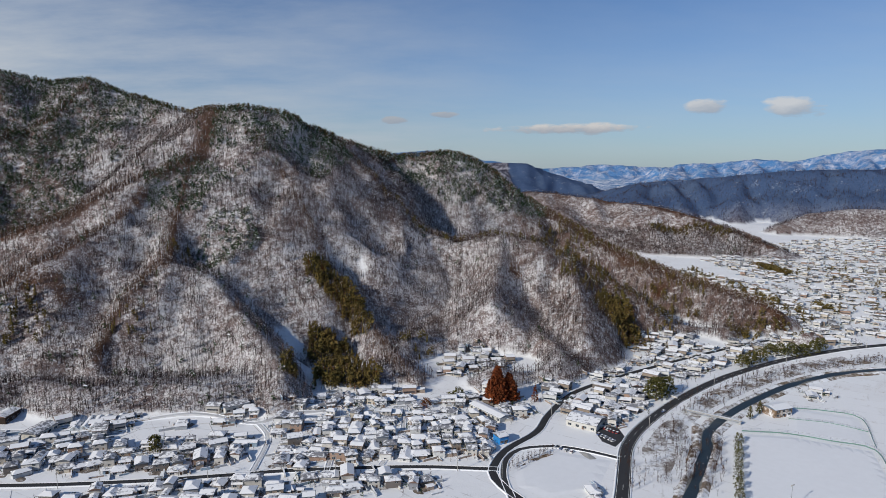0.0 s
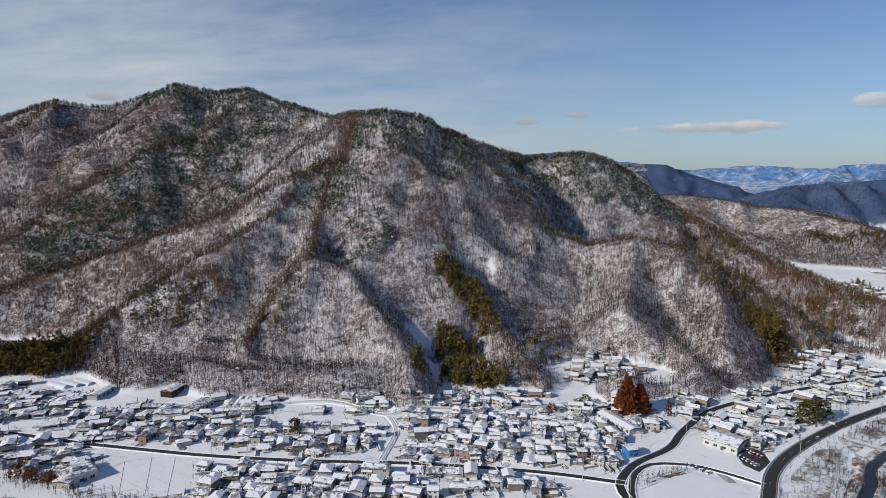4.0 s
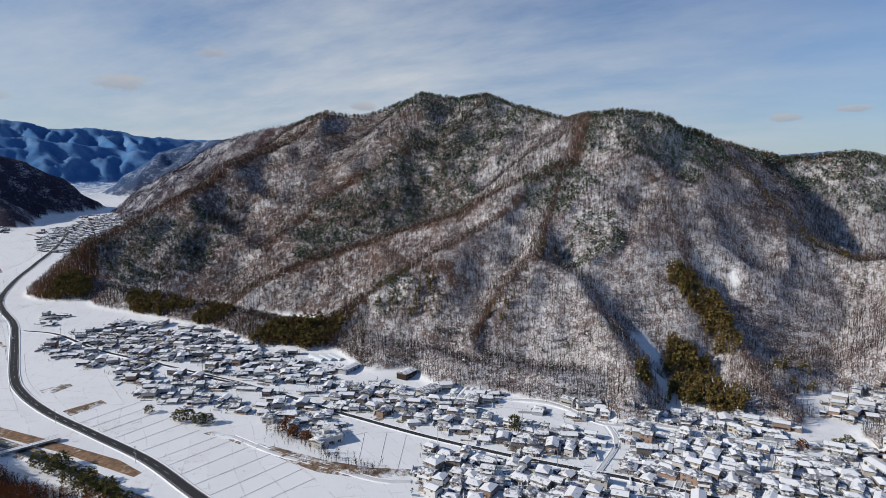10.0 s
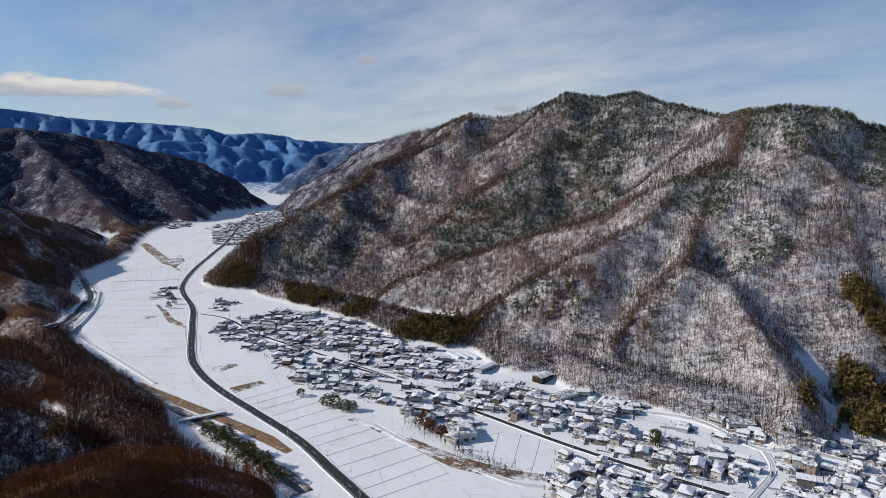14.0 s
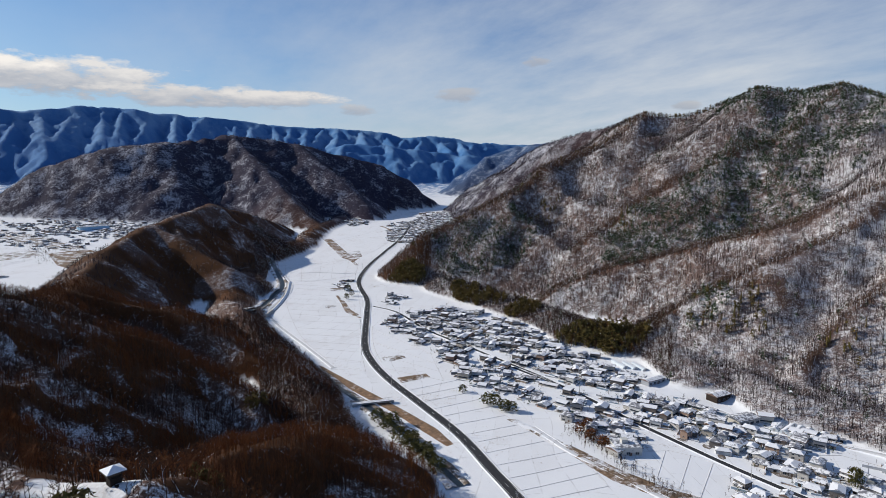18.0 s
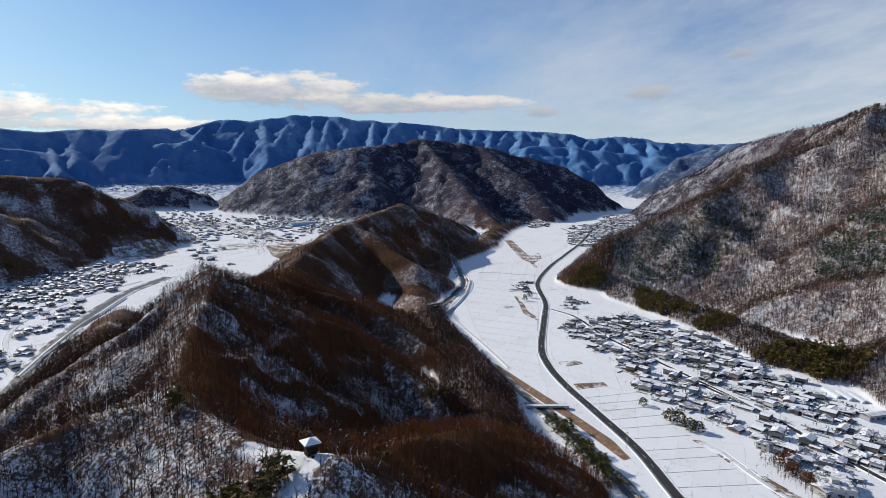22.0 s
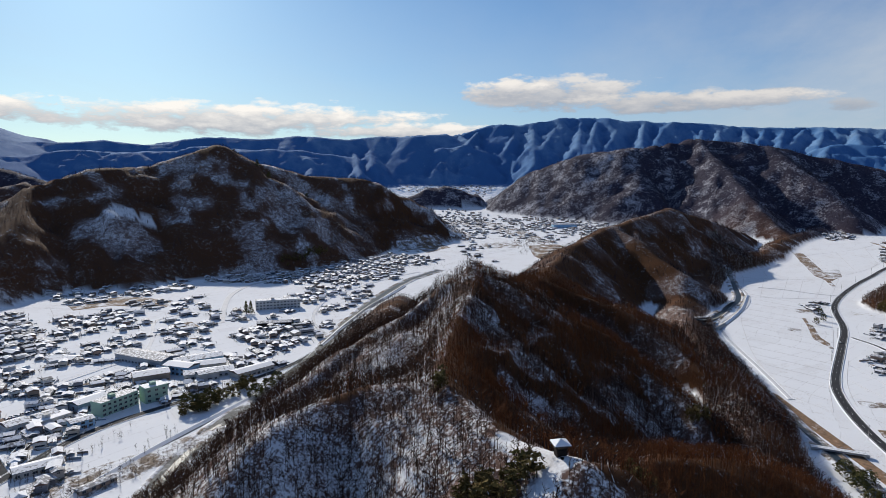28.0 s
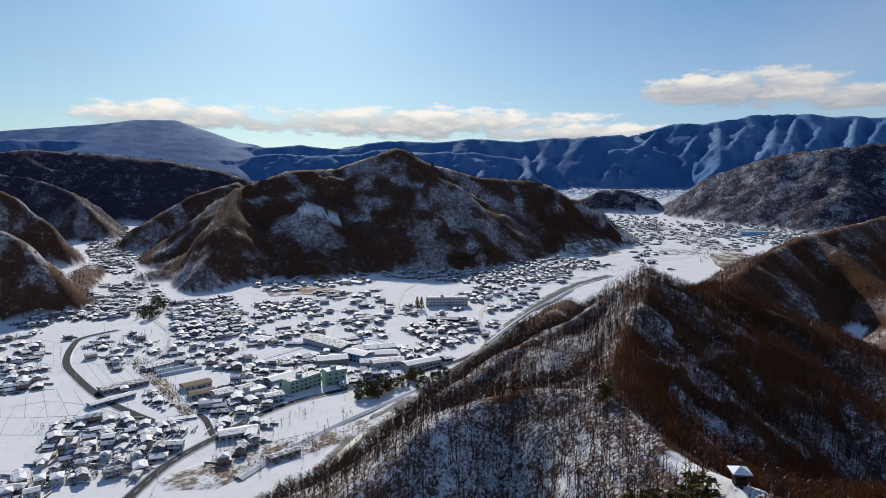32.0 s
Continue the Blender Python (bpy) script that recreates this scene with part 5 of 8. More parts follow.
BLUE_PALE = plain("pale_blue_sheet", (0.30, 0.50, 0.66), 0.55, 0.12)
CREAM = plain("cream_render", (0.54, 0.53, 0.50), 0.85, 0.12, 0.3)
RUSTY = plain("rusty_sheet_roof", (0.14, 0.058, 0.034), 0.75, 0.35, 0.8)
DARKWOOD = plain("dark_timber", (0.038, 0.028, 0.023), 0.85, 0.35, 3.0, spec=0.1)
PLASTIC = plain("greenhouse_film", (0.55, 0.60, 0.64), 0.3, 0.1, spec=0.5)
STEEL = plain("galvanised_steel", (0.40, 0.41, 0.42), 0.45, 0.15, metal=0.6)


def part(name, bm, mat, parent, label=""):
    mesh = bpy.data.meshes.new(name)
    bmesh.ops.recalc_face_normals(bm, faces=bm.faces)
    bm.to_mesh(mesh)
    bm.free()
    for m in mat if isinstance(mat, (list, tuple)) else (mat,):
        mesh.materials.append(m)
    return part_object(name, mesh, parent, label)


def box(bm, x0, x1, y0, y1, z0, z1, mat=0):
    v = [bm.verts.new(p) for p in ((x0, y0, z0), (x1, y0, z0), (x1, y1, z0), (x0, y1, z0), (x0, y0, z1), (x1, y0, z1), (x1, y1, z1), (x0, y1, z1))]
    for f in ((0, 3, 2, 1), (4, 5, 6, 7), (0, 1, 5, 4), (1, 2, 6, 5), (2, 3, 7, 6), (3, 0, 4, 7)):
        bm.faces.new([v[i] for i in f]).material_index = mat
    return bm


def block_bm(x0, x1, y0, y1, z0, z1):
    return box(bmesh.new(), x0, x1, y0, y1, z0, z1)


def gable_body(w, d, h, rise):
    """Walls with gable ends, ridge along x."""
    bm = bmesh.new()
    v = [bm.verts.new(p) for p in ((-w, -d, -1.5), (w, -d, -1.5), (w, d, -1.5), (-w, d, -1.5), (-w, -d, h), (w, -d, h), (w, d, h), (-w, d, h), (-w, 0, h + rise), (w, 0, h + rise))]
    for f in ((0, 3, 2, 1), (0, 1, 5, 4), (2, 3, 7, 6), (1, 2, 6, 9, 5), (3, 0, 4, 8, 7), (4, 5, 9, 8), (6, 7, 8, 9)):
        bm.faces.new([v[i] for i in f])
    return bm


def roof_shell(w, d, h, rise, hip, out, thick, drop=0.0):
    """A pitched roof plate, hipped by hip metres, of even thickness."""
    bm = bmesh.new()
    k = rise / d
    e = h - out * k
    rings = []
    for lift in (drop, drop + thick):
        eave = [bm.verts.new(p) for p in ((-w - out, -d - out, e + lift), (w + out, -d - out, e + lift), (w + out, d + out, e + lift), (-w - out, d + out, e + lift))]
        top = [bm.verts.new((s * (w + out - hip), 0, h + rise + lift)) for s in (-1, 1)]
        rings.append((eave, top))
    for (q, t), flip in zip(rings, (True, False)):
        for f in ((q[0], q[1], t[1], t[0]), (q[2], q[3], t[0], t[1]), (q[1], q[2], t[1]), (q[3], q[0], t[0])):
            bm.faces.new(f[::-1] if flip else f)
    for a in range(4):
        bm.faces.new((rings[0][0][a - 1], rings[0][0][a], rings[1][0][a], rings[1][0][a - 1]))
    return bm


def lean_roof(x0, x1, y0, y1, z0, z1, thick):
    """A sloping plate from height z1 at y1 down to z0 at y0."""
    bm = bmesh.new()
    v = [bm.verts.new(p) for p in ((x0, y0, z0), (x1, y0, z0), (x1, y1, z1), (x0, y1, z1), (x0, y0, z0 + thick), (x1, y0, z0 + thick), (x1, y1, z1 + thick), (x0, y1, z1 + thick))]
    for f in ((0, 3, 2, 1), (4, 5, 6, 7), (0, 1, 5, 4), (1, 2, 6, 5), (2, 3, 7, 6), (3, 0, 4, 7)):
        bm.faces.new([v[i] for i in f])
    return bm


def window_bm(w, h):
    """A framed two-pane window, facing -y at the origin."""
    bm = bmesh.new()
    box(bm, -w / 2, w / 2, -0.06, 0.05, 0, h, 0)
    for s in (-1, 1):
        c = s * w / 4
        box(bm, c - w / 4 + 0.07, c + w / 4 - 0.07, -0.075, -0.055, 0.08, h - 0.08, 1)
    return bm


WINDOW_MESHES = {}


def put_window(parent, x, y, z, turn, w=1.7, h=1.2):
    if (w, h) not in WINDOW_MESHES:
        mesh = bpy.data.meshes.new("window")
        bm = window_bm(w, h)
        bm.to_mesh(mesh)
        bm.free()
        mesh.materials.append(FRAME)
        mesh.materials.append(PANE)
        WINDOW_MESHES[(w, h)] = mesh
    ob = part_object("window", WINDOW_MESHES[(w, h)], parent)
    ob.matrix_basis = pose(x, y, z, 0, 0, turn)
    return ob


def make_house(label, w, d, storeys, hip, skirt, wall=None, tile=None):
    """A Japanese family house: rendered walls, tiled roof under snow, a lower roof over the ground floor."""
    e = tagged(new("house"), label, "house", "village houses")
    h = 2.65 * storeys + 0.3
    rise = d * 0.34
    part("wall", gable_body(w, d, h, rise * (0.98 if hip == 0 else 0.0) + 0.01), wall or WALL, e)
    part("roof", roof_shell(w, d, h, rise, hip + (0.0 if hip else 0.001), 0.65, 0.16), tile or TILE, e)
    part("roof_snow", roof_shell(w, d, h, rise, hip, 0.42, 0.13, 0.165), ROOF_SNOW, e, "fresh snow lying on the roof")
    if skirt:
        part("lower_roof", lean_roof(-w * 0.98, w * 0.75, -d - 1.9, -d + 0.02, 2.55, 3.25, 0.14), tile or TILE, e)
        part("lower_roof_snow", lean_roof(-w * 0.96, w * 0.73, -d - 1.75, -d + 0.01, 2.75, 3.41, 0.16), ROOF_SNOW, e, "snow on the lower roof")
        part("annex_wall", block_bm(-w * 0.9, w * 0.65, -d - 1.3, -d + 0.1, -1.5, 2.7), wall or WALL, e)
    front = -d - (1.3 if skirt else 0)
    part("door", block_bm(w * 0.35, w * 0.35 + 1.1, front - 0.05, front + 0.05, 0.0, 2.1), DOOR, e)
    put_window(e, -w * 0.45, front, 0.7, 0, 2.4, 1.7)
    if storeys == 2:
        put_window(e, -w * 0.5, -d, 3.7, 0)
        put_window(e, w * 0.4, -d, 3.7, 0)
        put_window(e, -w * 0.4, d, 3.7, 180)
    put_window(e, w, 0, 1.0 if storeys == 1 else 3.7, 90)
    put_window(e, -w, 0, 1.0, -90)
    return e


def make_shed(label, w, d, h, mat=None):
    e = tagged(new("shed"), label, "shed", "village sheds")
    part("wall", gable_body(w, d, h, d * 0.3), mat or SHED, e)
    part("roof", roof_shell(w, d, h, d * 0.3, 0.001, 0.3, 0.08), TILE, e)
    part("roof_snow", roof_shell(w, d, h, d * 0.3, 0.001, 0.2, 0.2, 0.09), ROOF_SNOW, e)
    part("door", block_bm(-1.0, 1.0, -d - 0.05, -d + 0.05, 0, 2.1), DARKWOOD, e)
    return e


def make_hall(name, label, category, w, d, h, wall, rows, cols, pitched=True, bare_roof=None):
    """A long larger building with rows of windows."""
    e = tagged(new(name), label, category)
    rise = d * 0.22 if pitched else 0.01
    part("wall", gable_body(w, d, h, rise), wall, e)
    if pitched:
        part("roof", roof_shell(w, d, h, rise, 0.001, 0.6, 0.15), bare_roof or TILE, e)
        if not bare_roof:
            part("roof_snow", roof_shell(w, d, h, rise, 0.001, 0.4, 0.14, 0.155), ROOF_SNOW, e)
    else:
        part("parapet", block_bm(-w - 0.15, w + 0.15, -d - 0.15, d + 0.15, h - 0.1, h + 0.5), wall, e)
        part("roof_snow", block_bm(-w + 0.2, w - 0.2, -d + 0.2, d - 0.2, h + 0.45, h + 0.62), ROOF_SNOW, e)
        part("stair_house", block_bm(-w * 0.3, -w * 0.3 + 4, -2, 2, h + 0.4, h + 3), wall, e)
    for r in range(rows):
        for c in range(cols):
            x = -w + (c + 0.5) * 2 * w / cols
            z = 0.9 + r * (h - 0.4) / rows
            put_window(e, x, -d, z, 0, 2.4, 1.7)
            put_window(e, x, d, z, 180, 2.4, 1.7)
    part("door", block_bm(w * 0.05, w * 0.05 + 2.0, -d - 0.06, -d + 0.05, 0, 2.2), DOOR, e)
    return e


LABELS = ("white-rendered two-storey house with snow on its roof", "beige two-storey house with a snowy hipped roof",
          "brown timber house under a snow-covered tiled roof", "small cream house with a snowy gable roof",
          "grey house with a lower roof deep in snow", "low single-storey house with snow-laden tiles")
KINDS = [
    make_house(LABELS[0], 4.6, 3.7, 2, 0.0, True),
    make_house(LABELS[1], 4.2, 3.9, 2, 3.0, True),
    make_house(LABELS[2], 5.6, 4.0, 2, 0.0, True),
    make_house(LABELS[3], 3.9, 3.4, 2, 0.0, False),
    make_house(LABELS[4], 4.8, 3.8, 2, 3.2, False),
    make_house(LABELS[5], 5.4, 3.6, 1, 2.6, True),
    make_shed("small sheet-metal shed under snow", 2.6, 1.9, 2.4),
    make_shed("long low storehouse with a snowy roof", 4.8, 2.6, 3.0),
]
USED = [False] * len(KINDS)
SPOTS = []      # (x, y, turn, kind) of single houses
FAR_SPOTS = []  # those of distant ones, which share one mesh
TAKEN = []


def inside(x, y, poly):
    hit = False
    for (ax, ay), (bx, by) in zip(poly, poly[1:] + poly[:1]):
        if (ay > y) != (by > y) and x < (bx - ax) * (y - ay) / (by - ay) + ax:
            hit = not hit
    return hit


def clear_of_roads(x, y, margin):
    return all(np.min((line[:, 0] - x) ** 2 + (line[:, 1] - y) ** 2) > (h + margin) ** 2 for line, h in ROADS)


def block(poly, turn, pitch=(12.5, 13.5), fill=0.85, far=False, sheds=0.8, margin=4.6, climb=3.5):
    """Fill a quarter of a village with houses on a loose grid turned by an angle."""
    c, s = math.cos(radians(turn)), math.sin(radians(turn))
    us = [x * c + y * s for x, y in poly]
    vs = [-x * s + y * c for x, y in poly]
    pitch = (pitch[0] * 0.9, pitch[1] * 0.88)
    u, k = min(us), 0.42 if far else 0.28
    while u < max(us):
        v = min(vs)
        while v < max(vs):
            du, dv = u + random.uniform(-k, k) * pitch[0], v + random.uniform(-k, k) * pitch[1]
            x, y = du * c - dv * s, du * s + dv * c
            v += pitch[1]
            if not inside(x, y, poly) or random.random() > fill or not clear_of_roads(x, y, margin):
                continue
            if height_at(x, y) - float(floor_height(x, y)) > climb:
                continue
            if any(abs(x - a) + abs(y - b) < 8.4 for a, b in TAKEN):
                continue
            TAKEN.append((x, y))
            kind = random.choice((0, 1, 2, 3, 4, 5, 5, 5, 5))
            a = turn + random.choice((0, 0, 0, 180, 90, 90)) + random.uniform(-16, 16)
            (FAR_SPOTS if far else SPOTS).append((x, y, a, kind))
            for _ in range(1):
                if random.random() > (sheds * 0.75 if far else sheds):
                    continue
                b = radians(a + random.choice((0, 90, 180)))
                sx, sy = x + 6.9 * math.cos(b), y + 6.9 * math.sin(b)
                if clear_of_roads(sx, sy, 3.0):
                    (FAR_SPOTS if far else SPOTS).append((sx, sy, a, random.choice((6, 6, 7))))
        u += pitch[0]


# larger buildings, one by one
SPECIAL = []


def stand(ob, x, y, turn):
    TAKEN.append((x, y))
    SPECIAL.append((ob, x, y, turn))
    return ob


def along(a, b):
    return math.degrees(math.atan2(b[1] - a[1], b[0] - a[0]))


def between(a, b):
    return (a[0] + b[0]) / 2, (a[1] + b[1]) / 2


def hall_at(points, name, label, category, depth, h, wall, rows, pitched=True, bare_roof=None):
    """A hall whose long axis runs between two points."""
    a, b = points
    w = math.hypot(b[0] - a[0], b[1] - a[1]) / 2
    ob = make_hall(name, label, category, w, depth, h, wall, rows, max(2, int(w / 2.2)), pitched, bare_roof)
    x, y = between(a, b)
    for k in range(-2, 3):
        TAKEN.append((x + (b[0] - a[0]) * k / 4, y + (b[1] - a[1]) * k / 4))
    return stand(ob, x, y, along(a, b))


hall_at([(-383, -344), (-414, -337)], "school_building", "pale green three-storey concrete school building with flat snowy roof", "school", 6.0, 10.5, GREEN_WALL, 3, False)
hall_at([(-416, -330), (-431, -321)], "school_wing", "pale green school wing with flat snowy roof", "school", 6.0, 12.0, GREEN_WALL, 3, False)
hall_at([(-741, -408), (-770, -358)], "gymnasium_block", "long cream apartment block with snowy roof", "apartment block", 7.0, 12.0, CREAM, 3, False)
hall_at([(-660, -362), (-676, -326)], "temple_hall", "dark timber hall under a broad snowy roof", "hall", 7.0, 5.0, DARKWOOD, 1)
hall_at([(-454, -369), (-474, -348)], "factory_hall", "factory hall with a wide snow-covered roof", "factory", 9.0, 7.0, SHED, 1)
hall_at([(-490, -359), (-487, -331)], "factory_hall", "factory hall with a dark blue snowy roof", "factory", 8.0, 8.0, BLUE_PALE, 2)
hall_at([(-498, -338), (-514, -316)], "factory_hall", "low factory hall under thick snow", "factory", 8.0, 6.0, SHED, 1)
hall_at([(-470, -317), (-483, -306)], "factory_hall", "pale workshop under snow beside the street", "factory", 6.0, 7.0, CREAM, 1)
hall_at([(-388, -369), (-412, -362)], "factory_hall", "long workshop roof covered with snow", "factory", 7.0, 6.0, SHED, 1)
hall_at([(-345, -387), (-359, -381)], "factory_hall", "low warehouse with a snowy roof", "warehouse", 7.0, 5.0, CREAM, 1)
hall_at([(-362, -378), (-376, -373)], "factory_hall", "low warehouse with a snowy roof", "warehouse", 6.0, 5.0, SHED, 1)
hall_at([(-1876, -51), (-1900, 17)], "factory_hall", "distant pale blue factory hall in the far valley", "factory", 12.0, 10.0, BLUE_PALE, 1)
hall_at([(28, 442), (48, 415)], "poultry_house", "long narrow barn with a snowy roof beside a field", "barn", 4.5, 3.5, CREAM, 1)
hall_at([(95, 416), (113, 404)], "community_hall", "wide community hall under a snowy hipped roof", "hall", 9.0, 4.5, CREAM, 1)
hall_at([(-279, 280), (-271, 295)], "workshop", "white flat-roofed workshop at the edge of a snowy field", "workshop", 8.0, 5.0, CREAM, 1, False)
hall_at([(-274, 275), (-275, 289)], "workshop", "low white annex with a snowy roof", "workshop", 5.0, 4.0, CREAM, 1)
hall_at([(241, 426), (256, 431)], "clubhouse", "brown brick clubhouse with a snowy roof", "clubhouse", 6.0, 6.0, EARTH, 2)
hall_at([(39, 382), (45, 385)], "blue_shed", "bright blue metal shed beside the road", "shed", 4.0, 5.0, BLUE_WALL, 1)
hall_at([(-268, 386), (-265, 405)], "barn", "wide farm barn under a smooth snowy roof", "barn", 6.0, 4.0, SHED, 1)
hall_at([(-155, 429), (-141, 440)], "storehouse", "long storehouse along the foot of the hill", "storehouse", 5.0, 4.5, CREAM, 1)
hall_at([(-304, 410), (-304, 426)], "storehouse", "long dark storehouse with a snowy roof", "storehouse", 5.0, 5.0, DARKWOOD, 1)
hall_at([(-226, -395), (-234, -388)], "apartment_house", "tan apartment house with a snowy flat roof", "apartment house", 6.0, 8.0, EARTH, 2, False)

hall_at([(-347, -426), (-369, -418)], "warehouse", "low warehouse with a bare rust-red sheet roof", "warehouse", 6.0, 4.0, SHED, 1, True, RUSTY)
hall_at([(-337, -406), (-355, -398)], "warehouse", "low warehouse with a bare rust-red sheet roof", "warehouse", 5.0, 3.5, SHED, 1, True, RUSTY)
hall_at([(-367, -501), (-393, -496)], "greenhouse_hall", "long low glasshouse roof streaked with snow", "greenhouse", 6.0, 3.0, PLASTIC, 1)
hall_at([(-310, -480), (-346, -469)], "barn", "long low barn with a smooth snowy roof", "barn", 6.0, 3.5, SHED, 1)
hall_at([(-285, -456), (-319, -450)], "barn", "long low barn with a smooth snowy roof", "barn", 4.0, 3.0, SHED, 1)
hall_at([(-353, -373), (-378, -364)], "shop", "pale low shop with a flat snowy roof", "shop", 6.0, 4.5, CREAM, 1, False)
hall_at([(-357, -344), (-370, -336)], "shop", "pale blue two-storey shop with a snowy roof", "shop", 5.0, 6.0, BLUE_PALE, 2)
hall_at([(-291, -323), (-312, -307)], "depot", "low depot with a broad snowy roof beside the river", "depot", 6.0, 4.0, SHED, 1)
hall_at([(-281, -269), (-301, -261)], "long_shed", "long narrow shed with dark roof by the river", "shed", 3.0, 3.0, SHED, 1)
hall_at([(-518, -428), (-504, -367)], "factory_hall", "broad factory hall with a dark blue-grey snowy roof", "factory", 11.0, 7.0, SHED, 1)
hall_at([(-502, -363), (-533, -332)], "factory_hall", "broad factory hall with a blue-grey roof", "factory", 9.0, 6.0, BLUE_PALE, 1)
hall_at([(-474, -333), (-499, -299)], "factory_hall", "low workshop row under patchy snow", "factory", 8.0, 5.0, CREAM, 1)
hall_at([(-484, -290), (-517, -272)], "factory_hall", "low storage hall with a snowy roof", "factory", 7.0, 5.0, SHED, 1)
hall_at([(-499, -497), (-500, -467)], "polytunnel_row", "long polytunnel block streaked with snow", "greenhouse", 7.0, 2.6, PLASTIC, 1)
hall_at([(-831, -614), (-829, -574)], "polytunnel_row", "long polytunnel block streaked with snow", "greenhouse", 8.0, 2.6, PLASTIC, 1)
hall_at([(-356, 393), (-357, 414)], "storehouse", "long storehouse with a patchy snowy roof", "storehouse", 4.0, 4.0, SHED, 1)

# quarters of the village under the mountain
block([(-130, 436), (-44, 475), (-8, 438), (26, 432), (44, 388), (29, 362), (-5, 352), (-94, 348), (-101, 394)], 4, (11.5, 12.5), 0.92)
block([(-210, 314), (-90, 340), (-5, 344), (-1, 327), (-182, 270)], 8, (12.0, 13.0), 0.9)
block([(-189, 369), (-178, 382), (-126, 384), (-119, 357), (-143, 343), (-176, 341)], 12, (11.5, 12.5), 0.9)
block([(-198, 420), (-142, 447), (-114, 430), (-123, 412), (-187, 407)], 6, (13, 13), 0.8)
block([(-327, 332), (-313, 394), (-253, 412), (-214, 422), (-216, 369), (-200, 351), (-259, 335)], 20, (12, 13), 0.85)
block([(-691, 305), (-695, 393), (-591, 397), (-480, 404), (-402, 371), (-422, 329), (-491, 281), (-615, 282)], 38, (13, 14), 0.52)
block([(-469, 395), (-375, 396), (-311, 375), (-280, 387), (-246, 417), (-209, 411), (-212, 346), (-260, 333), (-325, 330)], 35, (13, 14), 0.55)
block([(-402, 290), (-422, 329), (-321, 325), (-277, 321), (-284, 277), (-325, 283)], 35, (13, 14), 0.55)
block([(86, 479), (158, 506), (188, 471), (130, 426), (96, 440)], -20, (15, 15), 0.8)
block([(198, 622), (252, 655), (274, 593), (178, 525)], -30, (13, 13), 0.85, climb=6)
block([(9, 574), (68, 562), (66, 525), (8, 500)], 0, (13, 13), 0.8, climb=6)
block([(88, 338), (104, 332), (95, 309), (64, 309)], 10, (13, 13), 0.85)
block([(32, 478), (71, 447), (69, 411), (44, 392)], -10, (14, 14), 0.5)
block([(85, 477), (158, 525), (231, 569), (326, 618), (394, 643), (379, 614), (274, 545), (211, 506), (150, 436), (124, 397), (90, 409)], -25, (12, 13), 0.8, True)
block([(101, 465), (140, 477), (151, 442), (120, 384), (96, 419)], -20, (12, 12), 0.8)
block([(255, 518), (335, 562), (405, 586), (447, 597), (458, 613), (358, 602)], -20, (13, 13), 0.5, True)
block([(296, 477), (323, 477), (316, 458), (290, 458)], -10, (14, 14), 0.8)
block([(-700, 390), (-645, 422), (-539, 421), (-479, 416), (-391, 412), (-348, 372), (-286, 387), (-260, 412), (-221, 417), (-221, 389), (-261, 352), (-288, 328), (-336, 313), (-401, 315), (-473, 315), (-584, 323)], 30, (12.5, 13), 0.52, True)
block([(-587, 324), (-473, 315), (-391, 311), (-339, 305), (-297, 300), (-291, 284), (-317, 285), (-368, 287), (-414, 274), (-445, 265), (-502, 275)], 30, (13, 13.5), 0.55, True)
block([(-233, 368), (-186, 386), (-127, 387), (-116, 357), (-156, 339), (-186, 334)], 10, (11.5, 12), 0.75)
block([(-200, 290), (-142, 309), (-101, 311), (-96, 297), (-179, 259)], 8, (11.5, 12), 0.85)
block([(-130, 439), (-23, 475), (1, 463), (55, 444), (44, 390), (-15, 363), (-97, 366)], 8, (11, 12), 0.8)
block([(8, 572), (70, 601), (69, 549), (16, 509)], 10, (12, 12), 0.75, True)
# the town behind the hill
block([(-256, -457), (-299, -383), (-271, -337), (-220, -317), (-199, -359), (-223, -419)], 50, (12, 12.5), 0.85)
block([(-291, -338), (-324, -328), (-311, -300), (-262, -285), (-262, -301)], 50, (12, 12.5), 0.6)
block([(-349, -396), (-383, -361), (-360, -327), (-305, -331), (-308, -371)], 50, (12, 12.5), 0.8)
block([(-320, -647), (-329, -576), (-296, -524), (-265, -540)], 60, (12, 12.5), 0.85)
block([(-191, -396), (-200, -372), (-194, -339), (-175, -365)], 50, (12, 12.5), 0.8)
block([(-423, -456), (-464, -420), (-549, -399), (-543, -295), (-527, -261), (-445, -275), (-392, -344), (-370, -386)], 45, (12, 12.5), 0.7)
block([(-571, -718), (-649, -694), (-536, -529), (-489, -500), (-454, -565)], 62, (11.6, 12.0), 0.92, True)
block([(-463, -898), (-555, -816), (-504, -703), (-398, -763)], 70, (12.8, 12.8), 0.84, True)
block([(-1006, -755), (-1231, -583), (-1125, -311), (-991, -282), (-917, -424), (-897, -566)], 40, (13.6, 14.4), 0.92, True)
block([(-628, -618), (-705, -572), (-621, -495), (-556, -539)], 50, (12.8, 12.8), 0.73, True)
block([(-616, -381), (-719, -300), (-651, -261), (-548, -298)], 40, (12.0, 12.0), 0.84, True)
block([(-978, -1536), (-1412, -2002), (-728, -986), (-652, -1001)], 60, (16.0, 16.0), 0.63, True)
block([(-765, -816), (-930, -647), (-849, -568), (-697, -651)], 50, (16.0, 16.0), 0.63, True)
block([(-731, -592), (-835, -495), (-680, -386), (-563, -424)], 50, (21.0, 21.0), 0.53, True)
block([(-2532, -521), (-1881, 75), (-1437, -45), (-1946, -416)], 30, (27.0, 29.0), 0.42, True)
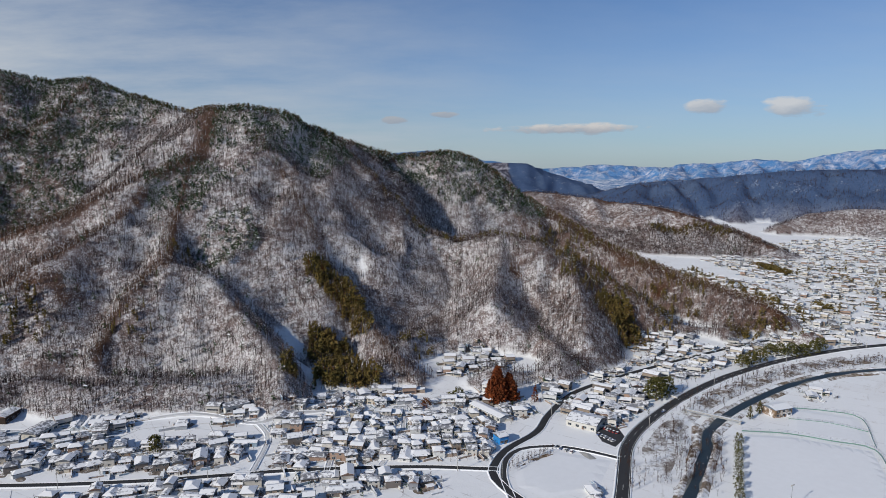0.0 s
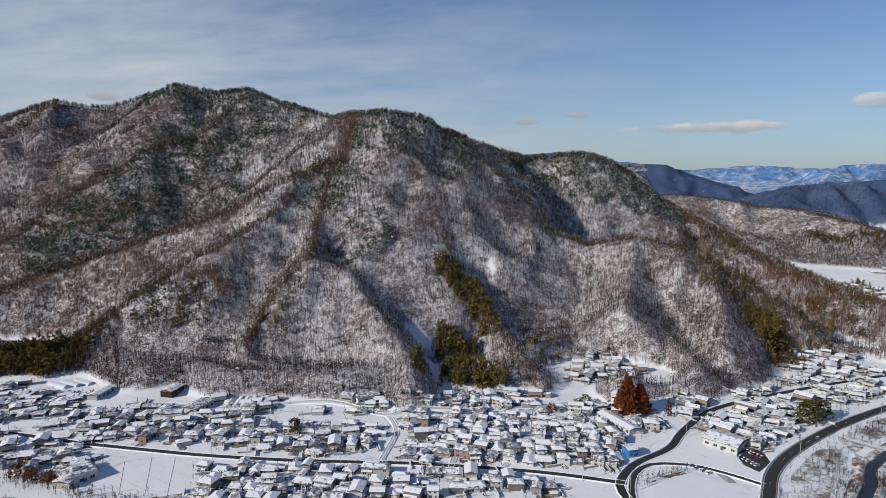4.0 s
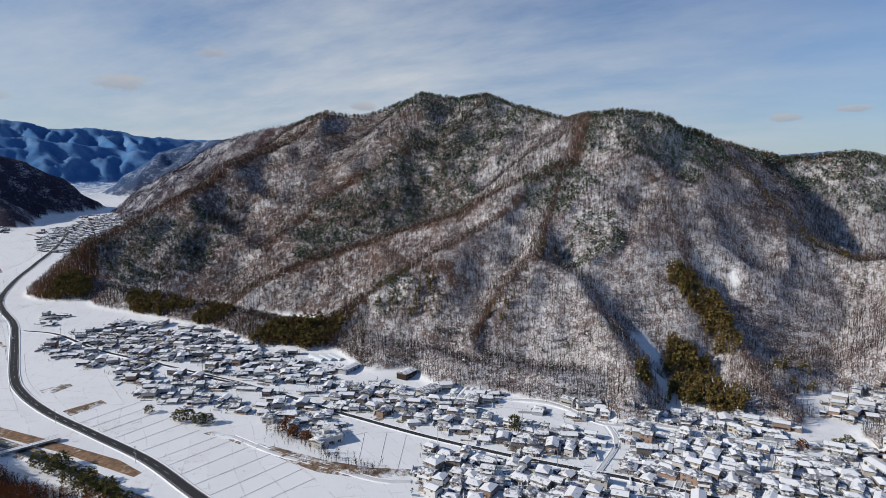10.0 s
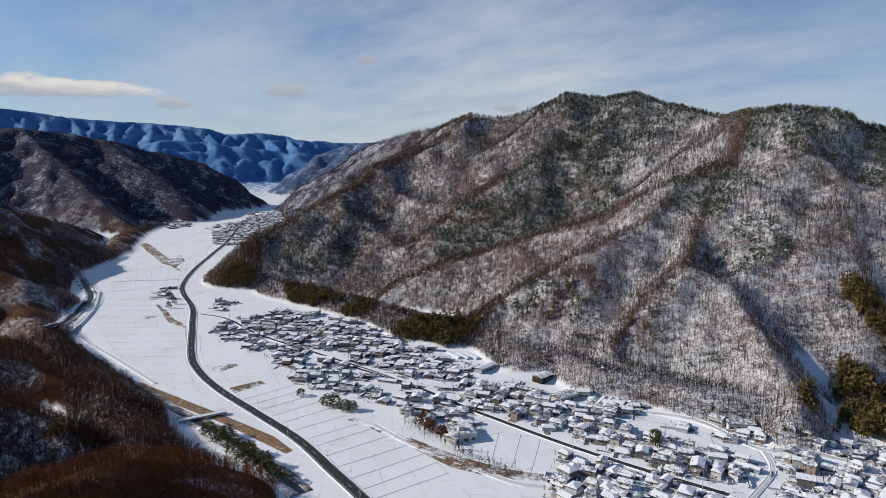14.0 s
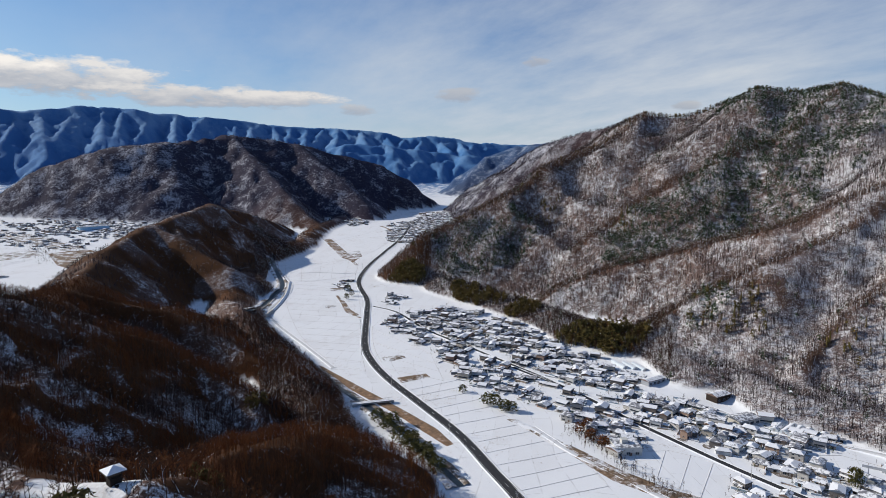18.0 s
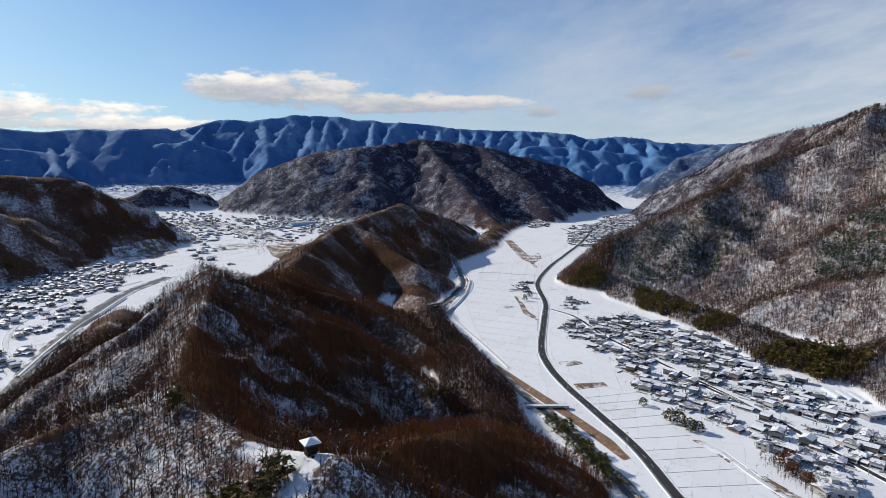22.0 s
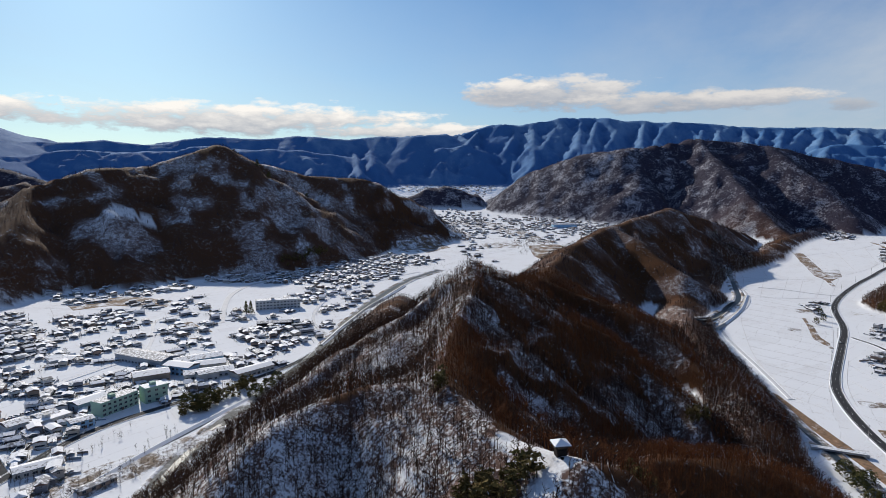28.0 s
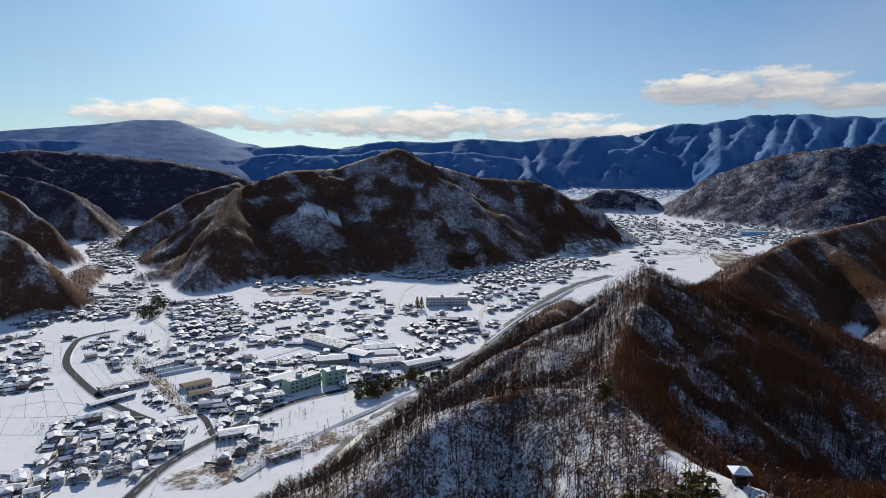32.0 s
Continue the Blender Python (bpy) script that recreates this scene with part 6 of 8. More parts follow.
block([(-3348, -968), (-4406, -953), (-3745, -427), (-2875, -420)], 30, (35.0, 35.0), 0.53, True)
block([(-446, -564), (-487, -489), (-441, -422), (-388, -447), (-397, -504)], 50, (13.6, 14.4), 0.47, True)
block([(-353, -585), (-442, -595), (-395, -509), (-349, -520)], 60, (16.0, 16.0), 0.42, True)
block([(-318, -513), (-334, -453), (-340, -413), (-319, -387), (-304, -427)], 60, (16.0, 16.0), 0.37, True)
block([(-566, -626), (-556, -521), (-645, -450), (-573, -354), (-513, -417), (-466, -460)], 50, (15.2, 16.0), 0.53, True)
block([(-378, -759), (-412, -699), (-346, -599), (-320, -647)], 60, (17.6, 17.6), 0.42, True)
block([(-839, -397), (-955, -319), (-856, -277), (-728, -296), (-711, -328)], 40, (16.0, 16.0), 0.53, True)
block([(-626, -946), (-661, -843), (-579, -739), (-539, -806)], 60, (16.0, 16.0), 0.53, True)
# villages up and down the valleys
block([(-1677, 741), (-1892, 1065), (-1617, 945), (-1254, 611), (-1287, 578)], 40, (20.8, 21.6), 0.68, True)
block([(-1795, 654), (-1887, 768), (-1718, 698), (-1633, 607)], 40, (17.6, 17.6), 0.73, True)
block([(501, 1157), (807, 1346), (1053, 1373), (487, 620), (397, 618), (466, 741), (484, 931)], -30, (15.5, 16.5), 0.6, True)
block([(370, 1055), (474, 911), (464, 727), (399, 622), (379, 639), (382, 788)], -35, (14, 15), 0.75, True)
block([(468, 1242), (565, 1202), (534, 1049), (491, 1000)], -30, (17.6, 19.2), 0.73, True)

block([(-939, 333), (-922, 352), (-846, 324), (-863, 306)], 20, (13, 14), 0.7, True)
block([(-1905, 697), (-1828, 741), (-1689, 684), (-1759, 642)], 30, (15, 16), 0.8, True)
block([(-1399, 618), (-1352, 671), (-1633, 901), (-1926, 1085), (-1822, 927), (-1593, 736)], 40, (17, 18), 0.75, True)
block([(-800, 349), (-791, 373), (-730, 345), (-738, 324)], 30, (14, 15), 0.6, True)
block([(-1914, 954), (-2045, 1176), (-1125, 674), (-1707, 925)], 40, (24, 24), 0.6, True)
block([(-730, -1100), (-742, -1020), (-903, -1267), (-1201, -1706), (-1329, -1928), (-1088, -1607)], 60, (17, 18), 0.6, True)
block([(-391, -761), (-491, -724), (-559, -703), (-613, -795), (-571, -865), (-451, -823)], 65, (13, 14), 0.7, True)
block([(-363, -628), (-401, -558), (-458, -616), (-401, -670)], 65, (14, 15), 0.45, True)
block([(-694, -360), (-871, -336), (-983, -319), (-1006, -388), (-830, -412)], 40, (17, 18), 0.6, True)

block([(-1081, -406), (-1133, -272), (-1227, -254), (-1283, -367), (-1185, -422)], 35, (18, 19), 0.7, True)

block([(-2082, -230), (-2357, -25), (-1986, 161), (-1652, 161), (-1705, -19), (-1841, -154)], 35, (24, 25), 0.65, True)
block([(-1806, -522), (-2304, -480), (-732, -74), (-2320, -318), (-1880, -410)], 20, (26, 27), 0.5, True)


def place_buildings():
    near = sorted((s for s in SPOTS if s[3] < 6), key=lambda s: math.hypot(s[0], s[1]))
    FAR_SPOTS.extend(near[290:])
    FAR_SPOTS.extend(s for s in SPOTS if s[3] > 5 and math.hypot(s[0], s[1]) > 480)
    gone = set(near[290:]) | {s for s in SPOTS if s[3] > 5 and math.hypot(s[0], s[1]) > 480}
    SPOTS[:] = [s for s in SPOTS if s not in gone]
    xs = np.array([s[0] for s in SPOTS] + [s[1] for s in SPECIAL])
    ys = np.array([s[1] for s in SPOTS] + [s[2] for s in SPECIAL])
    zs = ground_at(xs, ys)
    for (x, y, turn, kind), z in zip(SPOTS, zs):
        m = pose(x, y, z, 0, 0, turn)
        k = random.uniform(0.70, 0.95)
        if USED[kind]:
            copy_thing(KINDS[kind], m @ Matrix.Diagonal((k * random.uniform(0.9, 1.2), k, random.uniform(0.74, 0.92), 1)))
        else:
            KINDS[kind].matrix_basis, USED[kind] = m, True
    for (ob, x, y, turn), z in zip(SPECIAL, zs[len(SPOTS):]):
        ob.matrix_basis = pose(x, y, z, 0, 0, turn)


place_buildings()


def far_houses():
    """Houses of the distant quarters: walls, dark eaves and snowy gables in one mesh each."""
    n = len(FAR_SPOTS)
    p = np.array([(s[0], s[1], math.radians(s[2])) for s in FAR_SPOTS])
    rng = np.random.RandomState(4)
    w, d = rng.uniform(3.2, 5.4, n) * rng.choice([1.0] * 9 + [1.5], n), rng.uniform(2.8, 4.3, n)
    h, z = rng.choice([2.3, 2.6, 2.9, 4.6, 5.2], n), ground_at(p[:, 0], p[:, 1])
    small = np.array([q[3] > 5 for q in FAR_SPOTS])
    w, d, h = np.where(small, w * 0.6, w), np.where(small, d * 0.55, d), np.where(small, 2.5, h)
    c, s = np.cos(p[:, 2]), np.sin(p[:, 2])

    def corner(u, v, t):
        return np.stack([p[:, 0] + u * c - v * s, p[:, 1] + u * s + v * c, z + t], -1)

    def group(name, label, columns, faces, mat):
        k = len(columns)
        verts = np.stack(columns, 1).reshape(-1, 3)
        quads = (np.array(faces)[None] + (np.arange(n) * k)[:, None, None]).reshape(-1, 4)
        mesh = mesh_from(verts, quads)
        mesh.materials.append(mat)
        tagged(new(name, mesh), label, "house", kind="stuff")

    base = [corner(u * w, v * d, -2.0 + 0 * h) for u, v in ((-1, -1), (1, -1), (1, 1), (-1, 1))]
    eave = [corner(u * w, v * d, h) for u, v in ((-1, -1), (1, -1), (1, 1), (-1, 1))]
    group("distant_house_walls", "walls of distant houses with dark windows", base + eave, [(0, 1, 5, 4), (1, 2, 6, 5), (2, 3, 7, 6), (3, 0, 4, 7)], WALL)
    rise = d * rng.uniform(0.16, 0.34, n)
    for name, label, out, lift, mat in (("distant_roofs", "tiled roofs of distant houses", 0.45, 0.0, TILE), ("distant_roof_snow", "snow on the roofs of distant houses", 0.3, 0.11, ROOF_SNOW)):
        e = [corner(u * (w + out), v * (d + out), h - 0.2 + lift) for u, v in ((-1, -1), (1, -1), (1, 1), (-1, 1))]
        r = [corner(u * (w + out), 0 * d, h + rise + lift) for u in (-1, 1)]
        f = [corner(u * (w + out), v * (d + out), h - 0.35) for u, v in ((-1, -1), (1, -1), (1, 1), (-1, 1))]
        g = [corner(u * (w + out), 0 * d, h - 0.2 + lift) for u in (-1, 1)]
        group(name, label, e + r + f + g, [(0, 1, 5, 4), (2, 3, 4, 5), (6, 7, 1, 0), (8, 9, 3, 2), (7, 8, 2, 1), (9, 6, 0, 3), (1, 11, 2, 5), (3, 10, 0, 4)], mat)
    band = [corner(u * (w + 0.03) , v * (d + 0.03), t) for t in (1.0 + 0 * h, 2.1 + 0 * h) for u, v in ((-0.8, -1), (0.8, -1), (1, -0.7), (1, 0.7), (0.8, 1), (-0.8, 1), (-1, 0.7), (-1, -0.7))]
    group("distant_windows", "dark windows of distant houses", band, [(0, 1, 9, 8), (2, 3, 11, 10), (4, 5, 13, 12), (6, 7, 15, 14)], PANE)


far_houses()


# ---- woods ----


def twig_material(name, colours, frost, grain=1.0):
    """Bark and twigs: a colour of its own for each stem, some of them rimed with snow."""
    m, n = material(name)
    g = n.add("NewGeometry")
    rnd, pos = g.outputs["Random Per Island"], g.outputs["Position"]
    stand = n.ramp(n.noise(pos, 0.025, 4.0), 0.35, 0.65)
    base = n.mix(stand, colours[0], colours[1])
    base = n.mix(n.ramp(rnd, 0.0, 1.0), base, colours[2])
    rime = n.math("GREATER_THAN", n.math("FRACT", n.math("MULTIPLY", rnd, 7.13)), 1.0 - frost)
    finish(n, n.mix(rime, base, (0.78, 0.79, 0.82)), 0.9, spec=0.15)
    return m


TWIG_PALE = twig_material("rimed_twigs", ((0.105, 0.068, 0.062), (0.145, 0.072, 0.058), (0.04, 0.026, 0.024)), 0.12)
TWIG_RIME = twig_material("snow_rimed_twigs", ((0.36, 0.305, 0.305), (0.29, 0.22, 0.215), (0.12, 0.09, 0.086)), 0.2)
STEM = twig_material("dark_stems", ((0.042, 0.032, 0.031), (0.058, 0.040, 0.036), (0.020, 0.015, 0.015)), 0.0)
TWIG_BROWN = twig_material("brown_twigs", ((0.095, 0.042, 0.021), (0.070, 0.038, 0.024), (0.028, 0.016, 0.012)), 0.02)
TWIG_RED = twig_material("dry_oak_leaves", ((0.27, 0.092, 0.024), (0.18, 0.062, 0.021), (0.06, 0.025, 0.011)), 0.0)
# twigs of the far woods, with a bluish haze painted into their brown
TWIG_FAR = twig_material("hazed_distant_twigs", ((0.055, 0.041, 0.047), (0.074, 0.047, 0.050), (0.027, 0.021, 0.026)), 0.0)
TWIG_CREST = twig_material("crest_oak_twigs", ((0.20, 0.115, 0.072), (0.165, 0.105, 0.075), (0.07, 0.042, 0.032)), 0.08)
NEEDLE = twig_material("pine_needles", ((0.155, 0.125, 0.036), (0.17, 0.108, 0.034), (0.075, 0.060, 0.020)), 0.0)
NEEDLE_SNOW = twig_material("snowy_pine_needles", ((0.060, 0.105, 0.048), (0.075, 0.105, 0.052), (0.03, 0.05, 0.028)), 0.10)


def bare_tree(seed, branches, twigs, wide=1.0):
    """A leafless tree one metre high as arrays: a three-sided stem, tapering branches, fine twigs."""
    r = random.Random(seed)
    v, f = [], []

    def spike(a, b, width):
        d = b - a
        side = d.cross(Vector((r.uniform(-1, 1), r.uniform(-1, 1), 0.3))).normalized() * width / 2
        i = len(v)
        v.extend([a - side, a + side, b])
        f.append((i, i + 1, i + 2))

    lean = Vector((r.uniform(-0.06, 0.06), r.uniform(-0.06, 0.06), 0))
    top = Vector((0, 0, 0.92)) + lean * 2
    ring = [Vector((math.cos(a) * 0.011, math.sin(a) * 0.011, -0.05)) * wide for a in (0, 2.1, 4.2)]
    i = len(v)
    v.extend(ring + [top])
    f.extend([(i, i + 1, i + 3), (i + 1, i + 2, i + 3), (i + 2, i, i + 3)])
    ends = []
    for k in range(branches):
        h = r.uniform(0.28, 0.85)
        a = Vector((0, 0, h)) + lean * 2 * h
        turn, up = r.uniform(0, 6.28), r.uniform(0.55, 1.15)
        length = r.uniform(0.18, 0.38) * (1.15 - 0.5 * h)
        b = a + Vector((math.cos(turn) * math.cos(up), math.sin(turn) * math.cos(up), math.sin(up))) * length
        spike(a, b, 0.016 * wide)
        ends.append((a, b))
    for k in range(twigs):
        a, b = r.choice(ends)
        s = a.lerp(b, r.uniform(0.3, 0.95))
        e = s + Vector((r.uniform(-1, 1), r.uniform(-1, 1), r.uniform(0.1, 1.4))).normalized() * r.uniform(0.06, 0.15)
        spike(s, e, 0.014 * wide)
    return np.array([tuple(q) for q in v]), np.array(f), 3 + branches


def leafy_tree(seed, clumps, low, spread):
    """A tree with leaf or needle clumps: small ragged tufts round a stem."""
    r = random.Random(seed)
    v, f = [], []
    i = 0
    v.extend([Vector((0.02, 0, -0.05)), Vector((-0.01, 0.018, -0.05)), Vector((-0.01, -0.018, -0.05)), Vector((0, 0, 0.9))])
    f.extend([(0, 1, 3), (1, 2, 3), (2, 0, 3)])
    for k in range(clumps):
        h = low + (1 - low) * (k + r.random()) / clumps
        reach = spread * math.sqrt(max(0.02, 1 - ((h - low) / (1.02 - low)) ** 1.5)) * r.uniform(0.4, 1.0)
        turn = r.uniform(0, 6.28)
        c = Vector((math.cos(turn) * reach, math.sin(turn) * reach, h))
        size = r.uniform(0.09, 0.15)
        for _ in range(4):
            i = len(v)
            q = [c + Vector((r.gauss(0, 1), r.gauss(0, 1), r.gauss(0, 0.7))) * size * 0.8 for _ in range(3)]
            v.extend(q)
            f.append((i, i + 1, i + 2))
    return np.array([tuple(q) for q in v]), np.array(f)


def conifer(seed, tiers=7, wide=0.17):
    """A cedar one metre high: ragged drooping tiers round a stem."""
    r = random.Random(seed)
    v, f = [Vector((0.018, 0, -0.05)), Vector((-0.01, 0.016, -0.05)), Vector((-0.01, -0.016, -0.05)), Vector((0, 0, 0.95))], [(0, 1, 3), (1, 2, 3), (2, 0, 3)]
    for t in range(tiers):
        z = 0.12 + 0.84 * t / tiers
        w = wide * (1 - 0.85 * t / tiers) * r.uniform(0.85, 1.15)
        for k in range(6):
            a = 6.283 * (k + r.uniform(-0.3, 0.3)) / 6 + t
            i = len(v)
            v.extend([Vector((0, 0, z + 0.17)), Vector((math.cos(a - 0.5) * w * 0.8, math.sin(a - 0.5) * w * 0.8, z + 0.02)), Vector((math.cos(a + 0.5) * w, math.sin(a + 0.5) * w, z - 0.02 * r.random()))])
            f.append((i, i + 1, i + 2))
    return np.array([tuple(q) for q in v]), np.array(f)


def scatter(name, label, category, mat, kinds, x, y, z, tall, rng, sink=0.3, wood=None):
    """One mesh of many trees of several kinds, each turned and sized on its own; wood: the material of stems and boughs."""
    if len(x) == 0:
        return
    pick = rng.randint(0, len(kinds), len(x))
    vs, fs, ms, base = [], [], [], 0
    for k, (tv, tf, *stiff) in enumerate(kinds):
        m = pick == k
        n = int(m.sum())
        if not n:
            continue
        a = rng.uniform(0, 2 * np.pi, n)
        c, s = np.cos(a)[:, None], np.sin(a)[:, None]
        hh = tall[m][:, None]
        fat = hh * rng.uniform(0.85, 1.2, n)[:, None]
        px = x[m][:, None] + fat * (tv[None, :, 0] * c - tv[None, :, 1] * s)
        py = y[m][:, None] + fat * (tv[None, :, 0] * s + tv[None, :, 1] * c)
        pz = z[m][:, None] - sink + hh * tv[None, :, 2]
        vs.append(np.stack([px, py, pz], -1).reshape(-1, 3))
        fs.append((tf[None] + (base + np.arange(n) * len(tv))[:, None, None]).reshape(-1, 3))
        ms.append(np.tile(np.arange(len(tf)) < (stiff[0] if stiff and wood else 0), n))
        base += n * len(tv)
    verts, tris = np.concatenate(vs), np.concatenate(fs)
    mesh = mesh_from(verts, np.zeros((0, 4), int), tris)
    mesh.materials.append(mat)
    if wood:
        mesh.materials.append(wood)
        mesh.polygons.foreach_set("material_index", np.concatenate(ms).astype(np.int32))
    return tagged(new(name, mesh), label, category, kind="stuff")


def candidates(count, yaw0, yaw1, r0, r1, rng):
    """Even random spots on the wooded slopes of a sector that the open air reaches."""
    a = np.radians(rng.uniform(yaw0, yaw1, count))
    r = np.sqrt(rng.uniform(r0 * r0, r1 * r1, count))
    x, y = -np.sin(a) * r, np.cos(a) * r
    z = ground_at(x, y)
    ai = np.clip(np.searchsorted(YAW, a) - 1, 0, len(YAW) - 1)
    ri = np.clip(np.searchsorted(RADIUS, r) - 2, 0, len(RADIUS) - 1)
    open_ = (z + 14 - 180) / r > VIEW[ai, ri]
    ok = (z - floor_height(x, y) > 1.8) & (open_ | (rng.rand(count) < 0.06))
    return x[ok], y[ok], z[ok]


EVERGREEN = [(-748, 441, 11), (-652, 446, 9), (-700, 466, 9), (-640, 474, 8), (-735, 462, 8),
             (-873, 419, 20), (-849, 428, 15), (-713, 437, 20), (-678, 440, 14), (-603, 442, 17), (-590, 449, 12),
             (-484, 423, 18), (-470, 443, 24), (-439, 450, 26), (-507, 501, 18),
             (-104, 554, 14), (-109, 542, 10), (-90, 547, 13), (-86, 496, 15), (-69, 488, 17), (-57, 482, 12), (-86, 482, 11), (-116, 467, 6), (-123, 486, 5),
             (-124, 625, 12), (-114, 618, 13), (-104, 613, 14), (-94, 603, 14), (-84, 595, 13), (-72, 576, 12),
             (193, 598, 22), (189, 636, 20)]
MIXED = [(182, 679, 45), (206, 653, 50), (227, 640, 45), (195, 890, 45), (281, 735, 50), (-17, 554, 18), (-265, 520, 16), (-356, 512, 22), (-386, 511, 22), (-806, 636, 28), (-654, 666, 18), (-259, 610, 14)]
SNOWY_PINE = [(-529, 811, 90), (-543, 716, 80), (-584, 664, 70), (-520, 895, 70), (-510, 674, 40), (-484, 704, 30), (-586, 619, 40),
              (-237, 814, 60), (-175, 832, 60), (-282, 699, 40), (-217, 632, 30), (69, 995, 90), (-65, 964, 70), (-478, 736, 60),
              (-644, 947, 60), (-524, 975, 60), (-438, 944, 60), (-584, 982, 50), (-226, 833, 45), (-833, 514, 60), (-798, 562, 50), (-386, 511, 22)]

def build_woods():
    rng = np.random.RandomState(7)
    mountain = [bare_tree(k, 3, 8, 2.1) for k in range(10)]
    thick = [bare_tree(60 + k, 7, 8, 2.6) for k in range(6)]
    close = [bare_tree(40 + k, 9, 12, 1.3) for k in range(8)]
    distant = [bare_tree(80 + k, 7, 3, 3.0) for k in range(6)]
    pines = [leafy_tree(k, 11, 0.3, 0.24) for k in range(6)]
    light = [leafy_tree(90 + k, 6, 0.25, 0.26) for k in range(6)]
    cedars = [conifer(k) for k in range(5)]
    # the mountain over the village
    x, y, z = candidates(360000, -28.0, 78.0, 380.0, 1350.0, rng)
    grove = patch_mask(x, y, EVERGREEN)
    ever = (grove & (rng.rand(len(x)) < 0.5)) | (patch_mask(x, y, MIXED) & (rng.rand(len(x)) < 0.07))
    snowy = patch_mask(x, y, SNOWY_PINE) & (rng.rand(len(x)) < 0.5) & ~ever
    lone = ~ever & (rng.rand(len(x)) < 0.02) & (fbm(x, y, 80.0, 2, 61) > 0.0)
    clear = patch_mask(x, y, CLEARING)
    red = ((oak_stand(x, y, 0.0) > 0) | grove | (crest_band(x, y) > rng.uniform(0.1, 0.9, len(x)))) & ~ever & ~snowy
    bare = ~ever & ~snowy & ~clear & ~lone & ~red
    pale = rng.rand(len(x)) < rime_at(x, y)
    tall = rng.uniform(6.5, 11.0, len(x))
    keep = np.flatnonzero(bare & pale)[:50000]
    scatter("mountain_wood", "bare pale deciduous trees rimed with snow", "forest", TWIG_RIME, mountain, x[keep], y[keep], z[keep], tall[keep], rng, wood=STEM)
    keep = np.flatnonzero(bare & ~pale)[:22000]
    scatter("mountain_wood", "bare grey-brown deciduous trees with little snow", "forest", TWIG_PALE, mountain, x[keep], y[keep], z[keep], tall[keep], rng, wood=STEM)
    keep = np.flatnonzero(red & ~clear)[:24000]
    scatter("oak_wood", "rust-brown oaks with dry leaves on the slope", "forest", TWIG_CREST, mountain, x[keep], y[keep], z[keep], tall[keep], rng)
    keep = np.flatnonzero(ever)[:4200]
    half = len(keep) // 2
    scatter("cedar_grove", "dark green cedars at the foot of the mountain", "forest", NEEDLE, cedars, x[keep[:half]], y[keep[:half]], z[keep[:half]], tall[keep[:half]] * 1.1, rng)
    scatter("pine_grove", "olive green pines on the mountain", "forest", NEEDLE, pines, x[keep[half:]], y[keep[half:]], z[keep[half:]], tall[keep[half:]] * 0.95, rng)
    keep = np.flatnonzero(snowy | lone)[:11000]
    clumps = [(px + pr * math.sqrt(q) * math.cos(a), py + pr * math.sqrt(q) * math.sin(a)) for px, py, pr in EVERGREEN for q, a in rng.rand(int(pr * pr * 0.14), 2) * (1.0, 6.283)]
    gx, gy = np.array(clumps).T
    gz = ground_at(gx, gy)
    mixed = rng.rand(len(gx)) < 0.5
    scatter("grove_oaks", "brown leafless oaks mixed into the evergreen groves", "forest", TWIG_RED, thick, gx[mixed], gy[mixed], gz[mixed], rng.uniform(6.0, 10.0, int(mixed.sum())) * np.clip(1 + 0.9 * fbm(gx[mixed], gy[mixed], 15.0, 2, 13), 0.4, 1.5), rng)
    gx, gy, gz = gx[~mixed], gy[~mixed], gz[~mixed]
    scatter("cedar_edge", "dark olive cedars and broadleaf evergreens at the wood's edge", "forest", NEEDLE, pines, gx, gy, gz, rng.uniform(7.0, 12.0, len(gx)) * np.clip(1 + 0.9 * fbm(gx, gy, 15.0, 2, 13), 0.4, 1.5), rng)
    scatter("snowy_pines", "green pines dusted with snow along the crests", "forest", NEEDLE_SNOW, light, x[keep], y[keep], z[keep], tall[keep] * 0.82, rng)
    # brown woods along the crests of the spurs
    cx, cy = [], []
    for name in ("long spur", "low spur", "cone left", "east ridge", "east spur", "green spur", "west flank", "middle spur"):
        crest = CRESTS[name]
        for (ax, ay, az), (bx, by, bz) in zip(crest[1:], crest[2:]):
            m = int(math.hypot(bx - ax, by - ay) * 2.5)
            t = rng.rand(m)
            w = np.abs(rng.normal(0, 6.5, m))
            d = math.hypot(bx - ax, by - ay)
            nx, ny = -(by - ay) / d, (bx - ax) / d
            s = -1.0 if nx * 0.77 - ny * 0.64 > 0 else 1.0
            cx.append(ax + (bx - ax) * t + nx * w * s)
            cy.append(ay + (by - ay) * t + ny * w * s)
    cx, cy = np.concatenate(cx), np.concatenate(cy)
    cz = ground_at(cx, cy)
    ok = cz - floor_height(cx, cy) > 4
    scatter("crest_wood", "brown leafless trees along the mountain spurs", "forest", TWIG_CREST, thick, cx[ok], cy[ok], cz[ok], rng.uniform(5.0, 8.5, int(ok.sum())), rng)
    # a fringe of pines against the sky
    px, py = [], []
    for name, share in (("main summit", 0.5), ("back summit", 0.35), ("east ridge", 0.30), ("east spur", 0.22), ("west flank", 0.12)):
        crest = CRESTS[name]
        for (ax, ay, az), (bx, by, bz) in zip(crest, crest[1:]):
            t = rng.rand(int(math.hypot(bx - ax, by - ay) * share))
            px.append(ax + (bx - ax) * t + rng.normal(0, 3.5, len(t)))
            py.append(ay + (by - ay) * t + rng.normal(0, 3.5, len(t)))
    px, py = np.concatenate(px), np.concatenate(py)
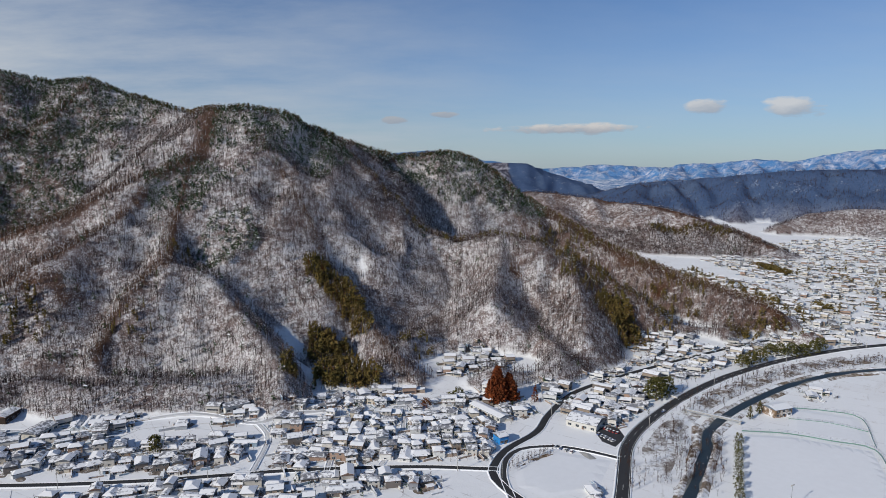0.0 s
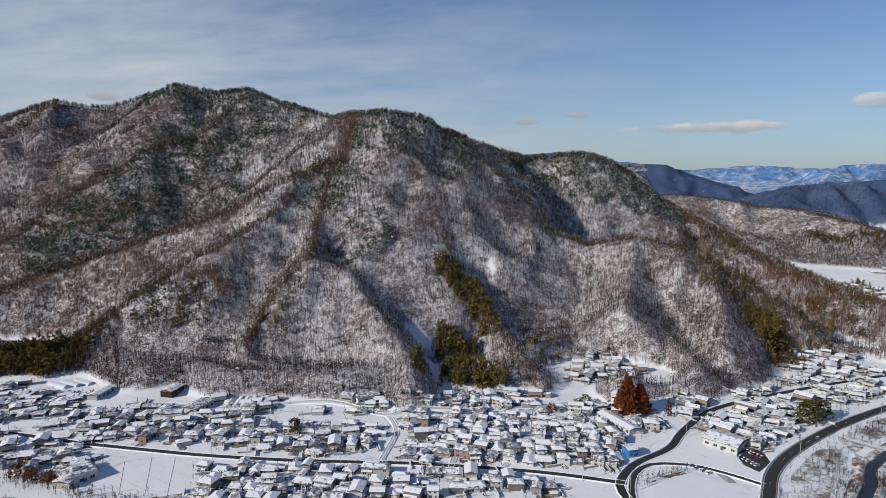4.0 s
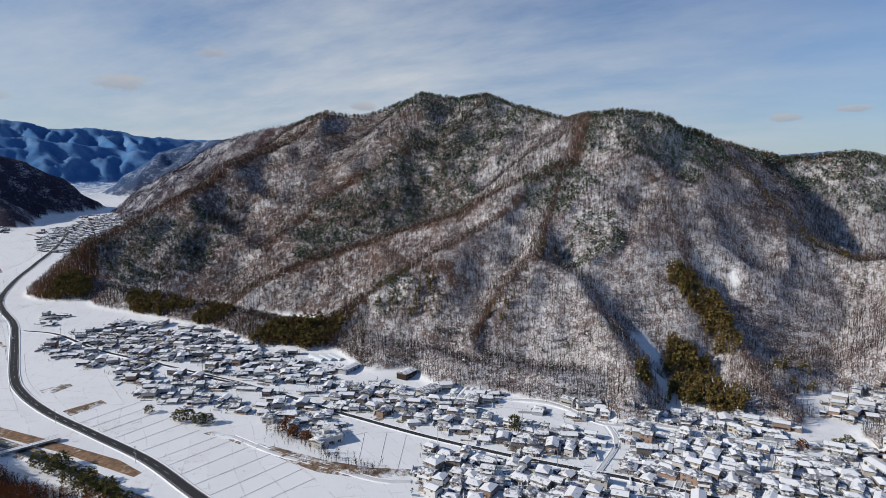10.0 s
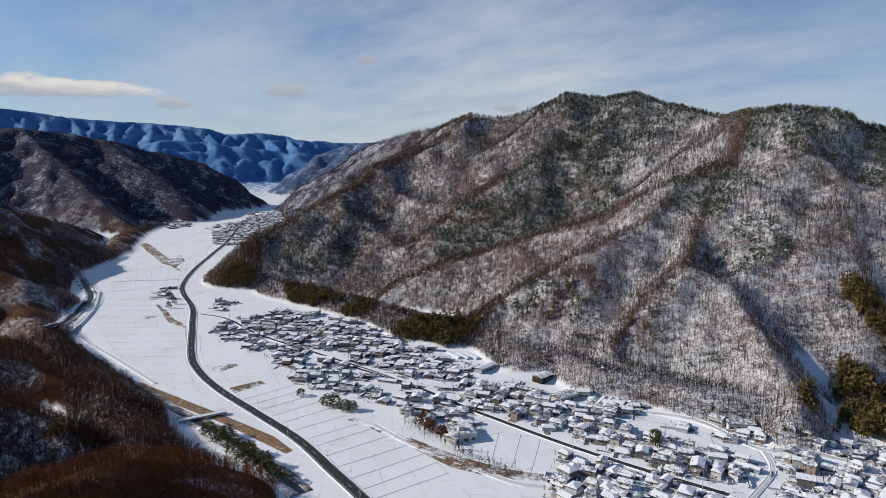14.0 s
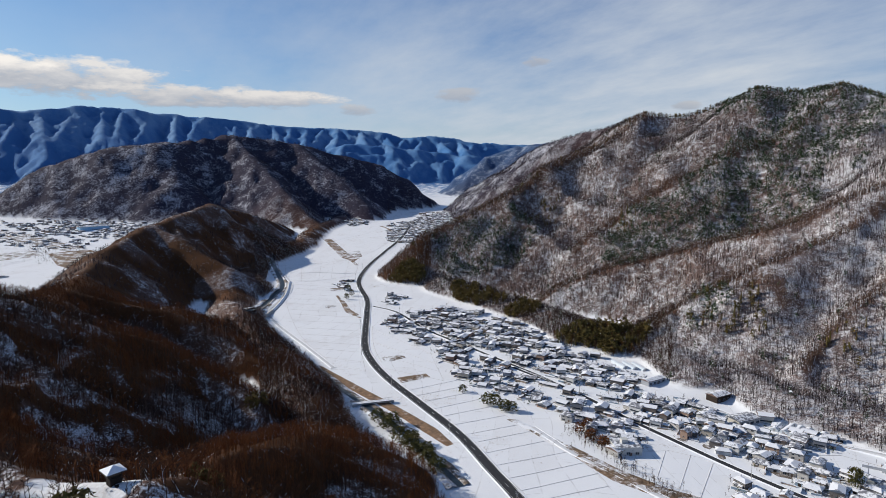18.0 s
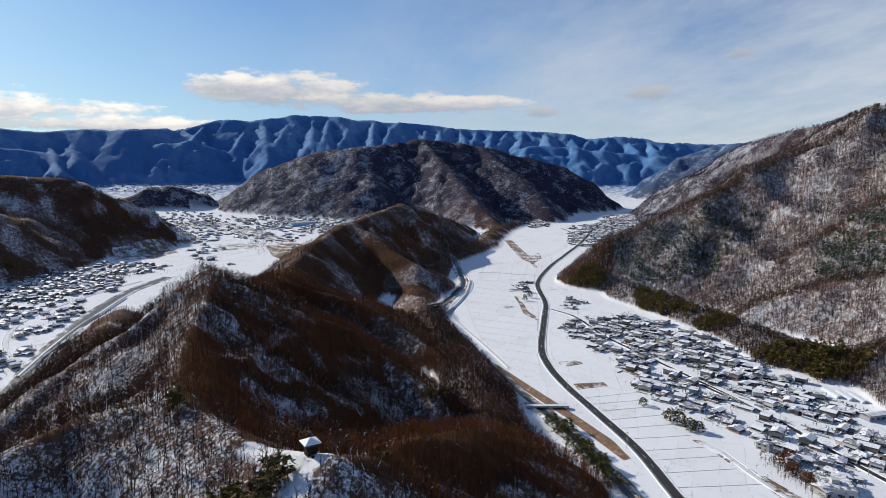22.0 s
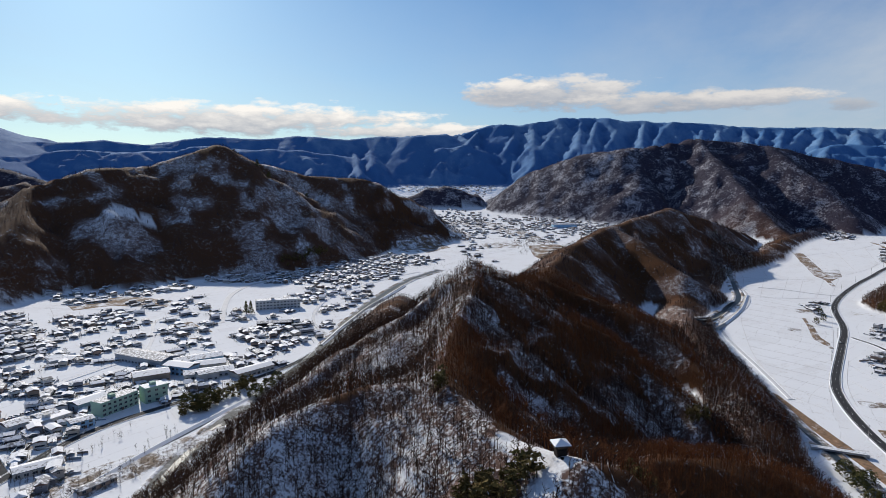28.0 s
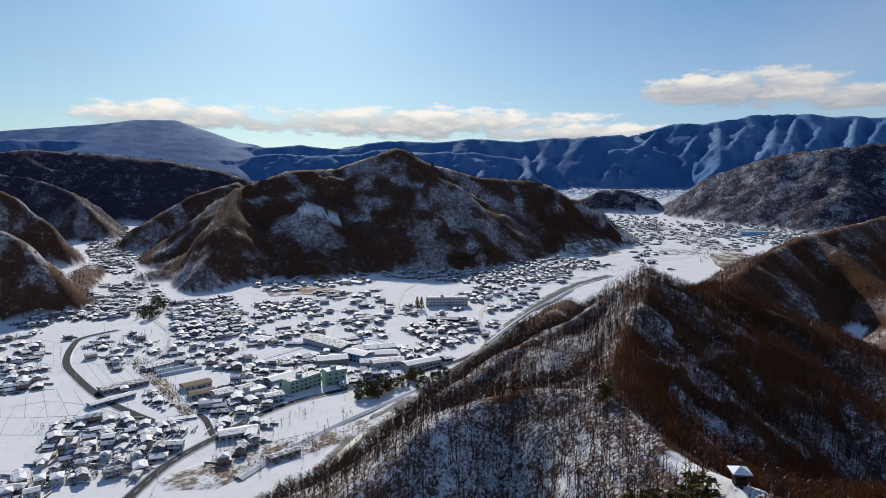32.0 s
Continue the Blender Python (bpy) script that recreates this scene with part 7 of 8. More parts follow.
    scatter("crest_pines", "dark pines along the mountain's skyline", "forest", NEEDLE, pines, px, py, ground_at(px, py), rng.uniform(5.0, 9.5, len(px)), rng)
    # the near hill with the lookout
    x, y, z = candidates(90000, 40.0, 160.0, 95.0, 720.0, rng)
    gap = patch_mask(x, y, LOOKOUT)
    shrub = patch_mask(x, y, [(-157, -13, 7), (-158, -23, 6), (-189, 22, 6), (-227, -48, 5), (-421, 87, 9)]) & ~gap
    r = np.hypot(x, y)
    fall = ground_at(x, y + 3.0) - z            # below zero where the ground faces the valley
    oak = (oak_stand(x, y, fall) > 0) & ~gap & ~shrub
    bare = ~oak & ~gap & ~shrub
    keep = np.flatnonzero(bare)[:19000]
    tall = rng.uniform(7.0, 11.5, len(x))
    scatter("hill_wood", "bare brown deciduous trees over patchy snow", "forest", TWIG_BROWN, close, x[keep], y[keep], z[keep], tall[keep], rng)
    keep = np.flatnonzero(oak)[:19000]
    scatter("hill_oaks", "rust-red oaks holding their dry leaves", "forest", TWIG_RED, close, x[keep], y[keep], z[keep], tall[keep] * 0.85, rng)
    keep = np.flatnonzero(shrub)
    scatter("hill_pines", "low green pines beside the lookout", "forest", NEEDLE, pines, x[keep], y[keep], z[keep], tall[keep] * 0.7, rng)
    # hills farther off
    for count, y0, y1, r0, r1, limit, pale in ((60000, 50.0, 110.0, 720.0, 1750.0, 8000, False), (60000, 90.0, 160.0, 800.0, 1800.0, 12000, False), (50000, -44.0, -5.0, 1000.0, 1750.0, 9000, True),
                                               (40000, 68.0, 108.0, 1750.0, 2750.0, 9000, False), (30000, -40.0, -10.0, 1750.0, 2500.0, 6000, False), (20000, 125.0, 155.0, 1800.0, 2900.0, 5000, False),
                                               (60000, 34.0, 66.0, 1350.0, 2400.0, 9000, False)):
        x, y, z = candidates(count, y0, y1, r0, r1, rng)
        x, y, z = x[:limit], y[:limit], z[:limit]
        tall = rng.uniform(4.5, 7.5, len(x)) * (1.0 if r1 < 1900 else 1.3)
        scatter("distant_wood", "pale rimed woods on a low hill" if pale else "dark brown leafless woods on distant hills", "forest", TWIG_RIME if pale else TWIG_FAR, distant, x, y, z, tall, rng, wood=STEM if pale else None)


build_woods()


# ---- gardens and clutter between the houses ----


def garden_clutter():
    rng = np.random.RandomState(12)
    spots = np.array([(s[0], s[1]) for s in SPOTS + FAR_SPOTS if math.hypot(s[0], s[1]) < 2100])
    n = len(spots)
    # low shrubs and fruit trees
    k = rng.randint(0, n, n * 4)
    a, r = rng.uniform(0, 6.283, len(k)), rng.uniform(5.0, 11.0, len(k))
    x, y = spots[k, 0] + np.cos(a) * r, spots[k, 1] + np.sin(a) * r
    free = np.array([clear_of_roads(p, q, 1.0) for p, q in zip(x, y)])
    x, y = x[free], y[free]
    z = ground_at(x, y)
    half = len(x) * 2 // 3
    bush = [bare_tree(200 + i, 12, 10, 3.0) for i in range(5)]
    ever = [leafy_tree(220 + i, 9, 0.15, 0.42) for i in range(5)]
    scatter("garden_shrubs", "bare garden shrubs and fruit trees among the houses", "shrub", TWIG_BROWN, bush, x[:half], y[:half], z[:half], rng.uniform(2.0, 5.0, half), rng)
    scatter("garden_evergreens", "clipped dark evergreen bushes in snowy gardens", "shrub", NEEDLE_SNOW, ever, x[half:], y[half:], z[half:], rng.uniform(1.5, 3.8, len(x) - half), rng)
    # garden walls, hedges and stacked wood, capped with snow
    k = rng.randint(0, n, n * 2)
    turn = np.radians(rng.choice([0, 90], len(k)) + rng.uniform(-6, 6, len(k)) + 25)
    a, r = rng.uniform(0, 6.283, len(k)), rng.uniform(6.0, 9.0, len(k))
    x, y = spots[k, 0] + np.cos(a) * r, spots[k, 1] + np.sin(a) * r
    w, t, h = rng.uniform(1.5, 5.5, len(k)), rng.uniform(0.15, 0.5, len(k)), rng.uniform(0.7, 1.7, len(k))
    z = ground_at(x, y)
    c, s = np.cos(turn), np.sin(turn)

    def stack(z0, z1, grow):
        cols = []
        for zz in (z0, z1):
            for u, v in ((-1, -1), (1, -1), (1, 1), (-1, 1)):
                cols.append(np.stack([x + u * w * c - v * (t + grow) * s, y + u * w * s + v * (t + grow) * c, z + zz], -1))
        verts = np.stack(cols, 1).reshape(-1, 3)
        faces = np.array([(4, 5, 6, 7), (0, 1, 5, 4), (1, 2, 6, 5), (2, 3, 7, 6), (3, 0, 4, 7)])
        return mesh_from(verts, (faces[None] + (np.arange(len(k)) * 8)[:, None, None]).reshape(-1, 4))

    mesh = stack(-1.0 + 0 * h, h, 0.0)
    mesh.materials.append(SHED)
    tagged(new("garden_walls", mesh), "low garden walls, hedges and stacked timber between houses", "garden wall", kind="stuff")
    mesh = stack(h + 0.003, h + 0.12, -0.04)
    mesh.materials.append(SNOW)
    tagged(new("wall_snow", mesh), "snow capping the garden walls", "snow", kind="stuff")


garden_clutter()


def yards():
    """Trodden and half-thawed ground round the houses, in ragged patches draped over the land."""
    rng = np.random.RandomState(52)
    spots = np.array([(s[0], s[1]) for s in SPOTS + FAR_SPOTS if s[3] < 6 and math.hypot(s[0], s[1]) < 1500])
    k = rng.randint(0, len(spots), len(spots) * 2)
    a = rng.uniform(0, 6.283, len(k))
    cx, cy = spots[k, 0] + np.cos(a) * rng.uniform(3.0, 7.5, len(k)), spots[k, 1] + np.sin(a) * rng.uniform(3.0, 7.5, len(k))
    turn, wide = np.arange(8) * 0.7854, rng.uniform(2.0, 5.0, len(k))
    reach = wide[:, None] * rng.uniform(0.45, 1.2, (len(k), 8))
    px = np.concatenate([cx[:, None], cx[:, None] + reach * np.cos(turn)], 1)
    py = np.concatenate([cy[:, None], cy[:, None] + reach * np.sin(turn)], 1)
    pz = ground_at(px.ravel(), py.ravel()).reshape(px.shape)
    pz = pz + np.array([0.22] + [0.03] * 8)
    tris = np.array([(0, 1 + i, 1 + (i + 1) % 8) for i in range(8)])
    mesh = mesh_from(np.stack([px, py, pz], -1).reshape(-1, 3), np.zeros((0, 4), int), (tris[None] + (np.arange(len(k)) * 9)[:, None, None]).reshape(-1, 3))
    mesh.materials.append(YARD)
    tagged(new("yard_ground", mesh), "trodden snow and bare earth round the houses", "yard", kind="stuff")


yards()


def riverside_trees(strips, seed):
    """Bare trees and thickets along the rivers, field edges and roads."""
    rng = np.random.RandomState(seed)
    xs, ys = [], []
    for points, count, spread in strips:
        line = smooth_line(points, 3.0)
        pick = rng.randint(0, len(line), count)
        xs.append(np.array([line[i].x for i in pick]) + rng.normal(0, spread, count))
        ys.append(np.array([line[i].y for i in pick]) + rng.normal(0, spread, count))
    x, y = np.concatenate(xs), np.concatenate(ys)
    kinds = [bare_tree(300 + i, 12, 16, 1.6) for i in range(6)]
    scatter("riverside_thicket", "bare brown trees and scrub along river and field edges", "thicket", TWIG_BROWN, kinds, x, y, ground_at(x, y), rng.uniform(2.5, 7.0, len(x)), rng)


riverside_trees([
    ([(-1818, -241), (-1715, -168), (-1500, -111), (-1318, -93)], 260, 9.0),
    ([(-1998, -305), (-1879, -194), (-1638, -122), (-1376, -82)], 240, 9.0),
    ([(162, 402), (158, 368), (147, 333)], 160, 4.0),
    ([(186, 393), (171, 353), (154, 321)], 110, 2.5),
    ([(205, 447), (261, 490), (329, 525), (418, 551)], 330, 6.0),
    ([(167, 477), (226, 518), (307, 580), (379, 618)], 160, 9.0),
], 21)
riverside_trees([
    ([(128, 330), (146, 372), (172, 415), (205, 452)], 150, 7.0),
    ([(-260, -277), (-294, -264), (-328, -250), (-360, -235)], 110, 5.0),
    ([(-338, -439), (-409, -524), (-471, -587), (-498, -585)], 80, 7.0),
    ([(-587, -799), (-656, -897), (-712, -1011), (-841, -1200)], 120, 10.0),
], 25)
riverside_trees([
    ([(-2049, -418), (-1976, -271), (-1752, -131), (-1484, -44)], 330, 9.0),
    ([(-1506, -72), (-1384, 10), (-1259, 44)], 160, 8.0),
    ([(-2235, -226), (-2335, -25), (-2060, 148)], 130, 9.0),
    ([(-1177, -405), (-1113, -295), (-1170, -205)], 110, 12.0),
    ([(-1609, -466), (-1805, -426), (-1879, -326)], 120, 8.0),
], 26)
riverside_trees([
    ([(67, 477), (109, 506), (160, 530), (224, 580)], 160, 6.0),
    ([(177, 431), (236, 477), (314, 525), (412, 548)], 200, 6.0),
    ([(-267, -276), (-306, -270), (-369, -268)], 70, 4.0),
    ([(-317, 280), (-298, 279), (-274, 280)], 120, 7.0),
    ([(-303, 279), (-284, 277), (-235, 268), (-218, 274)], 160, 4.0),
    ([(-242, -452), (-244, -436), (-245, -425)], 20, 4.0),
], 22)
riverside_trees([
    ([(-336, -407), (-326, -386), (-315, -370)], 50, 4.0),
    ([(-428, -315), (-453, -295), (-487, -272)], 60, 4.0),
    ([(125, 384), (117, 346), (111, 321)], 40, 3.0),
    ([(46, 347), (58, 359), (72, 368)], 60, 2.0),
    ([(-360, -535), (-384, -528), (-369, -484)], 60, 5.0),
    ([(-379, -527), (-351, -458), (-313, -379)], 130, 4.0),
], 23)
riverside_trees([
    ([(-284, -316), (-313, -306), (-360, -300)], 60, 4.0),
    ([(-308, -231), (-368, -230), (-426, -224)], 90, 4.0),
    ([(-368, -387), (-418, -379), (-480, -364)], 60, 10.0),
    ([(-369, -612), (-405, -600), (-459, -612)], 60, 8.0),
], 24)


def town_groves():
    """Dark evergreen groves standing among the far houses of the east valley and the town."""
    rng = np.random.RandomState(33)
    xs, ys = [], []
    for points, count, spread in (([(441, 1265), (513, 1240), (576, 1201)], 170, 8.0), ([(554, 1049), (555, 997), (557, 959)], 170, 8.0), ([(481, 761), (476, 724)], 30, 4.0), ([(310, 622), (357, 643)], 40, 8.0),
                                  ([(417, 1002), (436, 836), (427, 689)], 120, 9.0), ([(687, 1042), (649, 903), (529, 712)], 70, 30.0), ([(-1022, -507), (-1065, -480), (-1104, -462)], 60, 5.0),
                                  ([(-1394, -941), (-1355, -837), (-1289, -732)], 60, 6.0), ([(-509, -694), (-548, -723), (-589, -758)], 40, 4.0), ([(-402, -282), (-430, -272), (-470, -267)], 60, 4.0)):
        line = smooth_line(points, 4.0)
        pick = rng.randint(0, len(line), count)
        xs.append(np.array([line[i].x for i in pick]) + rng.normal(0, spread, count))
        ys.append(np.array([line[i].y for i in pick]) + rng.normal(0, spread, count))
    x, y = np.concatenate(xs), np.concatenate(ys)
    kinds = [leafy_tree(400 + i, 12, 0.2, 0.32) for i in range(6)]
    scatter("valley_groves", "dark olive evergreen groves among the valley houses", "grove", NEEDLE, kinds, x, y, ground_at(x, y), rng.uniform(5.0, 10.0, len(x)), rng)


town_groves()

# ---- single trees ----


def mesh_part(name, arrays, mat, parent, scale, label=""):
    v, f = arrays
    mesh = mesh_from(v * np.array(scale), np.zeros((0, 4), int), f)
    mesh.materials.append(mat)
    return part_object(name, mesh, parent, label)


def limb_arrays(a, b, ra, rb):
    """A tapered five-sided branch from a to b."""
    d = (b - a).normalized()
    u = d.orthogonal().normalized()
    w = d.cross(u)
    v, f = [], []
    for p, q in ((a, ra), (b, rb)):
        v.extend(p + (u * math.cos(1.2566 * k) + w * math.sin(1.2566 * k)) * q for k in range(5))
    for k in range(5):
        j = (k + 1) % 5
        f.extend([(k, j, 5 + j), (k, 5 + j, 5 + k)])
    return np.array([tuple(q) for q in v]), np.array(f)


def crown(seed, tufts, low, spread, shape):
    """Foliage one metre high: many small ragged leaf tufts; shape 1 is a cone, 0 a dome."""
    r = random.Random(seed)
    v, f = [], []
    for k in range(tufts):
        h = low + (1 - low) * r.random() ** (0.9 + 0.5 * shape)
        t = (h - low) / (1.0 - low)
        edge = (1 - t) ** 0.7 if shape else math.sqrt(max(0.0, 1 - (1.15 * t - 0.25) ** 2))
        reach = spread * edge * math.sqrt(r.uniform(0.25, 1.0)) * r.uniform(0.8, 1.15)
        a = r.uniform(0, 6.28)
        c = Vector((math.cos(a) * reach, math.sin(a) * reach, h))
        for _ in range(4):
            i = len(v)
            v.extend(c + Vector((r.gauss(0, 1), r.gauss(0, 1), r.gauss(0, 0.8))) * 0.045 for _ in range(3))
            f.append((i, i + 1, i + 2))
    return np.array([tuple(q) for q in v]), np.array(f)


RUST = twig_material("rust_needles", ((0.26, 0.06, 0.016), (0.18, 0.045, 0.015), (0.09, 0.028, 0.012)), 0.0)
LEAF = twig_material("olive_leaves", ((0.11, 0.105, 0.028), (0.14, 0.115, 0.032), (0.05, 0.052, 0.018)), 0.01)
MOSS = twig_material("yellow_green_leaves", ((0.10, 0.11, 0.02), (0.08, 0.085, 0.02), (0.05, 0.055, 0.015)), 0.0)
BARK = plain("tree_bark", (0.05, 0.036, 0.028), 0.9, 0.3, 4.0)


def tree(name, label, x, y, tall, wide, mat, shape=0, tufts=240, seed=1):
    e = tagged(new(name), label, "tree")
    e.matrix_basis = pose(x, y, height_at(x, y), 0, 0, seed * 47)
    trunk = mesh_part("trunk", limb_arrays(Vector((0, 0, -0.08)), Vector((0.01, 0, 0.93)), 0.035, 0.005), BARK, e, (tall, tall, tall))
    r = random.Random(seed)
    for _ in range(3):
        h, t = r.uniform(0.25, 0.7), r.uniform(0, 6.28)
        mesh_part("limb", limb_arrays(Vector((0, 0, h)), Vector((math.cos(t) * 0.22, math.sin(t) * 0.22, h + r.uniform(0.08, 0.2))), 0.013, 0.003), BARK, trunk, (tall, tall, tall))
    mesh_part("crown", crown(seed, tufts, 0.12 if shape else 0.14, 0.5, shape), mat, e, (wide, wide, tall))
    return e


tree("redwood_tree", "tall rust-red conifer above the village", 46, 451, 27, 20, RUST, 1, 1100, 2)
tree("redwood_tree", "rust-red conifer beside its taller neighbour", 55, 455, 21, 18, RUST, 1, 900, 3)
tree("cedar_tree", "slim brown cedar at the wood's edge", 75, 451, 13, 6, RUST, 1, 160, 4)
tree("broadleaf_tree", "dark round evergreen tree between farmhouses", -177, 369, 11, 9, LEAF, 0, 220, 5)
tree("camphor_tree", "large olive-green evergreen tree beside the road", 170, 457, 17, 17, LEAF, 0, 340, 6)
tree("camphor_tree", "olive-green evergreen tree beside the road", 182, 467, 14, 14, LEAF, 0, 260, 7)
for k, (x, y) in enumerate([(275, 533), (286, 539), (297, 545), (319, 569), (326, 565), (335, 562), (348, 565), (363, 572), (373, 579)]):
    tree("roadside_evergreen", "dense dark green roadside tree", x, y, 11 + k % 3, 13, LEAF, 0, 220, 10 + k)
for k, (x, y) in enumerate([(224, 419), (236, 429)]):
    tree("cypress_tree", "slim dark cypress by the clubhouse", x, y, 10, 5, LEAF, 1, 150, 20 + k)
for k, (x, y) in enumerate([(197, 380), (191, 368), (186, 357), (180, 345), (174, 333), (169, 322), (164, 311)]):
    tree("hedge_tree", "rounded evergreen along the sports ground", x, y, 7, 6, LEAF, 0, 150, 24 + k)
for k, (x, y, s) in enumerate([(-418, 251, 6), (-385, 254, 9), (-382, 259, 8), (-369, 259, 8), (-365, 263, 7)]):
    tree("field_bush", "round olive-green bush at the edge of the fields", x, y, s, s * 1.3, LEAF, 0, 200, 34 + k)
for k, (x, y) in enumerate([(-397, 167), (-381, 167), (-361, 167), (-346, 167), (-333, 167), (-321, 168), (-386, 174), (-352, 172), (-331, 172), (-309, 168)]):
    tree("bamboo_clump", "dark green thicket along the river bank", x, y, 9, 12, LEAF, 0, 200, 44 + k)
for k, (x, y) in enumerate([(-408, -285), (-410, -275), (-422, -275), (-518, -679), (-501, -671), (-542, -699), (-475, -244), (-459, -243), (-444, -247)]):
    tree("river_evergreen", "dark olive evergreen tree beside the river", x, y, 13 if k < 3 else 11, 14, LEAF, 0, 260, 60 + k)
for k, (x, y) in enumerate([(-715, -407), (-716, -401), (-1343, -600), (-1281, -689), (-1287, -665)]):
    tree("shrine_cedar", "dark cedar beside the hall", x, y, 17, 9, MOSS if k > 2 else LEAF, 1 if k < 2 else 0, 170, 74 + k)
for k, (x, y) in enumerate([(17, 464), (11, 454), (-311, 282), (-298, 280), (-286, 280), (-313, 291), (-8, 441)]):
    tree("garden_tree", "dark garden tree beside a house", x, y, 7, 9, LEAF if k < 2 else TWIG_RED, 0, 160, 82 + k)
for k, (x, y) in enumerate([(-822, 308), (-858, 317), (-805, 294)]):
    tree("farm_tree", "dark tree beside a farmhouse among fields", x, y, 9, 8, LEAF, 0, 160, 92 + k)

# ---- the lookout on the near hill ----


def lookout():
    x, y = -165, -1
    e = tagged(new("lookout_pavilion"), "dark timber lookout pavilion with a snow-covered pyramid roof", "pavilion")
    e.matrix_basis = pose(x, y, height_at(x, y) + 0.3, 0, 0, 20)
    part("base", block_bm(-1.35, 1.35, -1.35, 1.35, -2.0, 1.5), DARKWOOD, e, "boarded lower storey")
    part("deck", block_bm(-1.6, 1.6, -1.6, 1.6, 1.5, 1.65), DARKWOOD, e)
    for sx in (-1, 1):
        for sy in (-1, 1):
            part("post", block_bm(sx * 1.35 - 0.1, sx * 1.35 + 0.1, sy * 1.35 - 0.1, sy * 1.35 + 0.1, 1.65, 3.5), DARKWOOD, e)
    for s in (-1, 1):
        for z in (2.05, 2.5):
            part("rail", block_bm(-1.5, 1.5, s * 1.5 - 0.05, s * 1.5 + 0.05, z, z + 0.09), DARKWOOD, e)
            part("rail", block_bm(s * 1.5 - 0.05, s * 1.5 + 0.05, -1.5, 1.5, z, z + 0.09), DARKWOOD, e)
    part("roof", roof_shell(1.5, 1.5, 3.5, 0.75, 2.4, 0.95, 0.12), TILE, e)
    part("roof_snow", roof_shell(1.5, 1.5, 3.5, 0.75, 2.3, 0.85, 0.14, 0.13), SNOW, e, "smooth snow on the pyramid roof")
    part("step", block_bm(1.9, 3.4, -0.7, 0.7, -1.5, 0.1), DARKWOOD, e)


lookout()

# ---- bridges and river walls ----


def bridge(name, label, a, b, width, rise):
    """A girder bridge between two bank points, with rails and piers."""
    ax, ay = a
    bx, by = b
    length = math.hypot(bx - ax, by - ay) / 2
    e = tagged(new(name), label, "bridge")
    cx, cy = (ax + bx) / 2, (ay + by) / 2
    e.matrix_basis = pose(cx, cy, height_at(cx, cy) + rise, 0, 0, math.degrees(math.atan2(by - ay, bx - ax)))
    h = width / 2
    part("deck", block_bm(-length, length, -h, h, -0.35, 0), CONCRETE, e)
    part("deck_snow", block_bm(-length, length, -h + 0.3, h - 0.3, 0.0, 0.08), SNOW, e)
    for s in (-1, 1):
        part("girder", block_bm(-length, length, s * (h - 0.4) - 0.2, s * (h - 0.4) + 0.2, -1.3, -0.35), STEEL, e)
        part("rail", block_bm(-length, length, s * (h - 0.1) - 0.05, s * (h - 0.1) + 0.05, 0.9, 1.0), STEEL, e)
        for k in range(int(length)):
            x = -length + 1 + 2 * k
            part("baluster", block_bm(x - 0.05, x + 0.05, s * (h - 0.1) - 0.05, s * (h - 0.1) + 0.05, 0.0, 0.92), STEEL, e)
    for x in (-length * 0.95, 0.0, length * 0.95):
        part("pier", block_bm(x - 0.6, x + 0.6, -h + 0.2, h - 0.2, -rise - 2.0, -1.3), CONCRETE, e)


bridge("river_bridge", "narrow concrete farm bridge over the river", (-432, 160), (-425, 192), 4.5, 2.5)
bridge("footbridge", "pale steel footbridge across the river", (182, 431), (213, 409), 2.5, 3.0)
bridge("town_bridge", "concrete road bridge in the town", (-290, -386), (-312, -368), 7.0, 1.2)


def river_wall(points, label, rise, width):
    """A sloped concrete embankment along a river."""
    line = smooth_line(points, 8.0)
    mesh = ribbon_mesh(line, [(-width, 0.05), (-width * 0.15, rise), (width * 0.15, rise), (width, 0.05)], CONCRETE)
    ob = tagged(new("river_embankment", mesh), label, "embankment", kind="structure")
    part_object("embankment_snow", ribbon_mesh(line, [(-width * 0.8, rise * 0.25 + 0.12), (-width * 0.12, rise + 0.1), (width * 0.12, rise + 0.1)], SNOW), ob, "snow on the embankment's slope")


river_wall([(-255, -268), (-295, -270), (-350, -265), (-406, -256), (-445, -250)], "sloped concrete river embankment dusted with snow", 1.8, 4.0)
river_wall([(-595, -254), (-687, -261), (-790, -263), (-936, -257)], "sloped concrete river embankment dusted with snow", 2.5, 5.0)
river_wall([(-748, 168), (-860, 222), (-962, 257)], "stone river embankment dusted with snow", 2.0, 4.0)

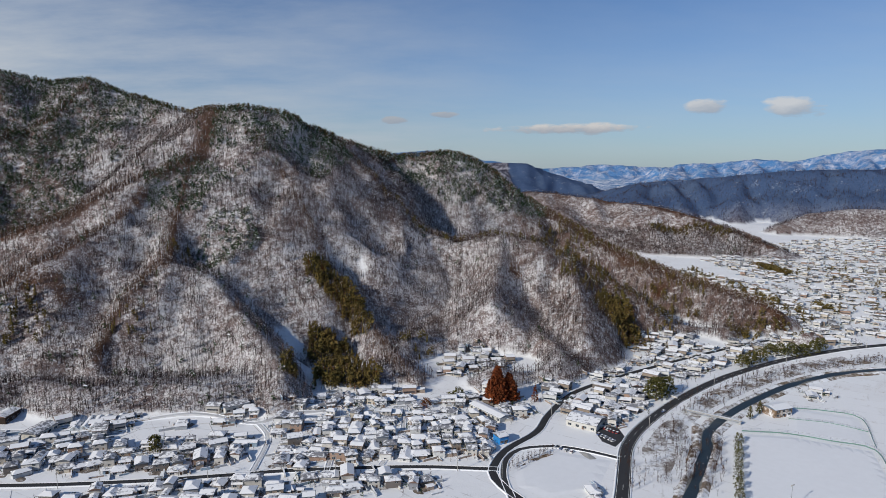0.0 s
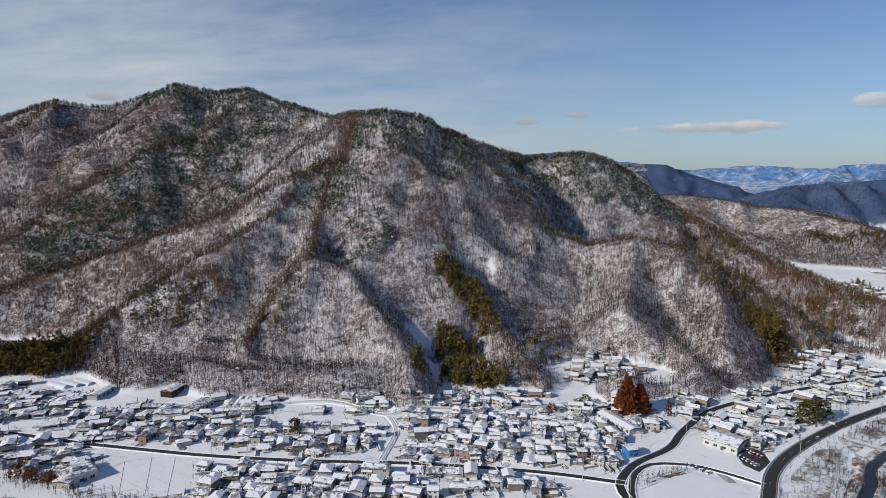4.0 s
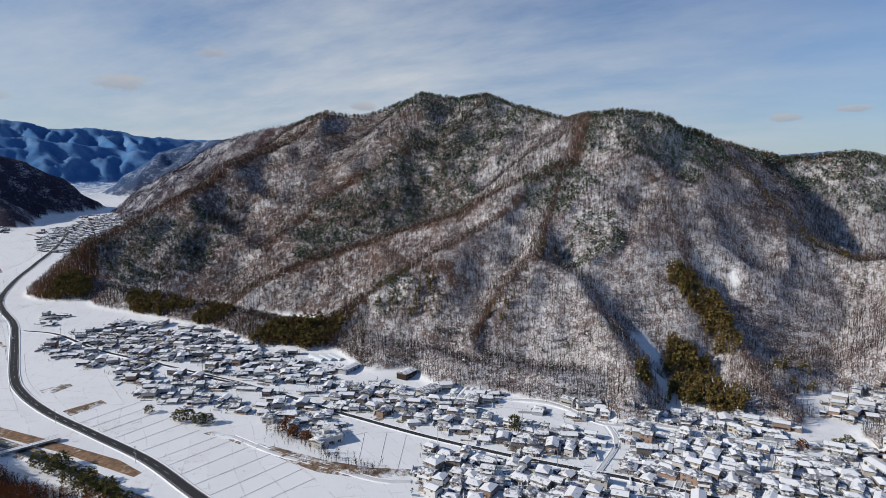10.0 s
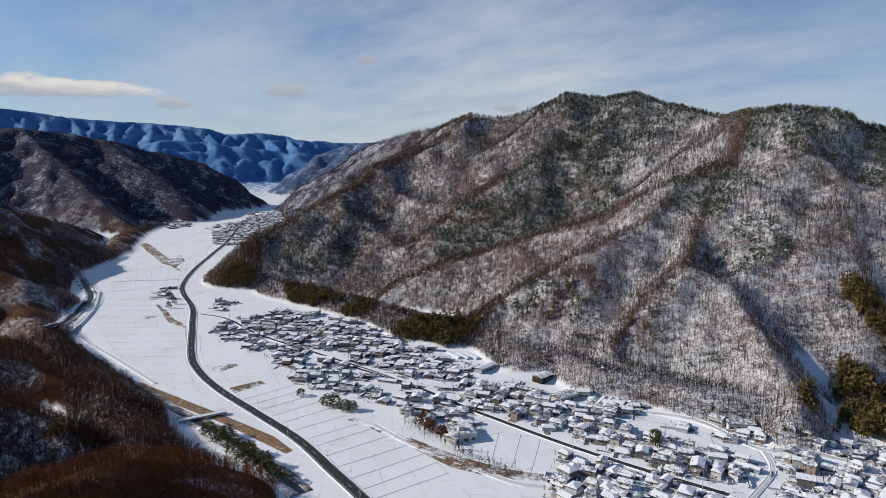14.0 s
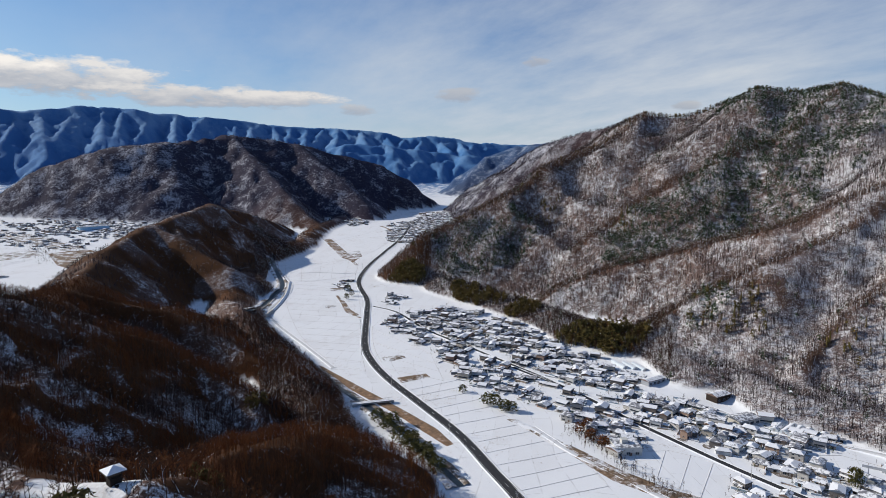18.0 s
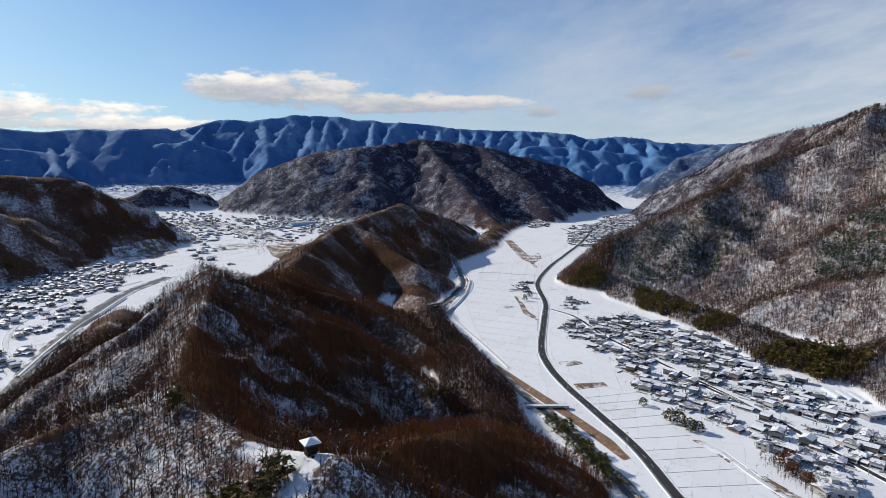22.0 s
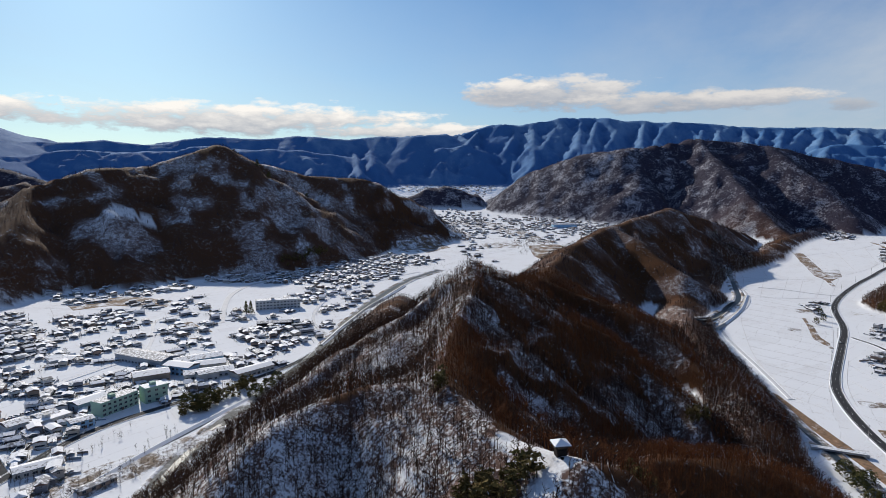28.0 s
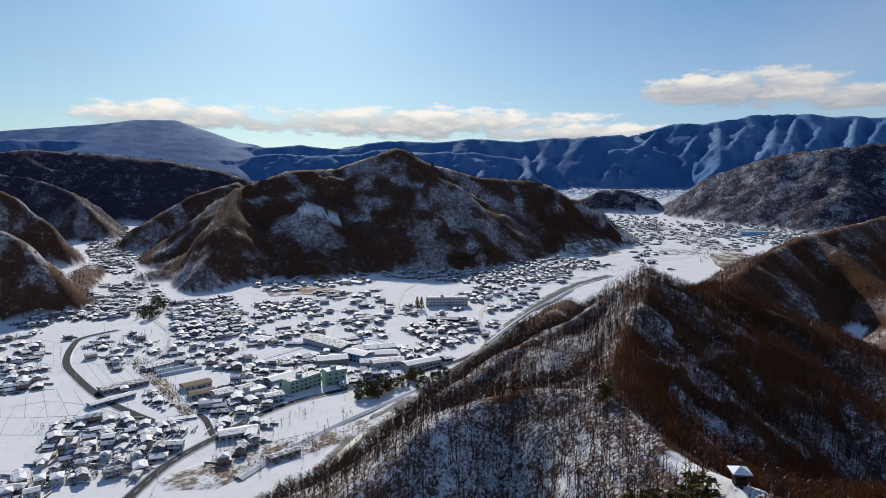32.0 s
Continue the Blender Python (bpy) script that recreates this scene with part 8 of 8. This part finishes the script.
# ---- greenhouses ----


def greenhouse(length, radius):
    e = tagged(new("greenhouse"), "long tunnel greenhouse with snow-streaked film cover", "greenhouse", "greenhouses")
    n, bm = 9, bmesh.new()
    rows = []
    for x in (-length, length):
        rows.append([bm.verts.new((x, -radius * math.cos(math.pi * k / n), radius * 0.9 * math.sin(math.pi * k / n))) for k in range(n + 1)])
    for k in range(n):
        bm.faces.new((rows[0][k], rows[1][k], rows[1][k + 1], rows[0][k + 1]))
    for r in rows:
        bm.faces.new(r)
    part("cover", bm, PLASTIC, e)
    bm = bmesh.new()
    rows = [[bm.verts.new((x, -radius * 1.02 * math.cos(math.pi * k / n), radius * 0.93 * math.sin(math.pi * k / n))) for k in range(4, 9)] for x in (-length, length)]
    for k in range(4):
        bm.faces.new((rows[0][k], rows[1][k], rows[1][k + 1], rows[0][k + 1]))
    part("cover_snow", bm, SNOW, e, "snow lying on one flank")
    for s in (-1, 1):
        part("end_frame", block_bm(s * length - 0.05, s * length + 0.05, -0.7, 0.7, 0, 2.0), STEEL, e)
    return e


def greenhouse_rows():
    spots = []
    first = None
    for ends in ([(-246, 401), (-251, 419)], [(-240, 401), (-244, 420)], [(-234, 401), (-239, 421)], [(-228, 402), (-234, 422)],
                 [(-223, 405), (-228, 420)], [(-219, 407), (-225, 424)],
                 [(-372, -495), (-408, -485)], [(-367, -485), (-402, -472)], [(-361, -474), (-397, -460)], [(-496, -498), (-515, -482)], [(-489, -491), (-508, -476)],
                 [(-447, -497), (-472, -495)], [(-417, 417), (-396, 412)], [(-409, 423), (-389, 417)], [(-402, 428), (-382, 422)]):
        a, b = ends
        x, y = between(a, b)
        if first is None:
            first = greenhouse(11.0, 2.9)
            first.matrix_basis = pose(x, y, height_at(x, y), 0, 0, along(a, b))
        else:
            k = math.hypot(b[0] - a[0], b[1] - a[1]) / 22.0
            copy_thing(first, pose(x, y, height_at(x, y), 0, 0, along(a, b)) @ Matrix.Diagonal((k, 1, 1, 1)))


greenhouse_rows()

# ---- poles, cars, the sports ground's fence ----


def pole_kind():
    e = tagged(new("utility_pole"), "grey concrete utility pole with crossarms", "utility pole", "utility poles")
    bm = bmesh.new()
    bmesh.ops.create_cone(bm, cap_ends=True, segments=8, radius1=0.19, radius2=0.12, depth=12.0, matrix=Matrix.Translation((0, 0, 5.0)))
    part("shaft", bm, CONCRETE, e)
    for z in (9.6, 10.5):
        part("crossarm", block_bm(-1.0, 1.0, -0.06, 0.06, z, z + 0.12), STEEL, e)
    part("transformer", block_bm(0.15, 0.65, -0.25, 0.25, 8.2, 9.0), STEEL, e)
    return e


def poles():
    first = None
    for index, gap, off in ((0, 8, 6.0), (2, 6, 4.0), (3, 6, 3.5), (4, 7, -4.0), (1, 9, -6.0), (12, 7, -5.5), (13, 8, 5.0)):
        line = [Vector(p) for p in ROADS[index][0]]
        for p in sides(line, off)[2::gap]:
            m = pose(p.x, p.y, height_at(p.x, p.y), 0, 0, random.uniform(0, 180))
            if first is None:
                first = pole_kind()
                first.matrix_basis = m
            else:
                copy_thing(first, m)


poles()

CAR_PAINT = choice_paint("car_paint", [(0.7, 0.7, 0.7), (0.05, 0.05, 0.06), (0.45, 0.46, 0.48), (0.10, 0.14, 0.30), (0.35, 0.04, 0.04), (0.75, 0.75, 0.73)], 0.3)
RUBBER = plain("tyre_rubber", (0.02, 0.02, 0.02), 0.9, 0.2)


def car_kind():
    e = tagged(new("car"), "small parked car dusted with snow", "car", "parked cars")
    bm = box(bmesh.new(), -1.9, 1.9, -0.8, 0.8, 0.32, 0.95)
    bmesh.ops.bevel(bm, geom=bm.edges[:], offset=0.12, segments=2, affect="EDGES")
    part("body", bm, CAR_PAINT, e)
    bm = bmesh.new()
    v = [bm.verts.new(p) for p in ((-1.5, -0.74, 0.93), (1.0, -0.74, 0.93), (1.0, 0.74, 0.93), (-1.5, 0.74, 0.93), (-1.2, -0.62, 1.5), (0.45, -0.62, 1.5), (0.45, 0.62, 1.5), (-1.2, 0.62, 1.5))]
    for f in ((4, 5, 6, 7), (0, 1, 5, 4), (1, 2, 6, 5), (2, 3, 7, 6), (3, 0, 4, 7)):
        bm.faces.new([v[i] for i in f])
    part("cabin_glass", bm, PANE, e, "dark car windows")
    part("roof", block_bm(-1.2, 0.45, -0.62, 0.62, 1.5, 1.56), CAR_PAINT, e)
    part("roof_snow", block_bm(-1.1, 0.35, -0.55, 0.55, 1.56, 1.64), SNOW, e)
    for sx in (-1.2, 1.2):
        for sy in (-0.75, 0.75):
            bm = bmesh.new()
            bmesh.ops.create_cone(bm, cap_ends=True, segments=12, radius1=0.32, radius2=0.32, depth=0.22, matrix=pose(sx, sy, 0.32, 90, 0, 0))
            part("wheel", bm, RUBBER, e)
    return e


def cars():
    first = None
    rows = [([(-357, -409), (-384, -397)], 9), ([(-349, -396), (-374, -384)], 9), ([(-314, -430), (-308, -400)], 6), ([(-324, -433), (-319, -404)], 5),
            ([(77, 375), (85, 368)], 4), ([(114, 404), (122, 395)], 6), ([(109, 393), (116, 383)], 5), ([(116, 409), (127, 406)], 5), ([(-362, -403), (-380, -397)], 8), ([(-334, -373), (-347, -364)], 5)]
    for (a, b), n in rows:
        for k in range(n):
            t = (k + random.uniform(-0.15, 0.15)) / max(1, n - 1)
            x, y = a[0] + (b[0] - a[0]) * t, a[1] + (b[1] - a[1]) * t
            m = pose(x, y, height_at(x, y) + 0.05, 0, 0, along(a, b) + 90 + random.uniform(-4, 4))
            if first is None:
                first = car_kind()
                first.matrix_basis = m
            else:
                copy_thing(first, m)
    for i, k, off in ((0, 40, 1.7), (1, 26, 1.8), (1, 14, -1.8), (12, 18, 1.7), (4, 30, 1.2)):
        line = [Vector(p) for p in ROADS[i][0]]
        k = min(k, len(line) - 2)
        p = sides(line, off)[k]
        d = line[k + 1] - line[k]
        copy_thing(first, pose(p.x, p.y, height_at(p.x, p.y) + 0.45, 0, 0, math.degrees(math.atan2(d.y, d.x)) + (180 if off > 0 else 0)))


cars()

NET = plain("green_fence_net", (0.14, 0.24, 0.21), 0.8, 0.2)


def fence(points, label, tall):
    line = smooth_line(points, 5.0)
    e = tagged(new("sports_fence"), label, "fence")
    zs = ground_at(np.array([q.x for q in line]), np.array([q.y for q in line])) + 0.3
    for k, (q, z) in enumerate(zip(line, zs)):
        part("post", block_bm(q.x - 0.06, q.x + 0.06, q.y - 0.06, q.y + 0.06, z - 0.6, z + tall), STEEL, e)
        if k:
            p, zp = line[k - 1], zs[k - 1]
            for lo, hi, mat, name in ((tall - 0.1, tall, STEEL, "rail"), (0.0, tall * 0.3, NET, "net_panel")):
                bm = bmesh.new()
                d = (q - p).normalized()
                n = Vector((-d.y, d.x)) * 0.03
                v = [bm.verts.new((c.x + s * n.x, c.y + s * n.y, zz + h)) for h in (lo, hi) for c, zz, s in ((p, zp, -1), (q, z, -1), (q, z, 1), (p, zp, 1))]
                for f in ((4, 5, 6, 7), (0, 1, 5, 4), (1, 2, 6, 5), (2, 3, 7, 6), (3, 0, 4, 7)):
                    bm.faces.new([v[i] for i in f])
                part(name, bm, mat, e)


fence([(208, 398), (237, 394), (259, 383), (279, 370), (264, 333)], "green netted fence round the sports ground", 2.6)
fence([(263, 439), (287, 433), (304, 419), (283, 374)], "steel fence round the tennis courts", 2.2)
fence([(252, 419), (277, 411), (294, 397)], "fence between the tennis courts", 1.8)


def floodlight(x, y):
    e = tagged(new("floodlight_mast"), "steel floodlight mast at the sports ground", "floodlight")
    e.matrix_basis = pose(x, y, height_at(x, y), 0, 0, 30)
    bm = bmesh.new()
    bmesh.ops.create_cone(bm, cap_ends=True, segments=8, radius1=0.22, radius2=0.12, depth=15.0, matrix=Matrix.Translation((0, 0, 7.0)))
    part("mast", bm, STEEL, e)
    part("crossbeam", block_bm(-1.6, 1.6, -0.08, 0.08, 14.2, 14.4), STEEL, e)
    for k in (-1.2, -0.4, 0.4, 1.2):
        part("lamp_head", block_bm(k - 0.25, k + 0.25, -0.35, 0.1, 14.4, 14.9), FRAME, e)


floodlight(186, 301)
floodlight(152, 364)
